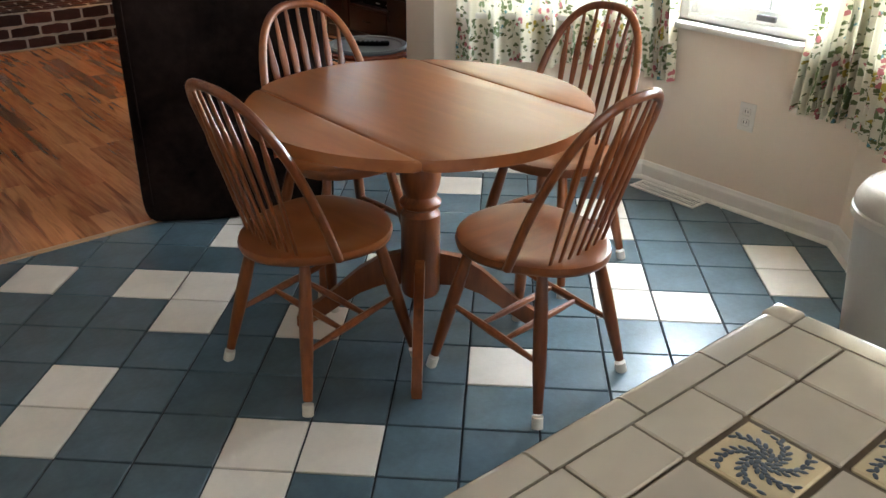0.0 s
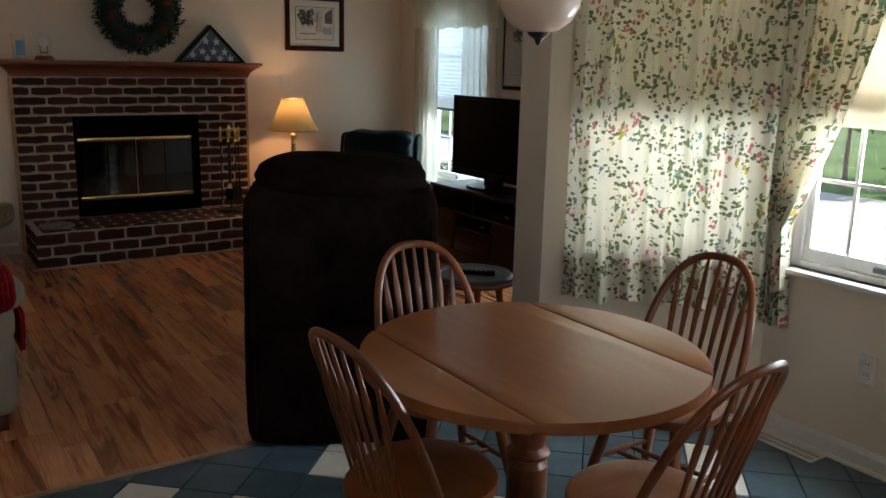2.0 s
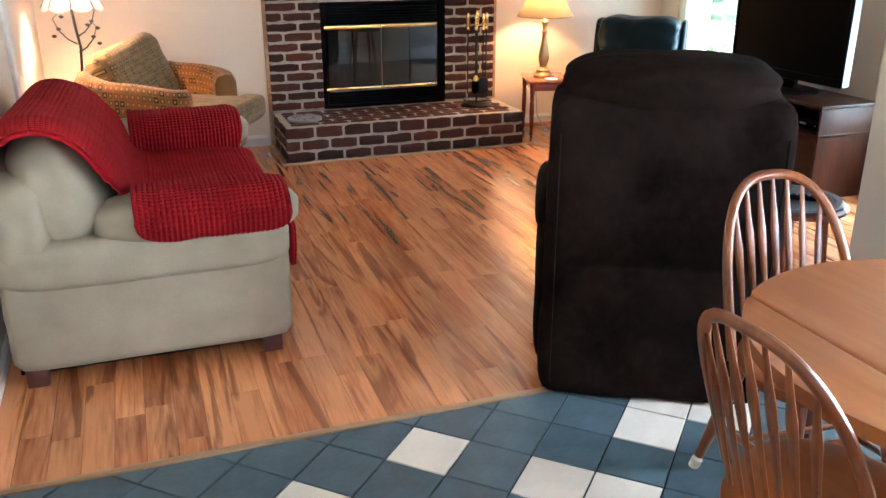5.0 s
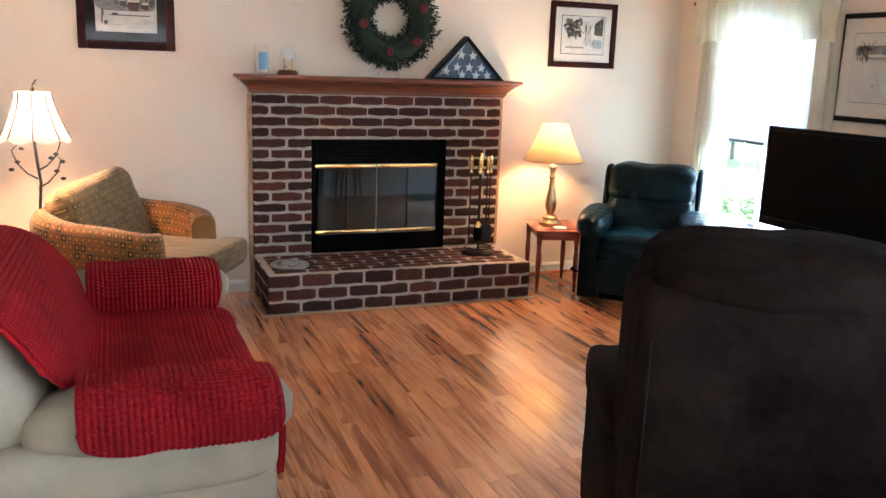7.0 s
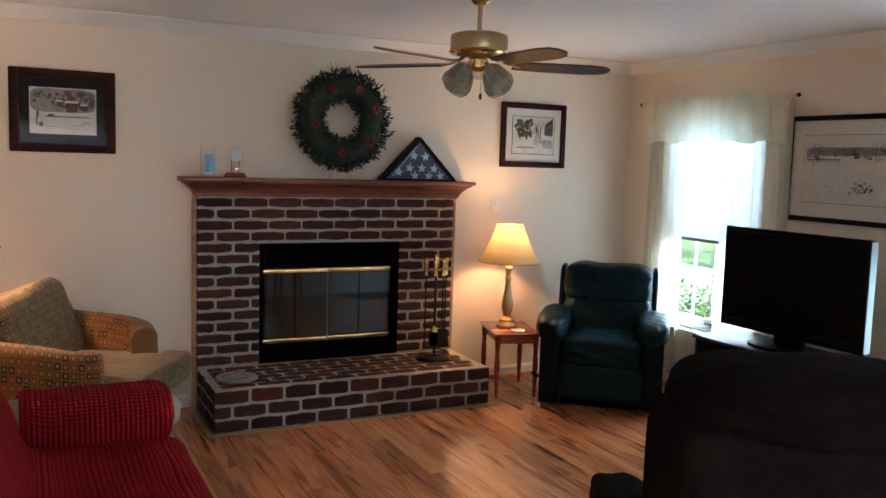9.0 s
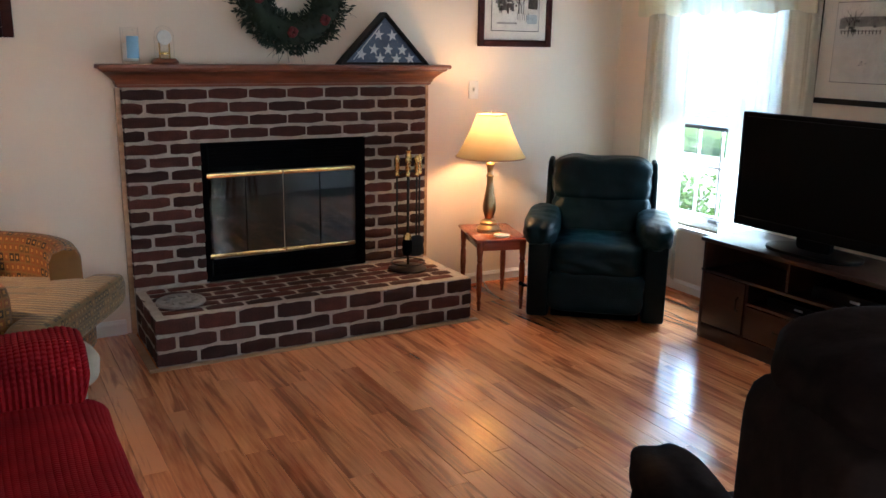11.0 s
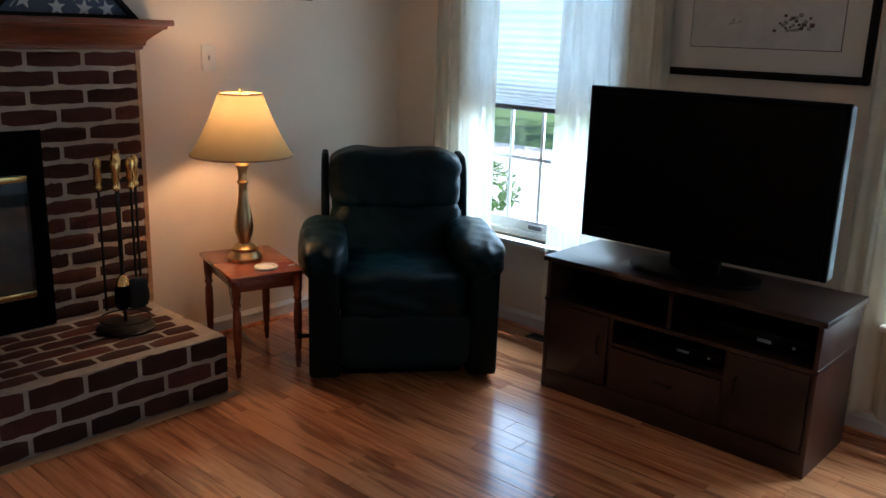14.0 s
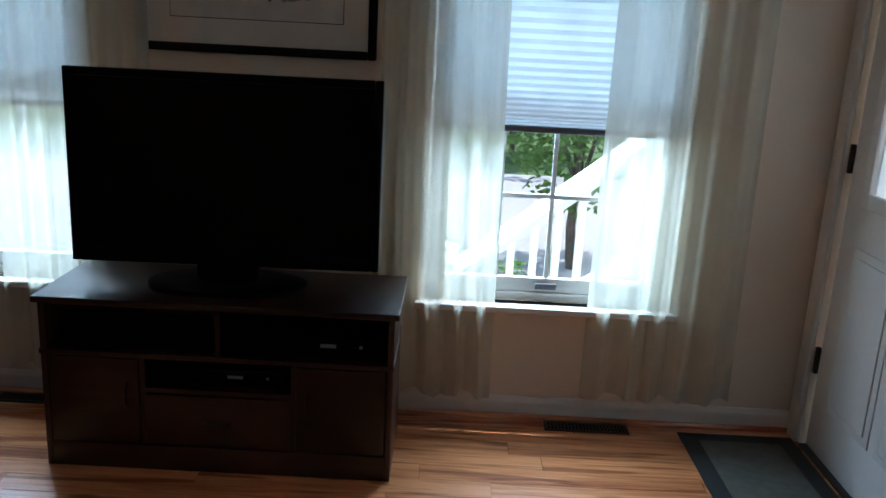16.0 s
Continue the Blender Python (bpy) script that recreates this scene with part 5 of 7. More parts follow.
def register(m, w, d, body, label):
    root = thing("floor_register", m, label, "floor vent")
    bm = bmesh.new()
    for q in (((-w / 2, -d / 2, 0), (-w / 2 + 0.014, d / 2, 0.006)), ((w / 2 - 0.014, -d / 2, 0), (w / 2, d / 2, 0.006)), ((-w / 2 + 0.014, -d / 2, 0), (w / 2 - 0.014, -d / 2 + 0.014, 0.006)), ((-w / 2 + 0.014, d / 2 - 0.014, 0), (w / 2 - 0.014, d / 2, 0.006))):
        box(*q, 0.002, bm)
    part("rim", bm, body, root)
    part("duct", box((-w / 2 + 0.014, -d / 2 + 0.014, 0.0005), (w / 2 - 0.014, d / 2 - 0.014, 0.0015)), M["black"], root)
    n = int(w / 0.013)
    for k in range(1, n):
        x = -w / 2 + w * k / n
        part("slat", box((x - 0.0022, -d / 2 + 0.013, 0.0015), (x + 0.0022, d / 2 - 0.013, 0.005)), body, root)
    part("bar", box((-w / 2 + 0.013, -0.003, 0.002), (w / 2 - 0.013, 0.003, 0.0056)), body, root)


FZ = 0.0065
register(pose(4.12, 3.98, FZ, 0, 0, 90), 0.32, 0.075, M["vent"], "dark bronze floor register in the wood floor")
register(pose(4.12, 6.05, FZ, 0, 0, 90), 0.32, 0.075, M["vent"], "dark bronze floor register in the wood floor")
register(pose(3.04, 2.08, FZ, 0, 0, 90), 0.34, 0.10, M["whitevent"], "white metal floor register beside the bay wall")

# ---- dining table and chairs ----
TX, TY, TR = 1.50, 1.885, 0.492
table = thing("dining_table", pose(TX, TY, FZ), "round honey oak drop-leaf pedestal dining table", "table")


def disc_cut(x0, x1, r, z0, z1):
    """The part of a round top between two chords."""
    pts = []
    n = 72
    for k in range(n):
        a = 2 * math.pi * k / n
        x, y = r * math.cos(a), r * math.sin(a)
        pts.append((x, y))
    def clip(poly, inside, cut):
        out = []
        for i, p in enumerate(poly):
            q = poly[i - 1]
            if inside(p) != inside(q):
                t = (cut - q[0]) / (p[0] - q[0])
                out.append((cut, q[1] + t * (p[1] - q[1])))
            if inside(p):
                out.append(p)
        return out
    pts = clip(pts, lambda p: p[0] >= x0, x0) if x0 > -r else pts
    pts = clip(pts, lambda p: p[0] <= x1, x1) if x1 < r else pts
    return pts


for nm, x0, x1 in (("drop_leaf", -1, -0.3008), ("tabletop", -0.2995, 0.2995), ("drop_leaf", 0.3008, 1)):
    bm = prism(disc_cut(x0, x1, TR, 0, 0), 0.714, 0.745)
    rim = [e for e in bm.edges if all(v.co.xy.length > TR - 0.003 for v in e.verts) and abs(e.verts[0].co.z - e.verts[1].co.z) < 1e-6]
    bmesh.ops.bevel(bm, geom=rim, offset=0.009, segments=3, affect="EDGES", profile=0.5)
    part(nm, bm, M["tabletop"], table)
part("apron", box((-0.28, -0.20, 0.66), (0.28, 0.20, 0.712), 0.006), M["oak"], table)
part("column", lathe([(0.056, 0.13), (0.060, 0.14), (0.060, 0.40), (0.052, 0.41), (0.048, 0.418), (0.062, 0.428), (0.064, 0.438), (0.052, 0.450), (0.048, 0.460), (0.058, 0.49), (0.063, 0.53), (0.058, 0.565), (0.047, 0.583), (0.059, 0.593), (0.060, 0.603), (0.048, 0.613), (0.059, 0.623), (0.060, 0.633), (0.048, 0.643), (0.057, 0.652), (0.057, 0.662)], n=28), M["oak"], table)
for a in (50, 140, 230, 320):
    lg = bmesh.new()
    path_ = [(0.060, 0.235, 0.075), (0.12, 0.225, 0.068), (0.19, 0.185, 0.058), (0.26, 0.125, 0.048), (0.32, 0.075, 0.044), (0.375, 0.040, 0.042), (0.395, 0.026, 0.026)]
    rings = []
    for x, z, h in path_:
        w = 0.014
        rings.append([lg.verts.new(v) for v in ((x, -w, z - h), (x, w, z - h), (x, w + 0.002, z), (x, w, z + h * 0.45), (x, -w, z + h * 0.45), (x, -w - 0.002, z))])
    for lo, hi in zip(rings, rings[1:]):
        for k in range(6):
            lg.faces.new((lo[k], lo[(k + 1) % 6], hi[(k + 1) % 6], hi[k]))
    lg.faces.new(rings[0][::-1])
    lg.faces.new(rings[-1])
    for v in lg.verts:
        v.co.z = max(v.co.z, 0.0)
    part("leg", lg, M["oak"], table, m=facing(a), sharp=50)


def windsor_chair(m):
    """A bow-back chair: local +x is the way it faces, origin under the seat's middle."""
    root = thing("dining_chair", m, "honey oak bow-back windsor chair with white leg caps", "chair", "chairs round the table")
    bm = bmesh.new()
    n = 40
    out = []
    for k in range(n):
        a = 2 * math.pi * k / n
        c, s = math.cos(a), math.sin(a)
        r = 0.205 * (1 + 0.045 * math.cos(2 * a) - 0.03 * math.cos(3 * a))
        out.append((r * c * 1.02, r * s * (1.03 + 0.05 * c)))
    levels = [(0.86, 0.405), (0.98, 0.412), (1.0, 0.424), (0.985, 0.436), (0.90, 0.440), (0.6, 0.428), (0.3, 0.424)]
    rings = [[bm.verts.new((x * s, y * s, z + (0.008 * max(0, x / 0.2) if z > 0.42 else 0))) for x, y in out] for s, z in levels]
    for lo, hi in zip(rings, rings[1:]):
        for k in range(n):
            bm.faces.new((lo[k], lo[(k + 1) % n], hi[(k + 1) % n], hi[k]))
    bm.faces.new(rings[0][::-1])
    bm.faces.new(rings[-1])
    part("seat", bm, M["seat"], root, sharp=60)
    TOPZ, LEAN_ = 0.890, 0.155

    def bow(t):
        """From one root of the bow (t=0) over the crown to the other (t=1)."""
        a = math.pi * t
        y = -0.198 * math.copysign(abs(math.cos(a)) ** 0.75, math.cos(a))
        z = 0.430 + (TOPZ - 0.430) * math.sin(a) ** 0.62
        base_x = -0.075 - 0.105 * (1 - (abs(y) / 0.2) ** 2) * 0.3
        return Vector((base_x - LEAN_ * (z - 0.43) / (TOPZ - 0.43) - 0.03 * math.sin(a), y * (1 - 0.04 * (z - 0.43)), z))
    part("back_bow", tube([bow(k / 36) for k in range(37)], 0.0145, None, 10, 0.85), M["oak"], root)
    for k in range(7):
        y = -0.125 + 0.25 * k / 6
        foot_ = Vector((-0.150 + 0.35 * y * y, y * 0.9, 0.432))
        yt = y * 1.08
        t = min((abs(bow(q / 200).y - yt), q / 200) for q in range(30, 171))[1]
        head_ = bow(t)
        pts = [foot_ + (head_ - foot_) * q for q in (0, 0.12, 0.35, 0.55, 0.68, 0.80, 1.0)]
        part("spindle", tube(pts, [0.0065, 0.0075, 0.009, 0.012, 0.0135, 0.009, 0.006], None, 8, 0.62), M["oak"], root)
    feet = {}
    for sx, sy in ((1, 1), (1, -1), (-1, 1), (-1, -1)):
        top_ = Vector((sx * 0.125, sy * 0.115, 0.412))
        bot = Vector((sx * 0.205, sy * 0.195, 0.0))
        pts = [top_ + (bot - top_) * q for q in (0, 0.1, 0.35, 0.6, 0.9)]
        leg = part("leg", tube(pts, [0.014, 0.0165, 0.020, 0.019, 0.0135], None, 10), M["oak"], root)
        part("leg_cap", tube([top_ + (bot - top_) * q for q in (0.925, 1.0)], 0.0165, None, 10), M["cup"], leg, "white rubber leg cap")
        feet[sx, sy] = [top_ + (bot - top_) * q for q in (0.48, 0.58)]
    for sy in (1, -1):
        a, b = feet[1, sy][0], feet[-1, sy][1]
        part("stretcher", tube([a + (b - a) * q for q in (0, 0.3, 0.5, 0.7, 1)], [0.007, 0.0105, 0.012, 0.0105, 0.007]), M["oak"], root)
    for q in (0.36, 0.62):
        a = feet[1, 1][0] + (feet[-1, 1][1] - feet[1, 1][0]) * q
        b = feet[1, -1][0] + (feet[-1, -1][1] - feet[1, -1][0]) * q
        part("cross_stretcher", tube([a + (b - a) * s for s in (0, 0.3, 0.5, 0.7, 1)], [0.007, 0.010, 0.0115, 0.010, 0.007]), M["oak"], root)
    return root


chair = windsor_chair(pose(1.155, 1.925, FZ, 0, 0, 6))
for x, y, a in ((1.595, 1.50, 95), (1.555, 2.40, 264), (2.155, 1.955, 190)):
    copy_thing(chair, pose(x, y, FZ, 0, 0, a))

# pendant over the table
pend = thing("pendant_lamp", pose(1.48, 1.90, 1.60), "alabaster glass bowl pendant with bronze finial", "pendant lamp")
part("bowl", lathe([(0.012, 0.028), (0.05, 0.034), (0.085, 0.058), (0.105, 0.095), (0.110, 0.135), (0.100, 0.175), (0.075, 0.205), (0.05, 0.215)], n=32), M["globe"], pend)
part("finial", lathe([(0.003, -0.003), (0.008, 0.004), (0.010, 0.012), (0.026, 0.022), (0.030, 0.030), (0.012, 0.034)], n=20), M["hinge"], pend)
part("stem", tube([(0, 0, 0.21), (0, 0, CEIL - 1.60 - 0.02)], 0.006), M["oldbrass"], pend)
part("canopy", lathe([(0.01, CEIL - 1.64), (0.05, CEIL - 1.625), (0.06, CEIL - 1.602)], n=24), M["oldbrass"], pend)

# ---- kitchen counter ----
CX, CY, CZ, CT, EL = 1.040, 0.518, 0.873, 0.107, 0.148
base = thing("kitchen_peninsula", pose(0, 0, 0), "white painted base cabinet of the kitchen peninsula", "cabinet")
part("body", box((0.36, -1.6, 0.10), (CX - 0.03, CY - 0.03, CZ - 0.04), 0.004), M["door"], base)
part("toe_kick", box((0.40, -1.55, 0.0065), (CX - 0.09, CY - 0.09, 0.10)), M["black"], base)
part("side_panel", box((0.44, CY - 0.031, 0.18), (CX - 0.11, CY - 0.022, CZ - 0.12), 0.004), M["door"], base)
ctop = thing("tiled_worktop", pose(0, 0, 0), "cream glazed tile worktop with painted accent tiles", "worktop")
part("grout_bed", box((0.335, -1.62, CZ - 0.040), (CX - 0.008, CY - 0.008, CZ - 0.004)), M["countergrout"], ctop)


def glazed(l, w, name="tile", mm=None):
    bm = box((-l / 2, -w / 2, -0.010), (l / 2, w / 2, 0.0), 0.0022, None, 1)
    return finish(bm, name, mm or M["counter"], 20)


g1 = glazed(CT - 0.0032, CT - 0.0032)
EW, CUT = 0.047, 0.071
nose = bmesh.new()
sec = [(-EW / 2, -0.012), (-EW / 2, 0.0)] + [(EW / 2 - 0.016 + 0.016 * math.sin(q * math.pi / 8), -0.016 + 0.0165 * math.cos(q * math.pi / 8)) for q in range(5)] + [(EW / 2, -0.045), (EW / 2 - 0.008, -0.045), (EW / 2 - 0.008, -0.012)]
sweep(sec, -(EL - 0.004) / 2, (EL - 0.004) / 2, 1, nose)
nose_me = finish(nose, "edge_tile", M["counter"], 40)
y_in, x_in = CY - EW, CX - EW
for j in range(14):
    o = new("edge_tile", nose_me)
    o.parent, o.matrix_basis = ctop, pose(CX - EW / 2, y_in - EL * (j + 0.5), CZ)
for i in range(4):
    o = new("edge_tile", nose_me)
    o.parent, o.matrix_basis = ctop, pose(x_in - EL * (i + 0.5), CY - EW / 2, CZ, 0, 0, 90)
part("corner_tile", box((x_in + 0.003, y_in + 0.003, CZ - 0.045), (CX, CY, CZ), 0.008, None, 3), M["counter"], ctop)
deco_at = {(2, 1), (1, 2), (3, 6), (1, 7), (4, 10)}
deco_me = glazed(CT - 0.012, CT - 0.012, "accent_tile", M["deco"])
pet = bmesh.new()
cushion((-0.0052, -0.0027, 0.0), (0.0052, 0.0027, 0.0008), 2.0, 4, pet)
petal_me = finish(pet, "petal", M["ink"])
cut_me = glazed(CT - 0.0032, CUT - 0.0032)
for i in range(7):
    for j in range(17):
        x = x_in - CT * (i + 0.5)
        y = y_in - CUT / 2 if j == 0 else y_in - CUT - CT * (j - 0.5)
        if x - CT / 2 < 0.33:
            continue
        if j == 0:
            o = new("tile", cut_me)
            o.parent, o.matrix_basis = ctop, pose(x, y, CZ)
            continue
        if (i, j) in deco_at:
            o = new("accent_tile", deco_me)
            o.parent, o.matrix_basis = ctop, pose(x, y, CZ + 0.0005)
            tagged(o, "accent tile painted with dark blue leaf swirls")
            for arm in range(6):
                for q in range(8):
                    r = 0.007 + 0.0060 * q
                    a = arm * math.pi / 3 + 0.21 * q
                    for sd in (-1, 1):
                        rr, aa = r, a + sd * (0.0042 / (r + 0.002))
                        px, py = rr * math.cos(aa), rr * math.sin(aa)
                        if max(abs(px), abs(py)) < CT / 2 - 0.010:
                            p_ = new("petal", petal_me)
                            p_.parent, p_.matrix_basis = o, pose(px, py, 0.0002, 0, 0, math.degrees(a) + 35 + sd * 38)
        else:
            o = new("tile", g1)
            o.parent, o.matrix_basis = ctop, pose(x, y, CZ + (0.0 if (i + j) % 3 else 0.0006))

# bin by the bay
bn = thing("trash_bin", pose(2.585, 0.875, FZ), "tall taupe plastic trash bin with domed lid", "trash bin")
part("body", lathe([(0.15, 0.0), (0.155, 0.01), (0.19, 0.410), (0.197, 0.425), (0.197, 0.450), (0.19, 0.455)], n=36), M["bin"], bn)
part("lid", lathe([(0.198, 0.448), (0.202, 0.456), (0.200, 0.480), (0.180, 0.515), (0.165, 0.525), (0.155, 0.522), (0.120, 0.550), (0.06, 0.565), (0.01, 0.568)], n=36), M["bin"], bn)
part("rim", lathe([(0.199, 0.418), (0.206, 0.424), (0.206, 0.446), (0.199, 0.450)], n=36), M["bin"], bn)
part("lid_flap", lathe([(0.15, 0.525), (0.115, 0.554), (0.055, 0.570), (0.01, 0.573)], n=36), M["bin"], bn)

# ---- brown recliner, seen from behind ----
rec = thing("recliner", pose(1.484, 3.061, FZ) @ facing(63), "dark brown microfibre recliner with a padded head roll", "recliner")
# local +x is the way it faces; the back's lower edge lies at x = 0
W_ = 0.372


def nap(p, k, amount):
    """Soft sags and creases of a loose cover."""
    return amount * (noise.noise(p * k) + 0.5 * noise.noise(p * k * 2.3))


bm = cushion((-0.07, -W_, 0.0), (0.30, W_, 1.065), 16, 40, None, 0.010, None, 3)
for v in bm.verts:
    z = v.co.z
    front = max(0.0, (v.co.x - 0.10) / 0.2)
    v.co.x += -0.035 * z + 0.012 * math.sin(6 * z) + nap(v.co, 4.0, 0.007) + (0.010 if abs(z - 0.50) < 0.03 else 0.0) - front * max(0.0, 0.5 - z) * 0.3
    v.co.y *= 1.0 + 0.014 * math.sin(3.2 * z + 0.2) + (0.022 if z < 0.30 else 0.0) + nap(v.co, 3.0, 0.010)
    if z < 0.04:
        v.co.x -= 0.012 * (0.5 + noise.noise(v.co * 9))
part("back_panel", bm, M["suede"], rec, sharp=70)
bm = cushion((-0.122, -W_ + 0.036, 1.005), (0.36, W_ - 0.036, 1.168), 3.4, 26, None, 0.04, None, 8)
for v in bm.verts:
    e = abs(v.co.y) / (W_ - 0.036)
    v.co.z -= 0.030 * max(0.0, e - 0.55) ** 1.5 + nap(v.co, 7.0, 0.006)
    v.co.x += 0.012 * math.sin(26 * v.co.z) * max(0.0, e - 0.7)
part("head_roll", bm, M["suede"], rec, sharp=80)
for s in (-1, 1):
    part("seam", tube([(-0.078 - 0.035 * z + 0.012 * math.sin(6 * z), s * (W_ - 0.03), z) for z in (0.06, 0.3, 0.55, 0.8, 0.95)], 0.004, None, 6), M["suede"], rec)
    bm = cushion((0.04, s * (W_ - 0.05) - 0.085, 0.03), (0.82, s * (W_ - 0.05) + 0.085, 0.60), 6, 14, None, 0.03, None, 5 + s)
    part("arm", bm, M["suede"], rec, sharp=80)
    bm = cushion((0.10, s * (W_ - 0.05) - 0.105, 0.52), (0.86, s * (W_ - 0.05) + 0.098, 0.645), 3.5, 16, None, 0.04, None, 6 + s)
    part("arm_pad", bm, M["suede"], rec, sharp=80)
part("seat_cushion", cushion((0.24, -0.25, 0.25), (0.84, 0.25, 0.50), 5, 12, None, 0.03), M["suede"], rec, sharp=80)
part("footrest", cushion((0.81, -0.27, 0.08), (0.91, 0.27, 0.46), 5, 10, None, 0.03), M["suede"], rec, sharp=80)

# ---- green leather recliner ----
gr = thing("recliner", pose(3.25, 6.225, FZ) @ facing(-130), "dark green leather recliner with puffed back and arms", "recliner")
# local +x is the way it faces, x = 0 at the front's foot


def pucker(bm, depth, rows):
    """Gathered leather: short creases that run in from a cushion's seams."""
    for v in bm.verts:
        p = v.co
        c = sum(math.exp(-((p.z - z) / 0.045) ** 2) for z in rows)
        p.x += depth * c * math.sin(46 * p.y + 3.0 * noise.noise(p * 6)) * 0.55 + nap(p, 8.0, depth * 0.8)
    return bm


for s in (-1, 1):
    part("arm_side", box((-0.72, s * 0.335 - 0.065, 0.025), (0.01, s * 0.335 + 0.065, 0.50), 0.02, None, 3), M["leather_dark"], gr)
    bm = cushion((-0.66, s * 0.335 - 0.112, 0.445), (0.045, s * 0.335 + 0.100, 0.612), 3.4, 24, None, 0.05, None, 4 + s)
    for v in bm.verts:
        v.co.z += nap(v.co, 10.0, 0.006) - 0.03 * max(0.0, v.co.x + 0.10)
        v.co.x += 0.006 * math.sin(60 * v.co.y) * (v.co.x > -0.02)
    part("arm_pad", bm, M["leather"], gr, sharp=80)
    wing = cushion((-0.84, s * 0.332 - 0.020, 0.40), (-0.58, s * 0.332 + 0.020, 0.872), 6, 12, None, 0.0)
    for v in wing.verts:
        v.co.x -= 0.22 * (v.co.z - 0.4)
    part("wing", wing, M["leather_dark"], gr, sharp=80)
bm = cushion((-0.60, -0.275, 0.27), (0.045, 0.275, 0.475), 6.0, 28, None, 0.04, None, 2)
for v in bm.verts:
    v.co.z += nap(v.co, 9.0, 0.007) + 0.012 * math.exp(-(v.co.x / 0.1) ** 2) - 0.010 * math.exp(-((v.co.x + 0.3) / 0.15) ** 2)
part("seat_cushion", bm, M["leather"], gr, sharp=80)
part("footrest", pucker(cushion((-0.08, -0.278, 0.07), (0.030, 0.278, 0.315), 7, 24, None, 0.03, None, 7), 0.005, (0.30,)), M["leather"], gr, sharp=80)
part("base", box((-0.70, -0.26, 0.0), (-0.10, 0.26, 0.12), 0.01), M["black"], gr)
for nm, z0, z1, sd, x0 in (("lower_back_cushion", 0.42, 0.685, 3, -0.70), ("upper_back_cushion", 0.635, 0.905, 5, -0.73)):
    bm = pucker(cushion((x0, -0.308, z0), (-0.45, 0.310, z1), 5.2, 30, None, 0.05, None, sd), 0.008, (z0 + 0.05, z1 - 0.03))
    for v in bm.verts:
        v.co.x -= 0.24 * (v.co.z - 0.44)
        v.co.z += 0.006 * math.sin(17 * v.co.y + sd) * (v.co.z > z1 - 0.05)
    part(nm, bm, M["leather"], gr, sharp=80)
part("back_shell", box((-0.86, -0.30, 0.12), (-0.76, 0.30, 0.84), 0.03, None, 3), M["leather_dark"], gr, m=pose(0, 0, 0, 0, -4, 0))
part("lever", tube([(-0.13, -0.39, 0.17), (-0.10, -0.425, 0.18), (0.02, -0.435, 0.225)], [0.008, 0.009, 0.014]), M["black"], gr, "black recliner lever")

# ---- cream loveseat with red throws ----
SX0, SX1, SY0, SY1 = -0.635, 0.395, 3.775, 5.46
sofa = thing("loveseat", pose(0, 0, 0), "cream microfibre loveseat against the wall under red throws", "sofa")
AW = 0.27
for nm, y0, y1 in (("arm", SY0, SY0 + AW), ("arm", SY1 - AW, SY1)):
    bm = cushion((SX0 + 0.02, y0 + 0.02, 0.075), (SX1 - 0.02, y1 - 0.02, 0.46), 14, 14, None, 0.01, None, 3)
    arm = part(nm, bm, M["cream"], sofa, sharp=80)
    part("arm_band", cushion((SX0 - 0.005, y0 - 0.005, 0.375), (SX1 - 0.005, y1 + 0.005, 0.55), 5, 14, None, 0.02, None, 4), M["cream"], arm, sharp=80)
    part("arm_roll", cushion((-0.295, y0 - 0.012, 0.495), (SX1 + 0.04, y1 + 0.012, 0.665), 3.2, 20, None, 0.02, None, 5), M["cream"], arm, sharp=80)
# the shade below the sofa, put in as a black slab
part("underside", box((SX0 + 0.03, SY0 + 0.09, 0.045), (SX1 - 0.10, SY1 - 0.09, 0.090), 0.004), M["black"], sofa, "black slab for the shade under the frame")
part("base", cushion((SX0 + 0.03, SY0 + AW, 0.08), (SX1 - 0.05, SY1 - AW, 0.31), 14, 10, None, 0.01), M["cream"], sofa, sharp=80)
part("back_frame", cushion((SX0, SY0 + 0.01, 0.40), (SX0 + 0.22, SY1 - 0.01, 0.80), 6, 14, None, 0.02), M["cream"], sofa, sharp=80)
for k in range(2):
    y0 = SY0 + 0.035 + k * (SY1 - SY0 - 0.07) / 2
    y1 = y0 + (SY1 - SY0 - 0.07) / 2
    bm = cushion((-0.145, y0 + 0.004, -0.228), (0.145, y1 - 0.004, 0.228), 3.0, 20, None, 0.03, None, 6 + k)
    bmesh.ops.transform(bm, matrix=pose(-0.388, 0, 0.680 - 0.036 * k, 0, -22, 0), verts=bm.verts)
    part("back_cushion", bm, M["cream"], sofa, sharp=80)
    s0, s1 = SY0 + AW + k * (SY1 - SY0 - 2 * AW) / 2, SY0 + AW + (k + 1) * (SY1 - SY0 - 2 * AW) / 2
    part("seat_cushion", cushion((-0.30, s0 + 0.003, 0.29), (SX1 + 0.015, s1 - 0.003, 0.475), 5, 12, None, 0.03, None, 9 + k), M["cream"], sofa, sharp=80)
for x in (SX0 + 0.05, SX1 - 0.14):
    for y in (SY0 + 0.05, SY1 - 0.10):
        part("foot", box((x, y, 0.0065), (x + 0.075, y + 0.06, 0.085), 0.006), M["foot"], sofa, "dark red wooden foot")


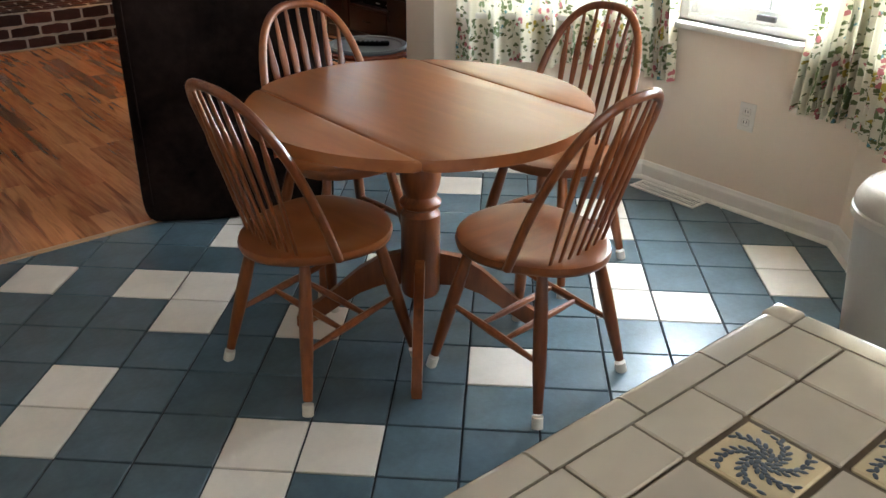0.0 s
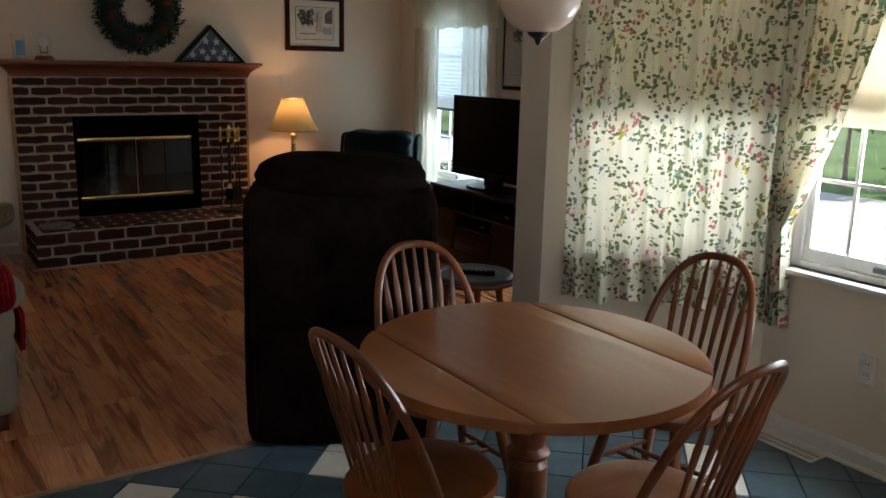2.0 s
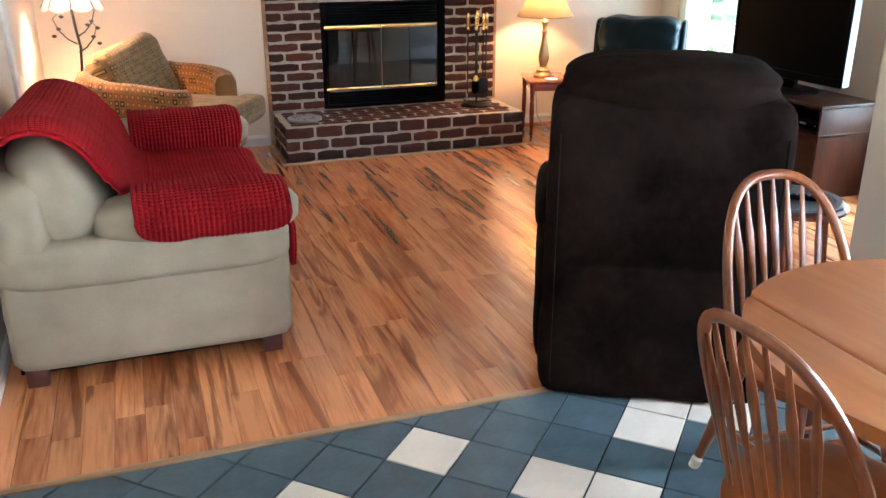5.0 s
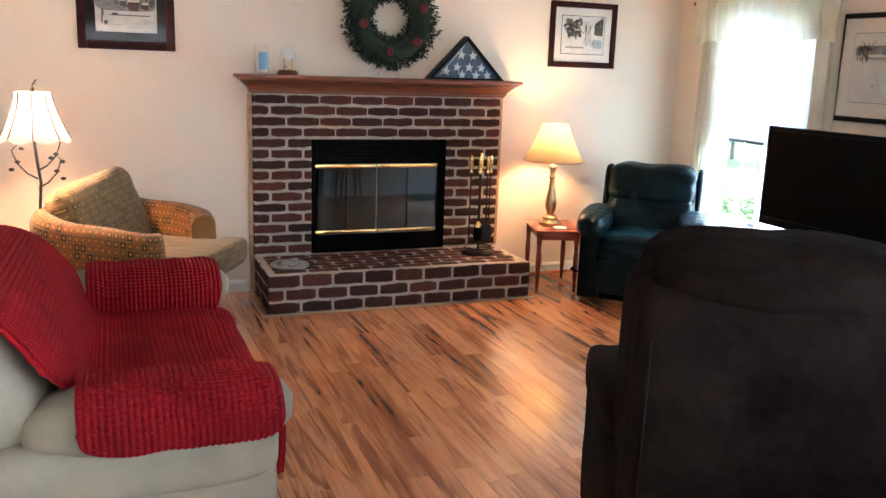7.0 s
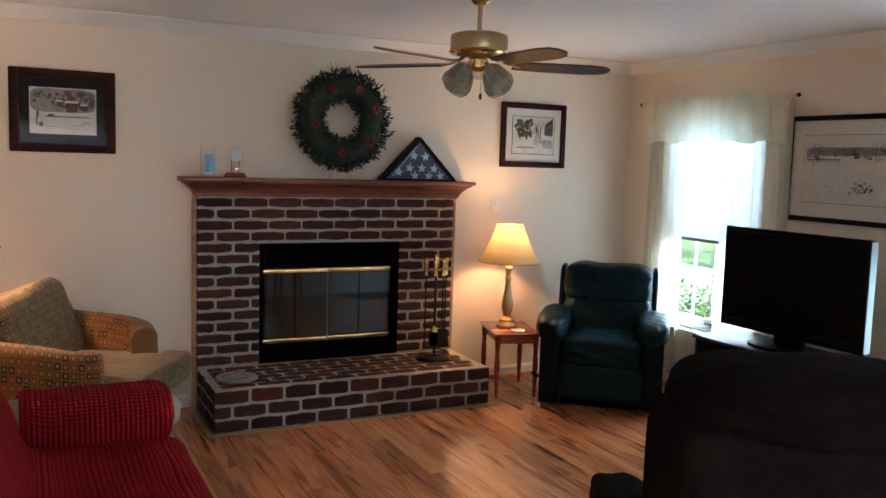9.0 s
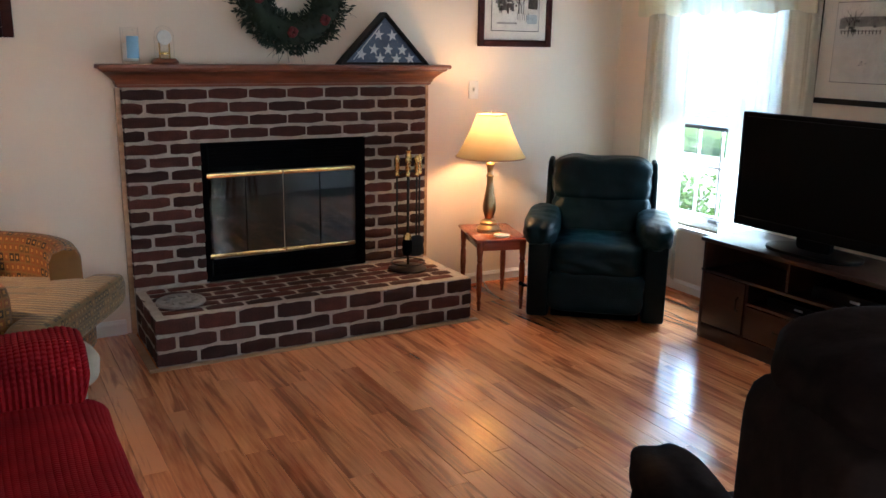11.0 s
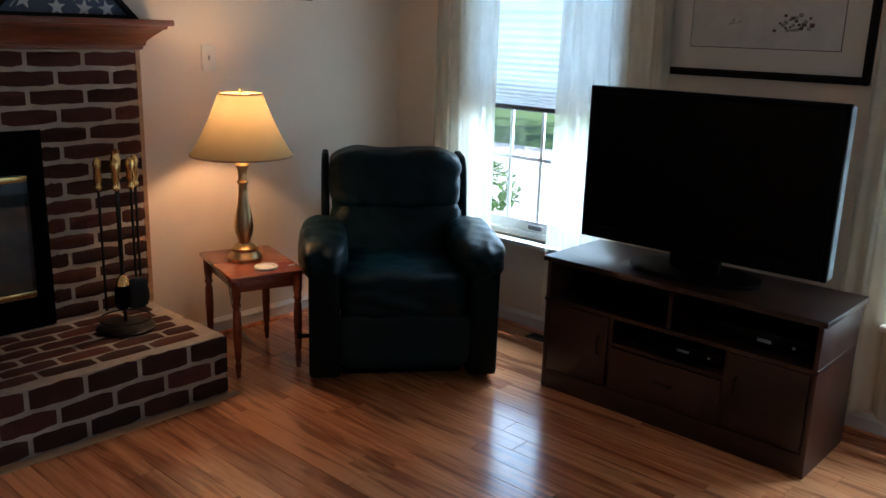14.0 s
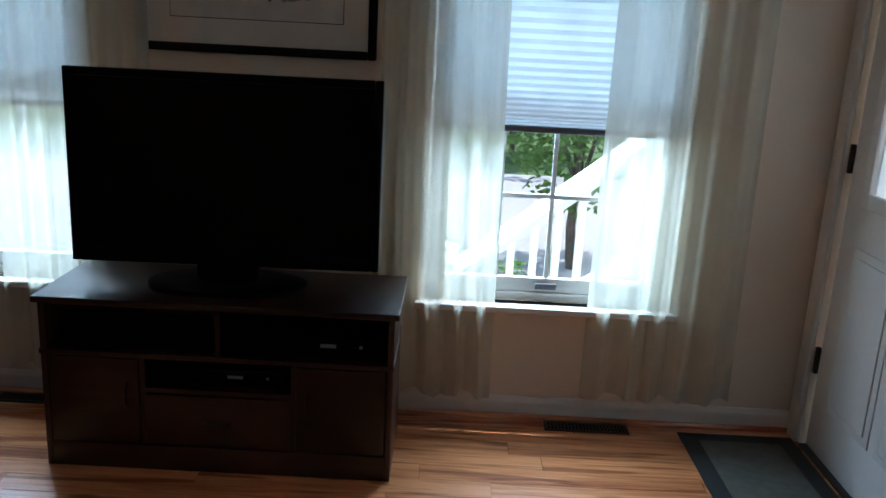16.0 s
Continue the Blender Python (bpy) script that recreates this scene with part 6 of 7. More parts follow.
def drape(name, path_, y0, y1, label, n=40, ripple=0.006, seed=0, round_=0.0):
    """A thick throw that follows a path in x and z across the width y0 to y1."""
    pts = [Vector(p) for p in path_]
    acc = [0.0]
    for a, b in zip(pts, pts[1:]):
        acc.append(acc[-1] + (b - a).length)
    total = acc[-1]

    def along(s):
        s *= total
        for k in range(len(pts) - 1):
            if s <= acc[k + 1] or k == len(pts) - 2:
                q = (s - acc[k]) / (acc[k + 1] - acc[k])
                p0, p1 = pts[max(k - 1, 0)], pts[k]
                p2, p3 = pts[k + 1], pts[min(k + 2, len(pts) - 1)]
                return 0.5 * ((2 * p1) + (p2 - p0) * q + (2 * p0 - 5 * p1 + 4 * p2 - p3) * q * q + (3 * p1 - p0 - 3 * p2 + p3) * q ** 3)

    def place(u, v):
        p = along(u)
        w = noise.noise((u * 7 + seed, v * 4, seed)) * ripple * 2 + 0.0028 * math.sin(total * u * 349)
        shrink = 1 - round_ * (1 - min(1.0, 10 * min(u, 1 - u)))
        tuck = max(0.0, min(1.0, (0.76 - p[1]) / 0.16)) * (1.0 if u > 0.1 else 0.0)
        ya, yb = y0 + tuck * (SY0 + AW - 0.01 - y0), y1 - tuck * (y1 - SY1 + AW - 0.01)
        y = (ya + yb) / 2 + (v - 0.5) * (yb - ya) * shrink + 0.012 * noise.noise((u * 5, seed, v))
        high = min(1.0, max(0.0, (p[1] - 0.55) / 0.25))
        hug = 0.13 * high * max(0.0, 1 - min(v, 1 - v) / 0.11) ** 2
        px, pz = p[0] + (-0.388 - p[0]) * hug, p[1] + (0.70 - p[1]) * hug
        return (px + w * 0.4, y, pz + w - 0.085 * v * high)
    bm = grid(n, 24, place, scale=(total, y1 - y0))
    ob = whole(name, bm, M["blanket"], label, "throw blanket", group="red throws on the loveseat", sharp=80)
    sm = ob.modifiers.new("thick", "SOLIDIFY")
    sm.thickness, sm.offset = 0.014, 1.0
    edge = [place(q / 60, 0.0) for q in range(61)] + [place(1.0, q / 24) for q in range(1, 25)] + [place(1 - q / 60, 1.0) for q in range(1, 61)]
    part("hem", tube(edge, 0.0075, None, 6), M["blanket"], ob, "stitched hem")
    return ob


drape("throw_blanket", [(-0.60, 0.80), (-0.585, 0.885), (-0.525, 0.945), (-0.43, 0.953), (-0.315, 0.905), (-0.225, 0.79), (-0.175, 0.66), (-0.145, 0.545), (-0.07, 0.505), (0.10, 0.505), (0.32, 0.500), (0.415, 0.465), (0.428, 0.38), (0.422, 0.28)], SY0 + 0.065, SY1 - 0.10, "red waffle plush throw over the back and seat", 520, 0.006, 2)


def arm_cover(y0, y1, x0, x1, seed, low_out, low_in):
    """A red throw laid over an arm roll."""
    yc, r = (y0 + y1) / 2, (y1 - y0) / 2 + 0.018
    pr = [(yc - r + 0.002, low_out), (yc - r - 0.006, 0.585), (yc - r * 0.86, 0.642), (yc - r * 0.5, 0.677), (yc, 0.684), (yc + r * 0.5, 0.677), (yc + r * 0.86, 0.642), (yc + r + 0.004, 0.585), (yc + r, low_in)]

    def place(u, v):
        e = max(0.0, 1 - min(u, 1 - u) * (x1 - x0) / 0.10)
        v = 0.5 + (v - 0.5) * (1 - 0.34 * (1 - math.sqrt(1 - e * e)))
        q = v * (len(pr) - 1)
        k = min(int(q), len(pr) - 2)
        t = q - k
        a, b, c, d = (Vector(pr[max(k - 1, 0)]), Vector(pr[k]), Vector(pr[k + 1]), Vector(pr[min(k + 2, len(pr) - 1)]))
        p = 0.5 * ((2 * b) + (c - a) * t + (2 * a - 5 * b + 4 * c - d) * t * t + (3 * b - a - 3 * c + d) * t ** 3)
        ends = max(0.0, 1 - 7 * (1 - u))
        w = 0.008 * noise.noise((u * 6 + seed, v * 5, seed)) + 0.0026 * math.sin((x1 - x0) * u * 349)
        pull = 1 - 0.05 * ends * ends
        return (x0 + (x1 - x0) * u, yc + (p[0] - yc) * pull, p[1] + w - 0.018 * ends * ends)
    bm = grid(210, 32, place, scale=(x1 - x0, 0.5))
    ob = whole("arm_throw", bm, M["blanket"], "red waffle plush cover laid over a sofa arm", "throw blanket", group="red throws on the loveseat", sharp=80)
    sm = ob.modifiers.new("thick", "SOLIDIFY")
    sm.thickness, sm.offset = 0.018, 0.0
    edge = [place(q / 60, 0.0) for q in range(61)] + [place(1.0, q / 24) for q in range(1, 25)] + [place(1 - q / 60, 1.0) for q in range(1, 61)]
    part("hem", tube(edge, 0.0075, None, 6), M["blanket"], ob, "stitched hem")


arm_cover(SY0, SY0 + AW, -0.15, 0.385, 3, 0.535, 0.47)
arm_cover(SY1 - AW, SY1, -0.15, 0.385, 5, 0.47, 0.53)

# ---- patterned barrel armchair ----
ac = thing("armchair", pose(0.05, 6.62, FZ) @ facing(-30) @ Matrix.Diagonal((1.08, 1.08, 1.06, 1)), "gold squares-patterned barrel armchair with loose cushions", "armchair")
# local +x is the way it faces


def barrel(r0, r1, z_of, base_z, a0, a1, n=40, depth=0.80):
    bm = bmesh.new()
    uv = bm.loops.layers.uv.verify()
    rows = []
    for k in range(n + 1):
        t = k / n
        a = a0 + (a1 - a0) * t
        c, s = math.cos(a), math.sin(a)
        ex = math.copysign(abs(c) ** 0.5, c)
        ey = math.copysign(abs(s) ** 0.5, s)
        z = z_of(t)
        ro, ri = r0, r1
        rows.append([(ro * ex * depth, ro * ey, base_z), (ro * 1.01 * ex * depth, ro * 1.01 * ey, base_z + 0.5 * (z - base_z)), (ro * ex * depth, ro * ey, z - 0.05), ((ro - 0.02) * ex * depth, (ro - 0.02) * ey, z - 0.012), ((ro + ri) / 2 * ex * depth, (ro + ri) / 2 * ey, z), ((ri + 0.02) * ex * depth, (ri + 0.02) * ey, z - 0.012), (ri * ex * depth, ri * ey, z - 0.05), (ri * ex * depth, ri * ey, base_z)])
    run = [0.0]
    for ra, rb in zip(rows, rows[1:]):
        run.append(run[-1] + (Vector(ra[1]) - Vector(rb[1])).length)
    vs = [[bm.verts.new(p) for p in r] for r in rows]
    m_ = len(rows[0])
    for i in range(n):
        for k in range(m_):
            f_ = bm.faces.new((vs[i][k], vs[i + 1][k], vs[i + 1][(k + 1) % m_], vs[i][(k + 1) % m_]))
            for lp, (ii, kk) in zip(f_.loops, ((i, k), (i + 1, k), (i + 1, k + 1), (i, k + 1))):
                lp[uv].uv = (run[ii], (0, 0.24, 0.45, 0.49, 0.54, 0.59, 0.64, 1.07, 1.2)[kk])
    bm.faces.new(vs[0][::-1])
    bm.faces.new(vs[-1])
    return bm


part("barrel_back", barrel(0.46, 0.33, lambda t: 0.60 + 0.10 * math.sin(math.pi * t) ** 1.5, 0.13, radians(25), radians(335)), M["armchair"], ac, sharp=80)
part("seat_base", box_uv(cushion((-0.30, -0.36, 0.13), (0.42, 0.36, 0.34), 6, 14)), M["armchair"], ac, sharp=80)
tc_ = cushion((-0.26, -0.34, 0.30), (0.50, 0.34, 0.475), 5.0, 14, None, 0.02)
part("seat_cushion", box_uv(cushion((0.345, -0.445, 0.31), (0.51, 0.445, 0.468), 5.0, 14, tc_, 0.02)), M["armcushion"], ac, "olive patterned seat cushion", sharp=80)
bm = box_uv(cushion((-0.09, -0.32, -0.215), (0.09, 0.33, 0.225), 8.0, 14, None, 0.05, None, 4))
part("back_cushion", bm, M["armcushion"], ac, "olive patterned back cushion", pose(-0.17, 0.02, 0.60, 6, -20, 0), 80)
for x, y in ((0.33, 0.28), (0.33, -0.28), (-0.26, 0.26), (-0.26, -0.26)):
    part("foot", lathe([(0.020, 0.0), (0.026, 0.05), (0.032, 0.15)], n=12, at=(x, y, 0)), M["black"], ac, "black tapered foot")

# ---- floor lamp with vine stem ----
fl = thing("floor_lamp", pose(*FLOOR_LAMP, FZ) @ Matrix.Diagonal((1, 1, 1.025, 1)), "iron vine floor lamp with a lit scalloped shade", "floor lamp")
part("base", lathe([(0.13, 0.0), (0.13, 0.012), (0.09, 0.022), (0.03, 0.032), (0.012, 0.05)], n=28), M["iron"], fl)
stem = [(0, 0, 0.04), (0.012, 0, 0.30), (-0.010, 0.004, 0.60), (0.014, -0.004, 0.85), (0.0, 0, 0.97), (-0.006, 0, 1.06), (0, 0, 1.34)]
part("stem", tube(stem, 0.008), M["iron"], fl)
for s, z in ((1, 0.88), (-1, 0.93), (1, 0.97)):
    part("vine", tube([(0, 0, z - 0.06), (s * 0.05, 0, z - 0.03), (s * 0.095, 0.01, z + 0.02), (s * 0.12, 0, z + 0.09), (s * 0.09, -0.01, z + 0.12)], [0.005, 0.0045, 0.004, 0.003, 0.002]), M["iron"], fl)
    for q in ((0.095, 0.03), (0.125, -0.01), (0.07, 0.10)):
        part("leaf", cushion((s * q[0] - 0.015, -0.003, z + q[1] - 0.010), (s * q[0] + 0.015, 0.003, z + q[1] + 0.010), 1.6, 4), M["iron"], fl)
sh = bmesh.new()
n = 48
rings = []
for t in (0, 0.15, 0.35, 0.6, 0.85, 1.0):
    r = 0.088 + 0.085 * t ** 1.5
    row = []
    for k in range(n):
        a = 2 * math.pi * k / n
        sc = abs(math.sin(4 * a))
        row.append(sh.verts.new((r * math.cos(a) * (1 + 0.03 * sc * t), r * math.sin(a) * (1 + 0.03 * sc * t), 1.32 - 0.235 * t - 0.022 * sc * t ** 4)))
    rings.append(row)
for lo, hi in zip(rings, rings[1:]):
    for k in range(n):
        sh.faces.new((lo[k], lo[(k + 1) % n], hi[(k + 1) % n], hi[k]))
part("shade", sh, M["shade2"], fl, "lit white scalloped shade", sharp=80)
for k in range(8):
    a = math.pi * (k + 0.0) / 4
    part("shade_piping", tube([((0.089 + 0.085 * t ** 1.5) * math.cos(a), (0.089 + 0.085 * t ** 1.5) * math.sin(a), 1.32 - 0.235 * t) for t in (0, 0.25, 0.5, 0.75, 1.0)], 0.0028, None, 5), M["hinge"], fl)
part("finial", tube([(0, 0, 1.32), (0.0, 0, 1.355), (0.012, 0, 1.37), (0.022, 0, 1.385)], [0.004, 0.004, 0.006, 0.002]), M["iron"], fl)

# ---- end table and table lamp ----
et = thing("end_table", pose(2.96, 6.90, FZ, 0, 0, -16.4), "small cherry end table with turned legs", "end table")
EH = 0.452
part("top", box((-0.165, -0.235, EH - 0.02), (0.165, 0.235, EH), 0.006), M["cherry"], et)
part("apron", box((-0.135, -0.205, EH - 0.075), (0.135, 0.205, EH - 0.02), 0.003), M["cherry"], et)
for sx in (-1, 1):
    for sy in (-1, 1):
        lx, ly = sx * 0.135, sy * 0.203
        part("leg", lathe([(0.008, 0.0), (0.011, 0.03), (0.014, 0.05), (0.010, 0.07), (0.014, 0.09), (0.019, 0.22), (0.017, 0.29), (0.012, 0.305), (0.019, 0.32), (0.014, 0.335), (0.019, 0.36), (0.021, EH - 0.021)], None, 14, (lx, ly, 0)), M["cherry"], et)
tl = thing("table_lamp", pose(LAMP_XY[0], LAMP_XY[1], FZ + EH), "antique brass table lamp with a lit pleated shade", "table lamp")
part("body", lathe([(0.0754, 0.0), (0.0773, 0.0143), (0.0699, 0.0238), (0.0644, 0.0286), (0.0552, 0.0405), (0.057, 0.0547), (0.0423, 0.0666), (0.0228, 0.0762), (0.0304, 0.0976), (0.0395, 0.1249), (0.0418, 0.1547), (0.0365, 0.1963), (0.0258, 0.2499), (0.0198, 0.2975), (0.0182, 0.3332), (0.0258, 0.3475), (0.0182, 0.3594), (0.0198, 0.3987), (0.0304, 0.4189), (0.0258, 0.4308), (0.0091, 0.4427), (0.0091, 0.476)], n=28), M["oldbrass"], tl)
sh = bmesh.new()
n = 96
rings = []
for r, z in ((0.092, 0.725), (0.125, 0.64), (0.165, 0.55), (0.207, 0.475), (0.217, 0.465)):
    rings.append([sh.verts.new((r * (1 + 0.008 * (k % 2)) * math.cos(2 * math.pi * k / n), r * (1 + 0.008 * (k % 2)) * math.sin(2 * math.pi * k / n), z)) for k in range(n)])
for lo, hi in zip(rings, rings[1:]):
    for k in range(n):
        sh.faces.new((lo[k], lo[(k + 1) % n], hi[(k + 1) % n], hi[k]))
part("shade", sh, M["shade"], tl, "lit cream pleated shade", sharp=80)
part("top_trim", tube([(0.093 * math.cos(2 * math.pi * k / 32), 0.093 * math.sin(2 * math.pi * k / 32), 0.725) for k in range(33)], 0.004, None, 6), M["strip"], tl)
part("bottom_trim", tube([(0.217 * math.cos(2 * math.pi * k / 48), 0.217 * math.sin(2 * math.pi * k / 48), 0.466) for k in range(49)], 0.004, None, 6), M["strip"], tl)
part("harp", tube([(0.0, 0, 0.47), (0.04, 0, 0.52), (0.035, 0, 0.66), (0, 0, 0.715), (0, 0, 0.745)], [0.003, 0.003, 0.003, 0.004, 0.006]), M["oldbrass"], tl)
whole("coaster", lathe([(0.048, 0.0), (0.052, 0.004), (0.050, 0.011), (0.040, 0.012), (0.036, 0.008)], n=24), M["wax"], "round pale stone coaster on the end table", "coaster", pose(2.935, 6.755, FZ + EH))
whole("lamp_cord", tube([(3.00, 7.13, 0.44), (3.00, 7.15, 0.30), (2.97, 7.05, 0.12), (3.02, 7.0, 0.03), (3.06, 7.10, 0.012), (3.10, 7.20, 0.012)], 0.003, None, 6), M["cord"], "thin lamp cord hanging behind the end table", "cord")

# ---- fireplace tools ----
ft = thing("fireplace_tools", pose(2.40, 6.97, HZ), "black iron fireplace tool set with brass handles", "fireplace tools")
part("base", lathe([(0.112, 0.0), (0.115, 0.008), (0.10, 0.018), (0.04, 0.022), (0.012, 0.03)], n=28), M["iron"], ft)
part("base_ring", tube([(0.10 * math.cos(2 * math.pi * k / 28), 0.10 * math.sin(2 * math.pi * k / 28), 0.045) for k in range(29)], 0.004), M["iron"], ft)
part("centre_post", tube([(0, 0, 0.02), (0, 0, 0.60)], 0.008), M["iron"], ft)
part("holder", tube([(-0.075, 0, 0.575), (-0.04, 0, 0.60), (0.04, 0, 0.60), (0.075, 0, 0.575)], 0.006), M["iron"], ft)
part("post_knob", lathe([(0.010, 0.60), (0.017, 0.612), (0.011, 0.63), (0.016, 0.65), (0.020, 0.69), (0.014, 0.705), (0.018, 0.72), (0.004, 0.728)], n=16), M["brass"], ft, "brass knob")
for x, y, nm in ((-0.075, 0.0, "poker"), (-0.03, -0.05, "brush"), (0.03, -0.05, "shovel"), (0.075, 0.0, "tongs")):
    tool = part(nm, tube([(x, y, 0.09), (x, y, 0.58)], 0.0055), M["iron"], ft)
    part("handle", lathe([(0.009, 0.575), (0.015, 0.585), (0.010, 0.60), (0.016, 0.62), (0.012, 0.655), (0.017, 0.675), (0.012, 0.69), (0.004, 0.70)], n=14, at=(x, y, 0)), M["brass"], tool, "turned brass handle")
    if nm == "shovel":
        part("blade", cushion((x - 0.045, y - 0.012, 0.09), (x + 0.045, y + 0.002, 0.22), 4, 6), M["iron"], tool)
    if nm == "brush":
        part("bristles", cushion((x - 0.03, y - 0.02, 0.10), (x + 0.03, y + 0.02, 0.20), 4, 6, None, 0.1), M["black"], tool)
        part("ferrule", lathe([(0.028, 0.20), (0.022, 0.225), (0.008, 0.24)], n=14, at=(x, y, 0)), M["brass"], tool, "brass ferrule")
plaque = thing("stone_plaque", pose(1.02, 6.86, HZ + 0.003, 0, 0, 10), "round grey carved stone plaque on the hearth", "plaque")
part("disc", lathe([(0.12, 0.0), (0.128, 0.008), (0.122, 0.018), (0.105, 0.020), (0.10, 0.016)], n=32), M["stone"], plaque)
for k in range(10):
    a = 2 * math.pi * k / 10
    part("carved_leaf", cushion((-0.022, -0.008, 0.014), (0.022, 0.008, 0.024), 2, 4), M["stone"], plaque, "", pose(0.07 * math.cos(a), 0.07 * math.sin(a), 0, 0, 0, math.degrees(a) + 40))

# ---- television and its stand ----
TVX, TVY0, TVY1 = 3.655, 4.69, 5.80
stand = thing("tv_stand", pose(0, 0, FZ), "dark walnut television stand with shelves and doors", "tv stand")
SD, SHH = 0.40, 0.578
part("top", box((TVX - 0.015, TVY0 - 0.015, SHH - 0.022), (TVX + SD + 0.01, TVY1 + 0.015, SHH), 0.004), M["walnut"], stand)
for nm, y0, y1 in (("side_panel", TVY0, TVY0 + 0.018), ("side_panel", TVY1 - 0.018, TVY1)):
    part(nm, box((TVX, y0, 0.0), (TVX + SD, y1, SHH - 0.022), 0.001), M["walnut_side"], stand)
part("back_panel", box((TVX + SD - 0.02, TVY0 + 0.018, 0.06), (TVX + SD - 0.014, TVY1 - 0.018, SHH - 0.022)), M["walnut"], stand)
part("plinth", box((TVX + 0.001, TVY0 + 0.018, 0.0), (TVX + 0.018, TVY1 - 0.018, 0.085), 0.001), M["walnut"], stand)
part("bottom_shelf", box((TVX + 0.018, TVY0 + 0.018, 0.066), (TVX + SD - 0.02, TVY1 - 0.018, 0.084)), M["walnut"], stand)
part("shelf", box((TVX - 0.004, TVY0 - 0.004, 0.385), (TVX + SD - 0.02, TVY1 + 0.004, 0.402), 0.002), M["walnut"], stand)
part("divider", box((TVX + 0.01, (TVY0 + TVY1) / 2 - 0.008, 0.402), (TVX + SD - 0.02, (TVY0 + TVY1) / 2 + 0.008, SHH - 0.022)), M["walnut"], stand)
for y in (TVY0 + 0.315, TVY1 - 0.315):
    part("divider", box((TVX + 0.008, y - 0.008, 0.084), (TVX + SD - 0.02, y + 0.008, 0.385)), M["walnut"], stand)
part("mid_shelf", box((TVX + 0.008, TVY0 + 0.323, 0.268), (TVX + SD - 0.02, TVY1 - 0.323, 0.282)), M["walnut"], stand)
for y0, y1, hy in ((TVY0 + 0.022, TVY0 + 0.305, TVY0 + 0.27), (TVY1 - 0.305, TVY1 - 0.022, TVY1 - 0.27)):
    dr = part("door", box((TVX - 0.001, y0, 0.09), (TVX + 0.015, y1, 0.380), 0.003), M["walnut"], stand)
    part("handle", tube([(TVX - 0.004, hy, 0.22), (TVX - 0.022, hy, 0.235), (TVX - 0.022, hy, 0.285), (TVX - 0.004, hy, 0.30)], 0.005), M["hinge"], dr, "dark metal handle")
dw = part("drawer", box((TVX - 0.001, TVY0 + 0.325, 0.09), (TVX + 0.015, TVY1 - 0.325, 0.264), 0.003), M["walnut"], stand)
ymid = (TVY0 + TVY1) / 2
part("handle", tube([(TVX - 0.004, ymid - 0.04, 0.18), (TVX - 0.022, ymid - 0.03, 0.18), (TVX - 0.022, ymid + 0.03, 0.18), (TVX - 0.004, ymid + 0.04, 0.18)], 0.005), M["hinge"], dw, "dark metal handle")
for nm, lab, y0, y1, z0, h in (("cable_box", "black cable box on the stand's upper shelf", TVY0 + 0.06, TVY0 + 0.45, FZ + 0.402, 0.06), ("disc_player", "black disc player in the stand's middle bay", TVY0 + 0.36, TVY1 - 0.40, FZ + 0.282, 0.05)):
    bxr = thing(nm, pose(0, 0, z0), lab, "electronics")
    part("case", box((TVX + 0.07, y0, 0.0), (TVX + 0.30, y1, h), 0.004), M["tvbody"], bxr)
    part("display", box((TVX + 0.0675, y0 + 0.13, h * 0.4), (TVX + 0.0705, y0 + 0.18, h * 0.6)), M["led"], bxr, "small pale display")
    part("button", box((TVX + 0.0675, y0 + 0.045, h * 0.42), (TVX + 0.0705, y0 + 0.055, h * 0.58)), M["led"], bxr)

tv = thing("television", pose(3.83, 5.255, FZ + SHH) @ facing(2.0), "black flat television switched off", "television")
TW, TZ0, TZ1 = 0.985, 0.075, 0.690
part("back_case", box((0.004, -TW / 2 + 0.004, TZ0 + 0.004), (0.05, TW / 2 - 0.004, TZ1 - 0.004), 0.01), M["tvbody"], tv)
fr = bmesh.new()
bz = 0.026
for q in (((-0.012, -TW / 2, TZ0), (0.020, -TW / 2 + bz, TZ1)), ((-0.012, TW / 2 - bz, TZ0), (0.020, TW / 2, TZ1)), ((-0.012, -TW / 2 + bz, TZ1 - bz), (0.020, TW / 2 - bz, TZ1)), ((-0.012, -TW / 2 + bz, TZ0), (0.020, TW / 2 - bz, TZ0 + 0.05))):
    box(*q, 0.004, fr)
part("bezel", fr, M["tvbody"], tv)
part("screen", box((-0.006, -TW / 2 + bz, TZ0 + 0.05), (0.003, TW / 2 - bz, TZ1 - bz)), M["screen"], tv, "dark blank screen")
part("side_band", box((-0.004, -TW / 2 - 0.003, TZ0 + 0.01), (0.045, -TW / 2 - 0.0005, TZ1 - 0.01)), M["tvedge"], tv, "silver side edge")
part("neck", cushion((0.0, -0.10, 0.01), (0.05, 0.10, 0.12), 6, 6), M["tvbody"], tv)
part("foot", prism([(0.13 * math.cos(a) * 1.05 + 0.02, 0.26 * math.copysign(abs(math.sin(a)) ** 0.6, math.sin(a))) for a in [2 * math.pi * k / 32 for k in range(32)]], 0.0, 0.016, None, 0.005), M["tvbody"], tv)

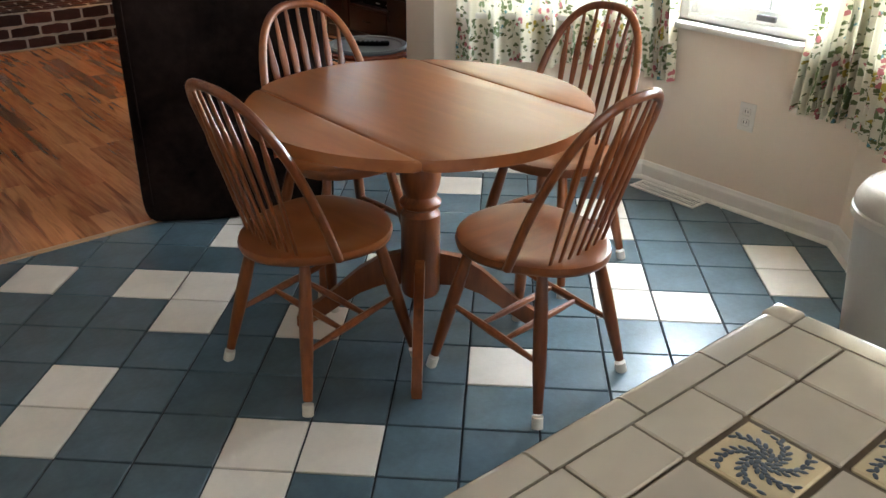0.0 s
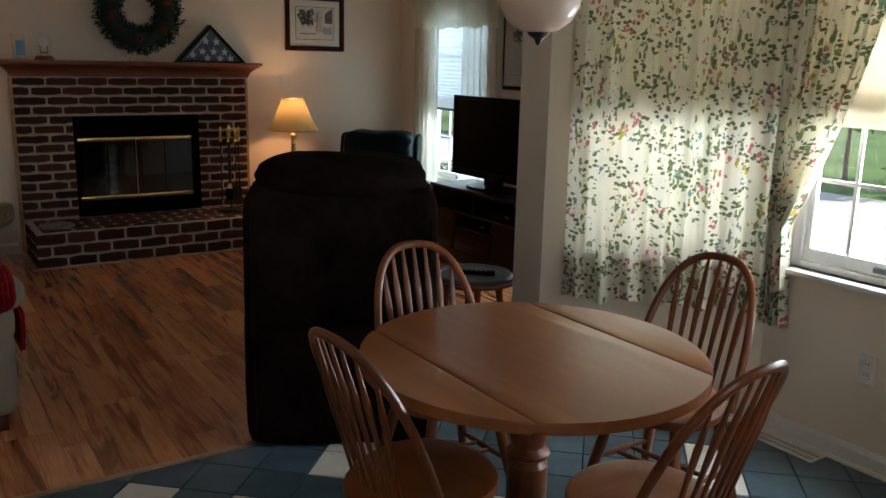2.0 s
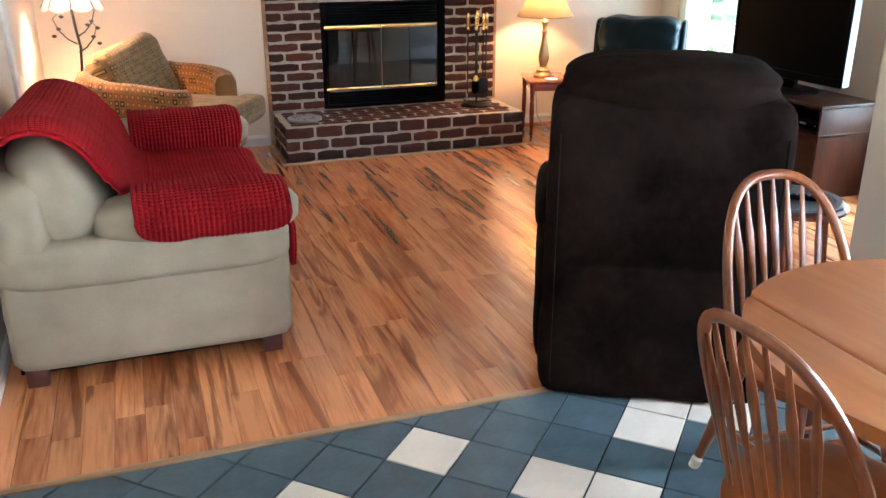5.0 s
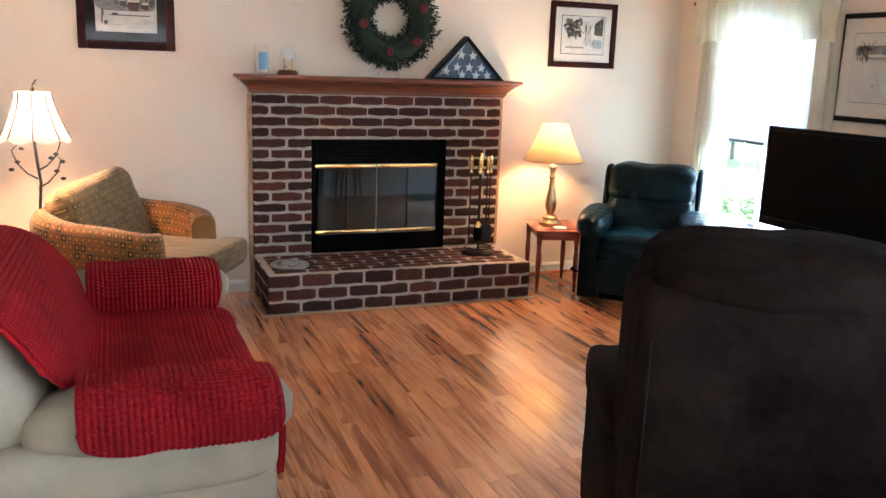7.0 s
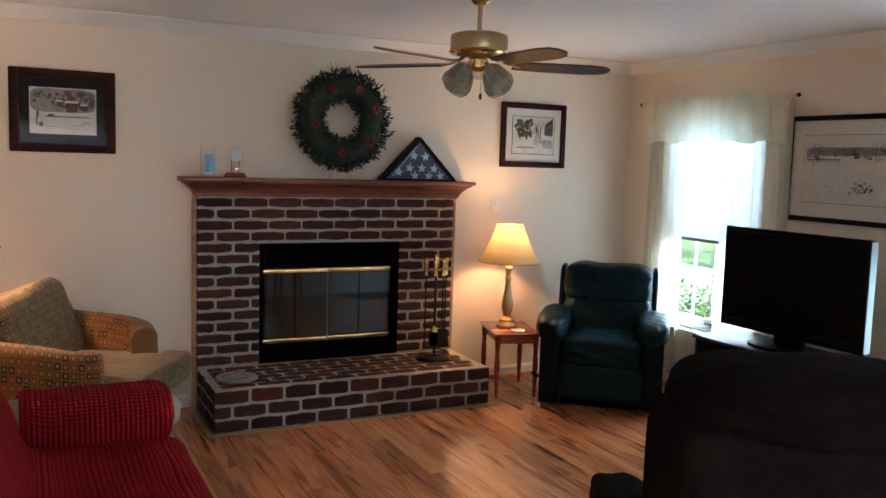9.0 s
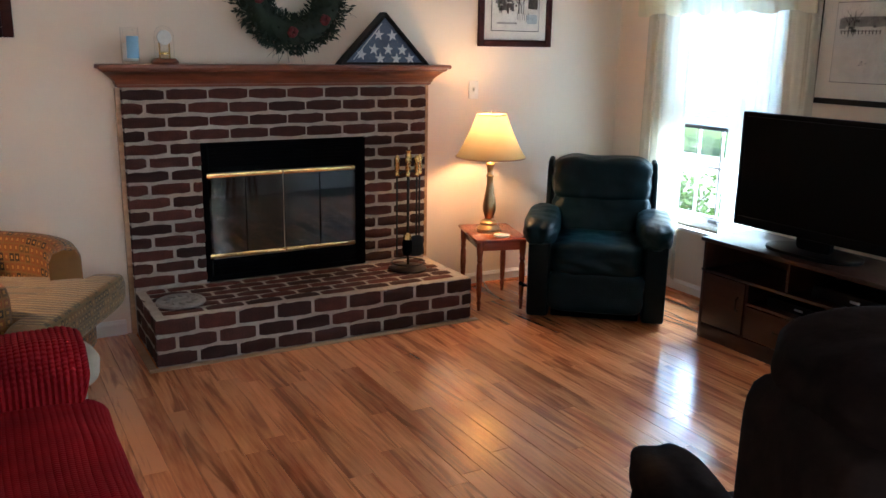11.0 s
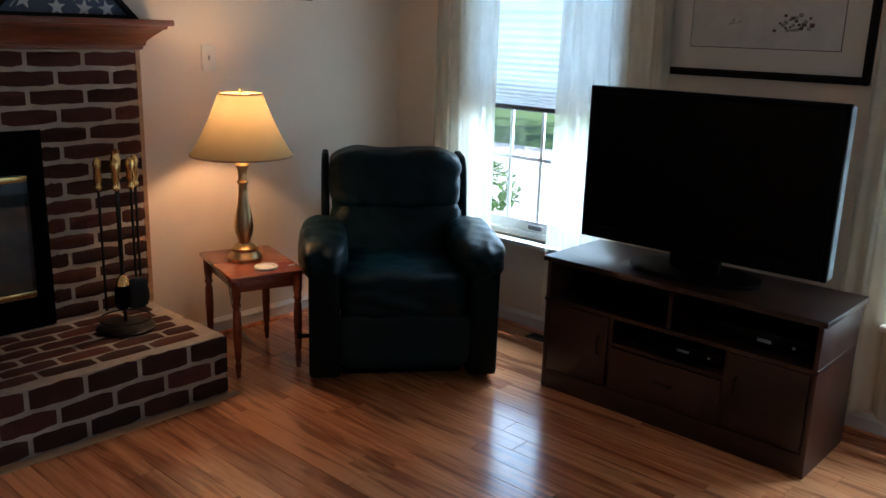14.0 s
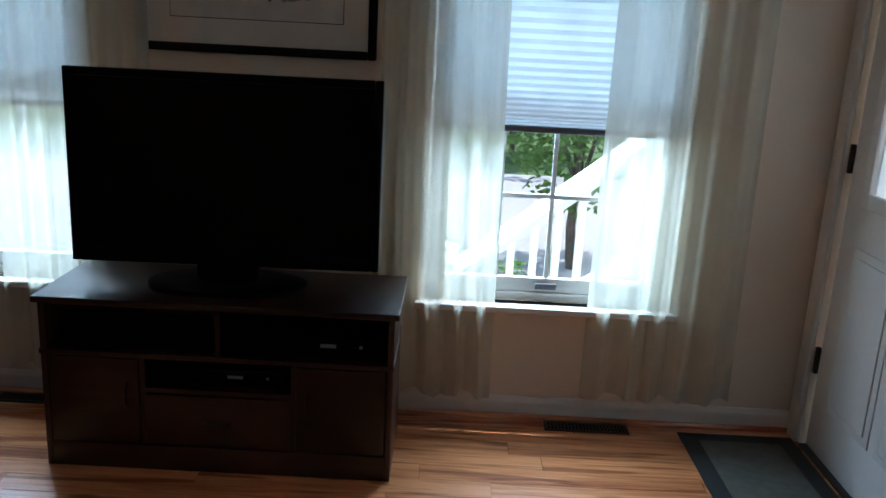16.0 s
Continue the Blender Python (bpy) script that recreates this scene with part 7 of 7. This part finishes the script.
# ---- ceiling fan ----
FN = (1.76, 5.30)
fan = thing("ceiling_fan", pose(*FN, 0), "brass ceiling fan with wooden blades and smoked glass lights", "ceiling fan")
part("canopy", lathe([(0.022, 2.33), (0.035, 2.338), (0.05, 2.36), (0.068, 2.40), (0.072, CEIL - 0.002)], n=28), M["brass"], fan)
part("downrod", tube([(0, 0, 2.21), (0, 0, 2.34)], 0.011, None, 12), M["oldbrass"], fan)
part("motor", lathe([(0.03, 2.215), (0.10, 2.205), (0.128, 2.195), (0.132, 2.185), (0.132, 2.125), (0.126, 2.112), (0.09, 2.10), (0.06, 2.095)], n=36), M["oldbrass"], fan)
part("motor_band", lathe([(0.134, 2.112), (0.137, 2.118), (0.134, 2.126), (0.126, 2.108), (0.1, 2.104)], n=36), M["brass"], fan)
for k in range(5):
    a = -15 + 72 * k
    arm_ = part("blade_iron", tube([(0.08, 0, 2.098), (0.13, 0, 2.072), (0.20, 0, 2.062)], [0.012, 0.012, 0.02], None, 8, 0.35), M["brass"], fan, "brass blade iron", facing(a))
    out = [(0.17, -0.045), (0.30, -0.058), (0.52, -0.062), (0.60, -0.05), (0.635, -0.02), (0.635, 0.02), (0.60, 0.05), (0.52, 0.062), (0.30, 0.058), (0.17, 0.045)]
    part("blade", prism(out, -0.004, 0.004), M["cherry"] if k % 2 else M["walnut"], fan, "wooden fan blade", facing(a) @ pose(0, 0, 2.066, -12, 0, 0))
part("light_hub", lathe([(0.03, 2.10), (0.045, 2.085), (0.045, 2.05), (0.03, 2.04), (0.012, 2.03)], n=24), M["brass"], fan)
for k in range(4):
    a = 16 + 90 * k
    lp = part("light_arm", tube([(0.03, 0, 2.065), (0.06, 0, 2.06), (0.075, 0, 2.045)], 0.012), M["brass"], fan, m=facing(a))
    sg = lathe([(0.022, 0.0), (0.050, 0.035), (0.066, 0.09), (0.060, 0.125)], n=8)
    bmesh.ops.delete(sg, geom=[f_ for f_ in sg.faces if len(f_.verts) > 4], context="FACES")
    part("glass_shade", sg, M["smoke"], lp, "smoked bevelled glass shade", pose(0.07, 0, 2.05, 0, 138, 0), 10)
    cg = bmesh.new()
    for q in range(8):
        an = 2 * math.pi * q / 8
        tube([(r * math.cos(an), r * math.sin(an), z) for r, z in ((0.022, 0.0), (0.050, 0.035), (0.066, 0.09), (0.060, 0.125))], 0.002, cg, 4)
    part("brass_cage", cg, M["oldbrass"], lp, "", pose(0.07, 0, 2.05, 0, 138, 0))
    part("bulb", cushion((-0.02, -0.02, 0.02), (0.02, 0.02, 0.075), 2, 6), M["wax"], lp, "", pose(0.07, 0, 2.05, 0, 138, 0))
part("pull_chain", tube([(0.01, -0.01, 2.03), (0.01, -0.01, 1.93)], 0.0018, None, 5), M["brass"], fan)
part("chain_knob", lathe([(0.003, 1.905), (0.007, 1.912), (0.006, 1.93), (0.002, 1.935)], n=10, at=(0.01, -0.01, 0)), M["hinge"], fan)

# ---- small round side table with tray and remote ----
st = thing("side_table", pose(2.49, 3.57, FZ), "small round wooden side table", "side table")
part("top", lathe([(0.21, 0.43), (0.225, 0.437), (0.225, 0.45), (0.21, 0.457)], n=36), M["cherry"], st)
for k in range(4):
    a = radians(45 + 90 * k)
    part("leg", tube([(0.13 * math.cos(a), 0.13 * math.sin(a), 0.43), (0.155 * math.cos(a), 0.155 * math.sin(a), 0.2), (0.17 * math.cos(a), 0.17 * math.sin(a), 0.0)], [0.02, 0.016, 0.012]), M["cherry"], st)
whole("tray", lathe([(0.20, 0.0), (0.205, 0.010), (0.195, 0.018), (0.175, 0.016), (0.17, 0.010)], n=36), M["grey"], "grey round tray on the side table", "tray", pose(2.49, 3.57, FZ + 0.457))
rm = thing("remote_control", pose(2.50, 3.55, FZ + 0.457 + 0.011, 0, 0, -38), "black remote control lying on the tray", "remote")
part("body", box((-0.09, -0.022, 0.0), (0.09, 0.022, 0.02), 0.007), M["black"], rm)
for k in range(5):
    part("button", box((-0.06 + 0.024 * k, -0.010, 0.0195), (-0.048 + 0.024 * k, 0.010, 0.0222), 0.001), M["grey"], rm)

# door mat
dm = thing("door_mat", pose(3.70, 3.42, FZ), "olive grey door mat with black rubber border", "door mat")
part("border", box((-0.42, -0.215, 0.0), (0.42, 0.215, 0.006), 0.003), M["matborder"], dm)
part("field", box((-0.355, -0.150, 0.004), (0.355, 0.150, 0.010), 0.003), M["matfield"], dm)

# ---- outside ----
GZ = -0.35
gd = bmesh.new()
for x0, y0, x1, y1 in ((-300, -300, 300, 300),):
    gd.faces.new([gd.verts.new(v) for v in ((x0, y0, GZ), (x1, y0, GZ), (x1, y1, GZ), (x0, y1, GZ))])
whole("ground", gd, M["lawn"], "sunlit mown lawn", "ground", kind="structure")
whole("pavement_drive", box((6.2, -14, GZ - 0.02), (12.0, 30, GZ + 0.02)), M["concrete"], "pale sunlit concrete driveway", "driveway", kind="structure")
whole("pavement_walk", box((4.6, -3.0, GZ - 0.02), (6.2, 7.6, GZ + 0.024)), M["concrete"], "pale concrete walk to the front door", "path", kind="structure")


def bush(name, x, y, rx, ry, h, n, material, seed, label, category="bush", trunk=0.0):
    """A shrub or tree: stem with limbs and a crown of many small leaf clumps."""
    rnd = random.Random(seed)
    root = thing(name, pose(x, y, GZ), label, category)
    tr = tube([(0, 0, 0), (0.02, 0.03, trunk * 0.5 + 0.1), (0, 0, trunk + h * 0.35)], [0.03 + 0.03 * trunk, 0.025 + 0.025 * trunk, 0.015])
    for k in range(6):
        a = rnd.uniform(0, 6.28)
        z0 = trunk * 0.7 + h * 0.15
        tube([(0, 0, z0), (rx * 0.35 * math.cos(a), ry * 0.35 * math.sin(a), trunk + h * 0.45), (rx * 0.7 * math.cos(a), ry * 0.7 * math.sin(a), trunk + h * rnd.uniform(0.5, 0.8))], [0.02, 0.014, 0.006], tr, 6)
    part("trunk", tr, M["bark"], root)
    bm = bmesh.new()
    lobes = [(rnd.uniform(-0.6, 0.6) * rx, rnd.uniform(-0.6, 0.6) * ry, trunk + h * rnd.uniform(0.25, 0.8), rnd.uniform(0.35, 0.6)) for _ in range(9)]
    for k in range(n):
        lx, ly, lz, lr = rnd.choice(lobes)
        v = Vector((rnd.gauss(0, 1), rnd.gauss(0, 1), rnd.gauss(0, 1))).normalized() * rnd.uniform(0.5, 1.0) ** 0.5
        p = Vector((lx + v.x * rx * lr, ly + v.y * ry * lr, max(0.05, lz + v.z * h * lr * 0.55)))
        s = rnd.uniform(0.04, 0.09) * (1.6 if rx > 1.0 else 0.55)
        d1 = Vector((rnd.uniform(-1, 1), rnd.uniform(-1, 1), rnd.uniform(-0.6, 0.6))).normalized()
        d2 = d1.cross(v + Vector((0.01, 0.02, 0.9))).normalized()
        bm.faces.new([bm.verts.new(q) for q in (p - d1 * s, p + d2 * s * 0.5, p + d1 * s, p - d2 * s * 0.5)])
    part("crown", bm, material, root)


bush("shrub", 5.6, 4.55, 0.5, 0.5, 0.75, 2600, M["leaf2"], 1, "round green shrub beside the walk")
bush("shrub", 6.0, 8.6, 0.6, 0.6, 0.8, 2600, M["leaf2"], 2, "round green shrub by the house")
for k, (x, y, r, h) in enumerate(((13, 8, 2.0, 3.6), (14, 12.6, 2.4, 4.2), (13.5, 17.5, 2.3, 4.0), (14, 3.6, 2.0, 3.4), (13.5, -1.5, 2.4, 4.2), (18, -7, 2.6, 4.6), (16, 22, 2.4, 4.0), (16, -13, 2.4, 4.0))):
    bush("tree", x, y, r, r, h, 1900, M["leaf"] if k % 2 else M["leaf2"], 10 + k, "leafy green tree beyond the driveway", "tree", 0.6)
bush("tree", 7.6, 3.55, 0.8, 0.8, 1.7, 3800, M["leaf2"], 40, "young leafy tree near the porch steps", "tree", 0.5)

# porch steps with white railing, outside the front door
porch = thing("porch_railing", pose(0, 0, 0), "white painted porch stair railing with balusters", "railing")
RX, RY0, RY1 = 5.2, 3.62, 4.50
for z0, z1, nm in ((0.98, 0.28, "top_rail"), (0.40, -0.25, "bottom_rail")):
    part(nm, tube([(RX, RY0, z0), (RX, RY1, z1)], 0.055, None, 4), M["rail"], porch)
for k in range(8):
    t = (k + 0.5) / 8
    y = RY0 + (RY1 - RY0) * t
    part("baluster", box((RX - 0.018, y - 0.018, 0.40 - 0.65 * t), (RX + 0.018, y + 0.018, 0.98 - 0.70 * t)), M["rail"], porch)
part("post", box((RX - 0.05, RY1 - 0.02, GZ + 0.02), (RX + 0.05, RY1 + 0.08, 0.42), 0.008), M["rail"], porch)
part("post", box((RX - 0.05, RY0 - 0.08, GZ + 0.02), (RX + 0.05, RY0 + 0.02, 1.12), 0.008), M["rail"], porch)

# ---- floors: tiles and planks, piece by piece ----
whole("floor_bed", box((XL - 0.1, YB - 0.1, -0.08), (XW + 0.1, YF + 0.1, 0.0)), M["grout"], "dark floor bed under tiles and planks", "floor", kind="structure")
tiles = thing("floor_kitchen", pose(0, 0, 0), "slate blue floor tiles with scattered cream tiles", "floor", kind="structure")
TS = 0.205
th = radians(-43.7)
rv, dv = Vector((math.cos(th), math.sin(th))), Vector((math.sin(th), -math.cos(th)))
org = Vector((0.817, 1.827))
WHITE = {(-9, 0), (-7, -1), (-6, -2), (-5, -4), (-3, -4), (-3, -1), (-3, 0), (-2, -7), (-2, -6), (-2, -4), (-2, -3), (-1, -7), (0, -3), (0, 0), (0, 1), (1, -9), (1, -5), (1, 0), (2, -9), (3, -2), (5, -8), (5, -7), (5, -5), (5, -4), (6, -4), (8, -6), (8, -5), (-6, 3), (-4, 5), (4, 2), (7, 0), (9, -1)}


def clip_poly(poly, a, b):
    """Keep what lies to the left of the line a to b."""
    def side(p):
        return (b[0] - a[0]) * (p[1] - a[1]) - (b[1] - a[1]) * (p[0] - a[0])
    out = []
    for i, p in enumerate(poly):
        q = poly[i - 1]
        sp_, sq = side(p), side(q)
        if (sp_ >= 0) != (sq >= 0):
            t = sq / (sq - sp_)
            out.append((q[0] + t * (p[0] - q[0]), q[1] + t * (p[1] - q[1])))
        if sp_ >= 0:
            out.append(p)
    return out


def tile_bm(poly, bm=None):
    bm = bm or bmesh.new()
    c = (sum(p[0] for p in poly) / len(poly), sum(p[1] for p in poly) / len(poly))
    rings = []
    for s, z in ((0.0, 0.0005), (0.0, 0.0045), (0.0025, 0.0065)):
        row = []
        for x, y in poly:
            d = math.hypot(x - c[0], y - c[1]) or 1
            row.append(bm.verts.new((x - (x - c[0]) / d * s, y - (y - c[1]) / d * s, z)))
        rings.append(row)
    n = len(poly)
    for lo, hi in zip(rings, rings[1:]):
        for k in range(n):
            bm.faces.new((lo[k], lo[(k + 1) % n], hi[(k + 1) % n], hi[k]))
    bm.faces.new(rings[-1])
    return bm


full = [(-TS / 2 + 0.003, -TS / 2 + 0.003), (TS / 2 - 0.003, -TS / 2 + 0.003), (TS / 2 - 0.003, TS / 2 - 0.003), (-TS / 2 + 0.003, TS / 2 - 0.003)]
blue_me, white_me = finish(tile_bm(full), "tile", M["blue_tile"], 30), finish(tile_bm(full), "tile", M["white_tile"], 30)
rest = bmesh.new()
for i in range(-16, 18):
    for j in range(-16, 22):
        c = org + rv * TS * (i + 0.5) + dv * TS * (j + 0.5)
        corners = []
        for p in full:
            q = c + rv * p[0] + dv * p[1]
            corners.append((q.x, q.y))
        if corners and (corners[1][0] - corners[0][0]) * (corners[2][1] - corners[0][1]) - (corners[1][1] - corners[0][1]) * (corners[2][0] - corners[0][0]) < 0:
            corners.reverse()
        # the room's outline is the left part and the bay, each convex
        pieces = []
        for bound in ([(XL, YB), (POST[0], YB), (POST[0], TRIM_Y - 0.02), (XL, TRIM_Y - 0.02)], [(POST[0], KS), (KX, KY0), (KX, KY1), POST]):
            poly = corners
            for k in range(len(bound)):
                poly = clip_poly(poly, bound[k], bound[(k + 1) % len(bound)])
                if len(poly) < 3:
                    break
            if len(poly) >= 3:
                pieces.append(poly)
        whole_tile = any(len(p) == 4 and all(min(math.dist(a, b) for b in corners) < 1e-5 for a in p) for p in pieces)
        wh = (i, j) in WHITE
        straddles = len(pieces) == 2
        if whole_tile or straddles:
            if c.y > 0.15 or straddles:
                ob = new("tile", white_me if wh else blue_me)
                ob.parent, ob.matrix_basis = tiles, pose(c.x, c.y, 0, 0, 0, -43.7)
            else:
                tile_bm(corners, rest)
        else:
            for p in pieces:
                ar = abs(sum(p[k - 1][0] * p[k][1] - p[k][0] * p[k - 1][1] for k in range(len(p)))) / 2
                if ar > 0.0006:
                    if c.y > 0.15:
                        part("tile", tile_bm(p), M["white_tile"] if wh else M["blue_tile"], tiles)
                    else:
                        tile_bm(p, rest)
tagged(part("far_tiles", rest, M["blue_tile"], tiles), kind="stuff")

whole("trim_threshold", box((XL + 0.016, TRIM_Y - 0.018, 0.001), (POST[0] - 0.002, TRIM_Y + 0.012, 0.011), 0.004), M["strip"], "flat oak strip between tile and wood floor", "floor trim", kind="structure")
planks = thing("floor_living", pose(0, 0, 0), "warm brown laminate plank floor with dark figure", "floor", kind="structure")
PW = 0.097
rp = random.Random(21)
plank_me = {}
x = XL
row = 0
while x < XW - 0.01:
    w = min(PW, XW - x)
    yy = TRIM_Y + 0.012 - rp.uniform(0, 0.9)
    if x > POST[0]:
        yy = YS - rp.uniform(0, 0.9)
    while yy < YF:
        ln = rp.choice((0.70, 0.95, 1.20))
        lo = TRIM_Y + 0.012 if x < POST[0] else YS
        y0, y1 = max(yy, lo), min(yy + ln, YF)
        yy += ln
        if y1 - y0 < 0.03:
            continue
        key = (round(w, 3), round(y1 - y0, 2))
        if key not in plank_me:
            L_ = y1 - y0 - 0.0008
            plank_me[key] = finish(box((-(w - 0.0008) / 2, -L_ / 2, 0.0005), ((w - 0.0008) / 2, L_ / 2, FZ), 0.0008, None, 1), "plank", M["plank"], 30)
        ob = new("plank", plank_me[key])
        ob.parent, ob.matrix_basis = planks, pose(x + w / 2, (y0 + y1) / 2, 0)
    x += PW
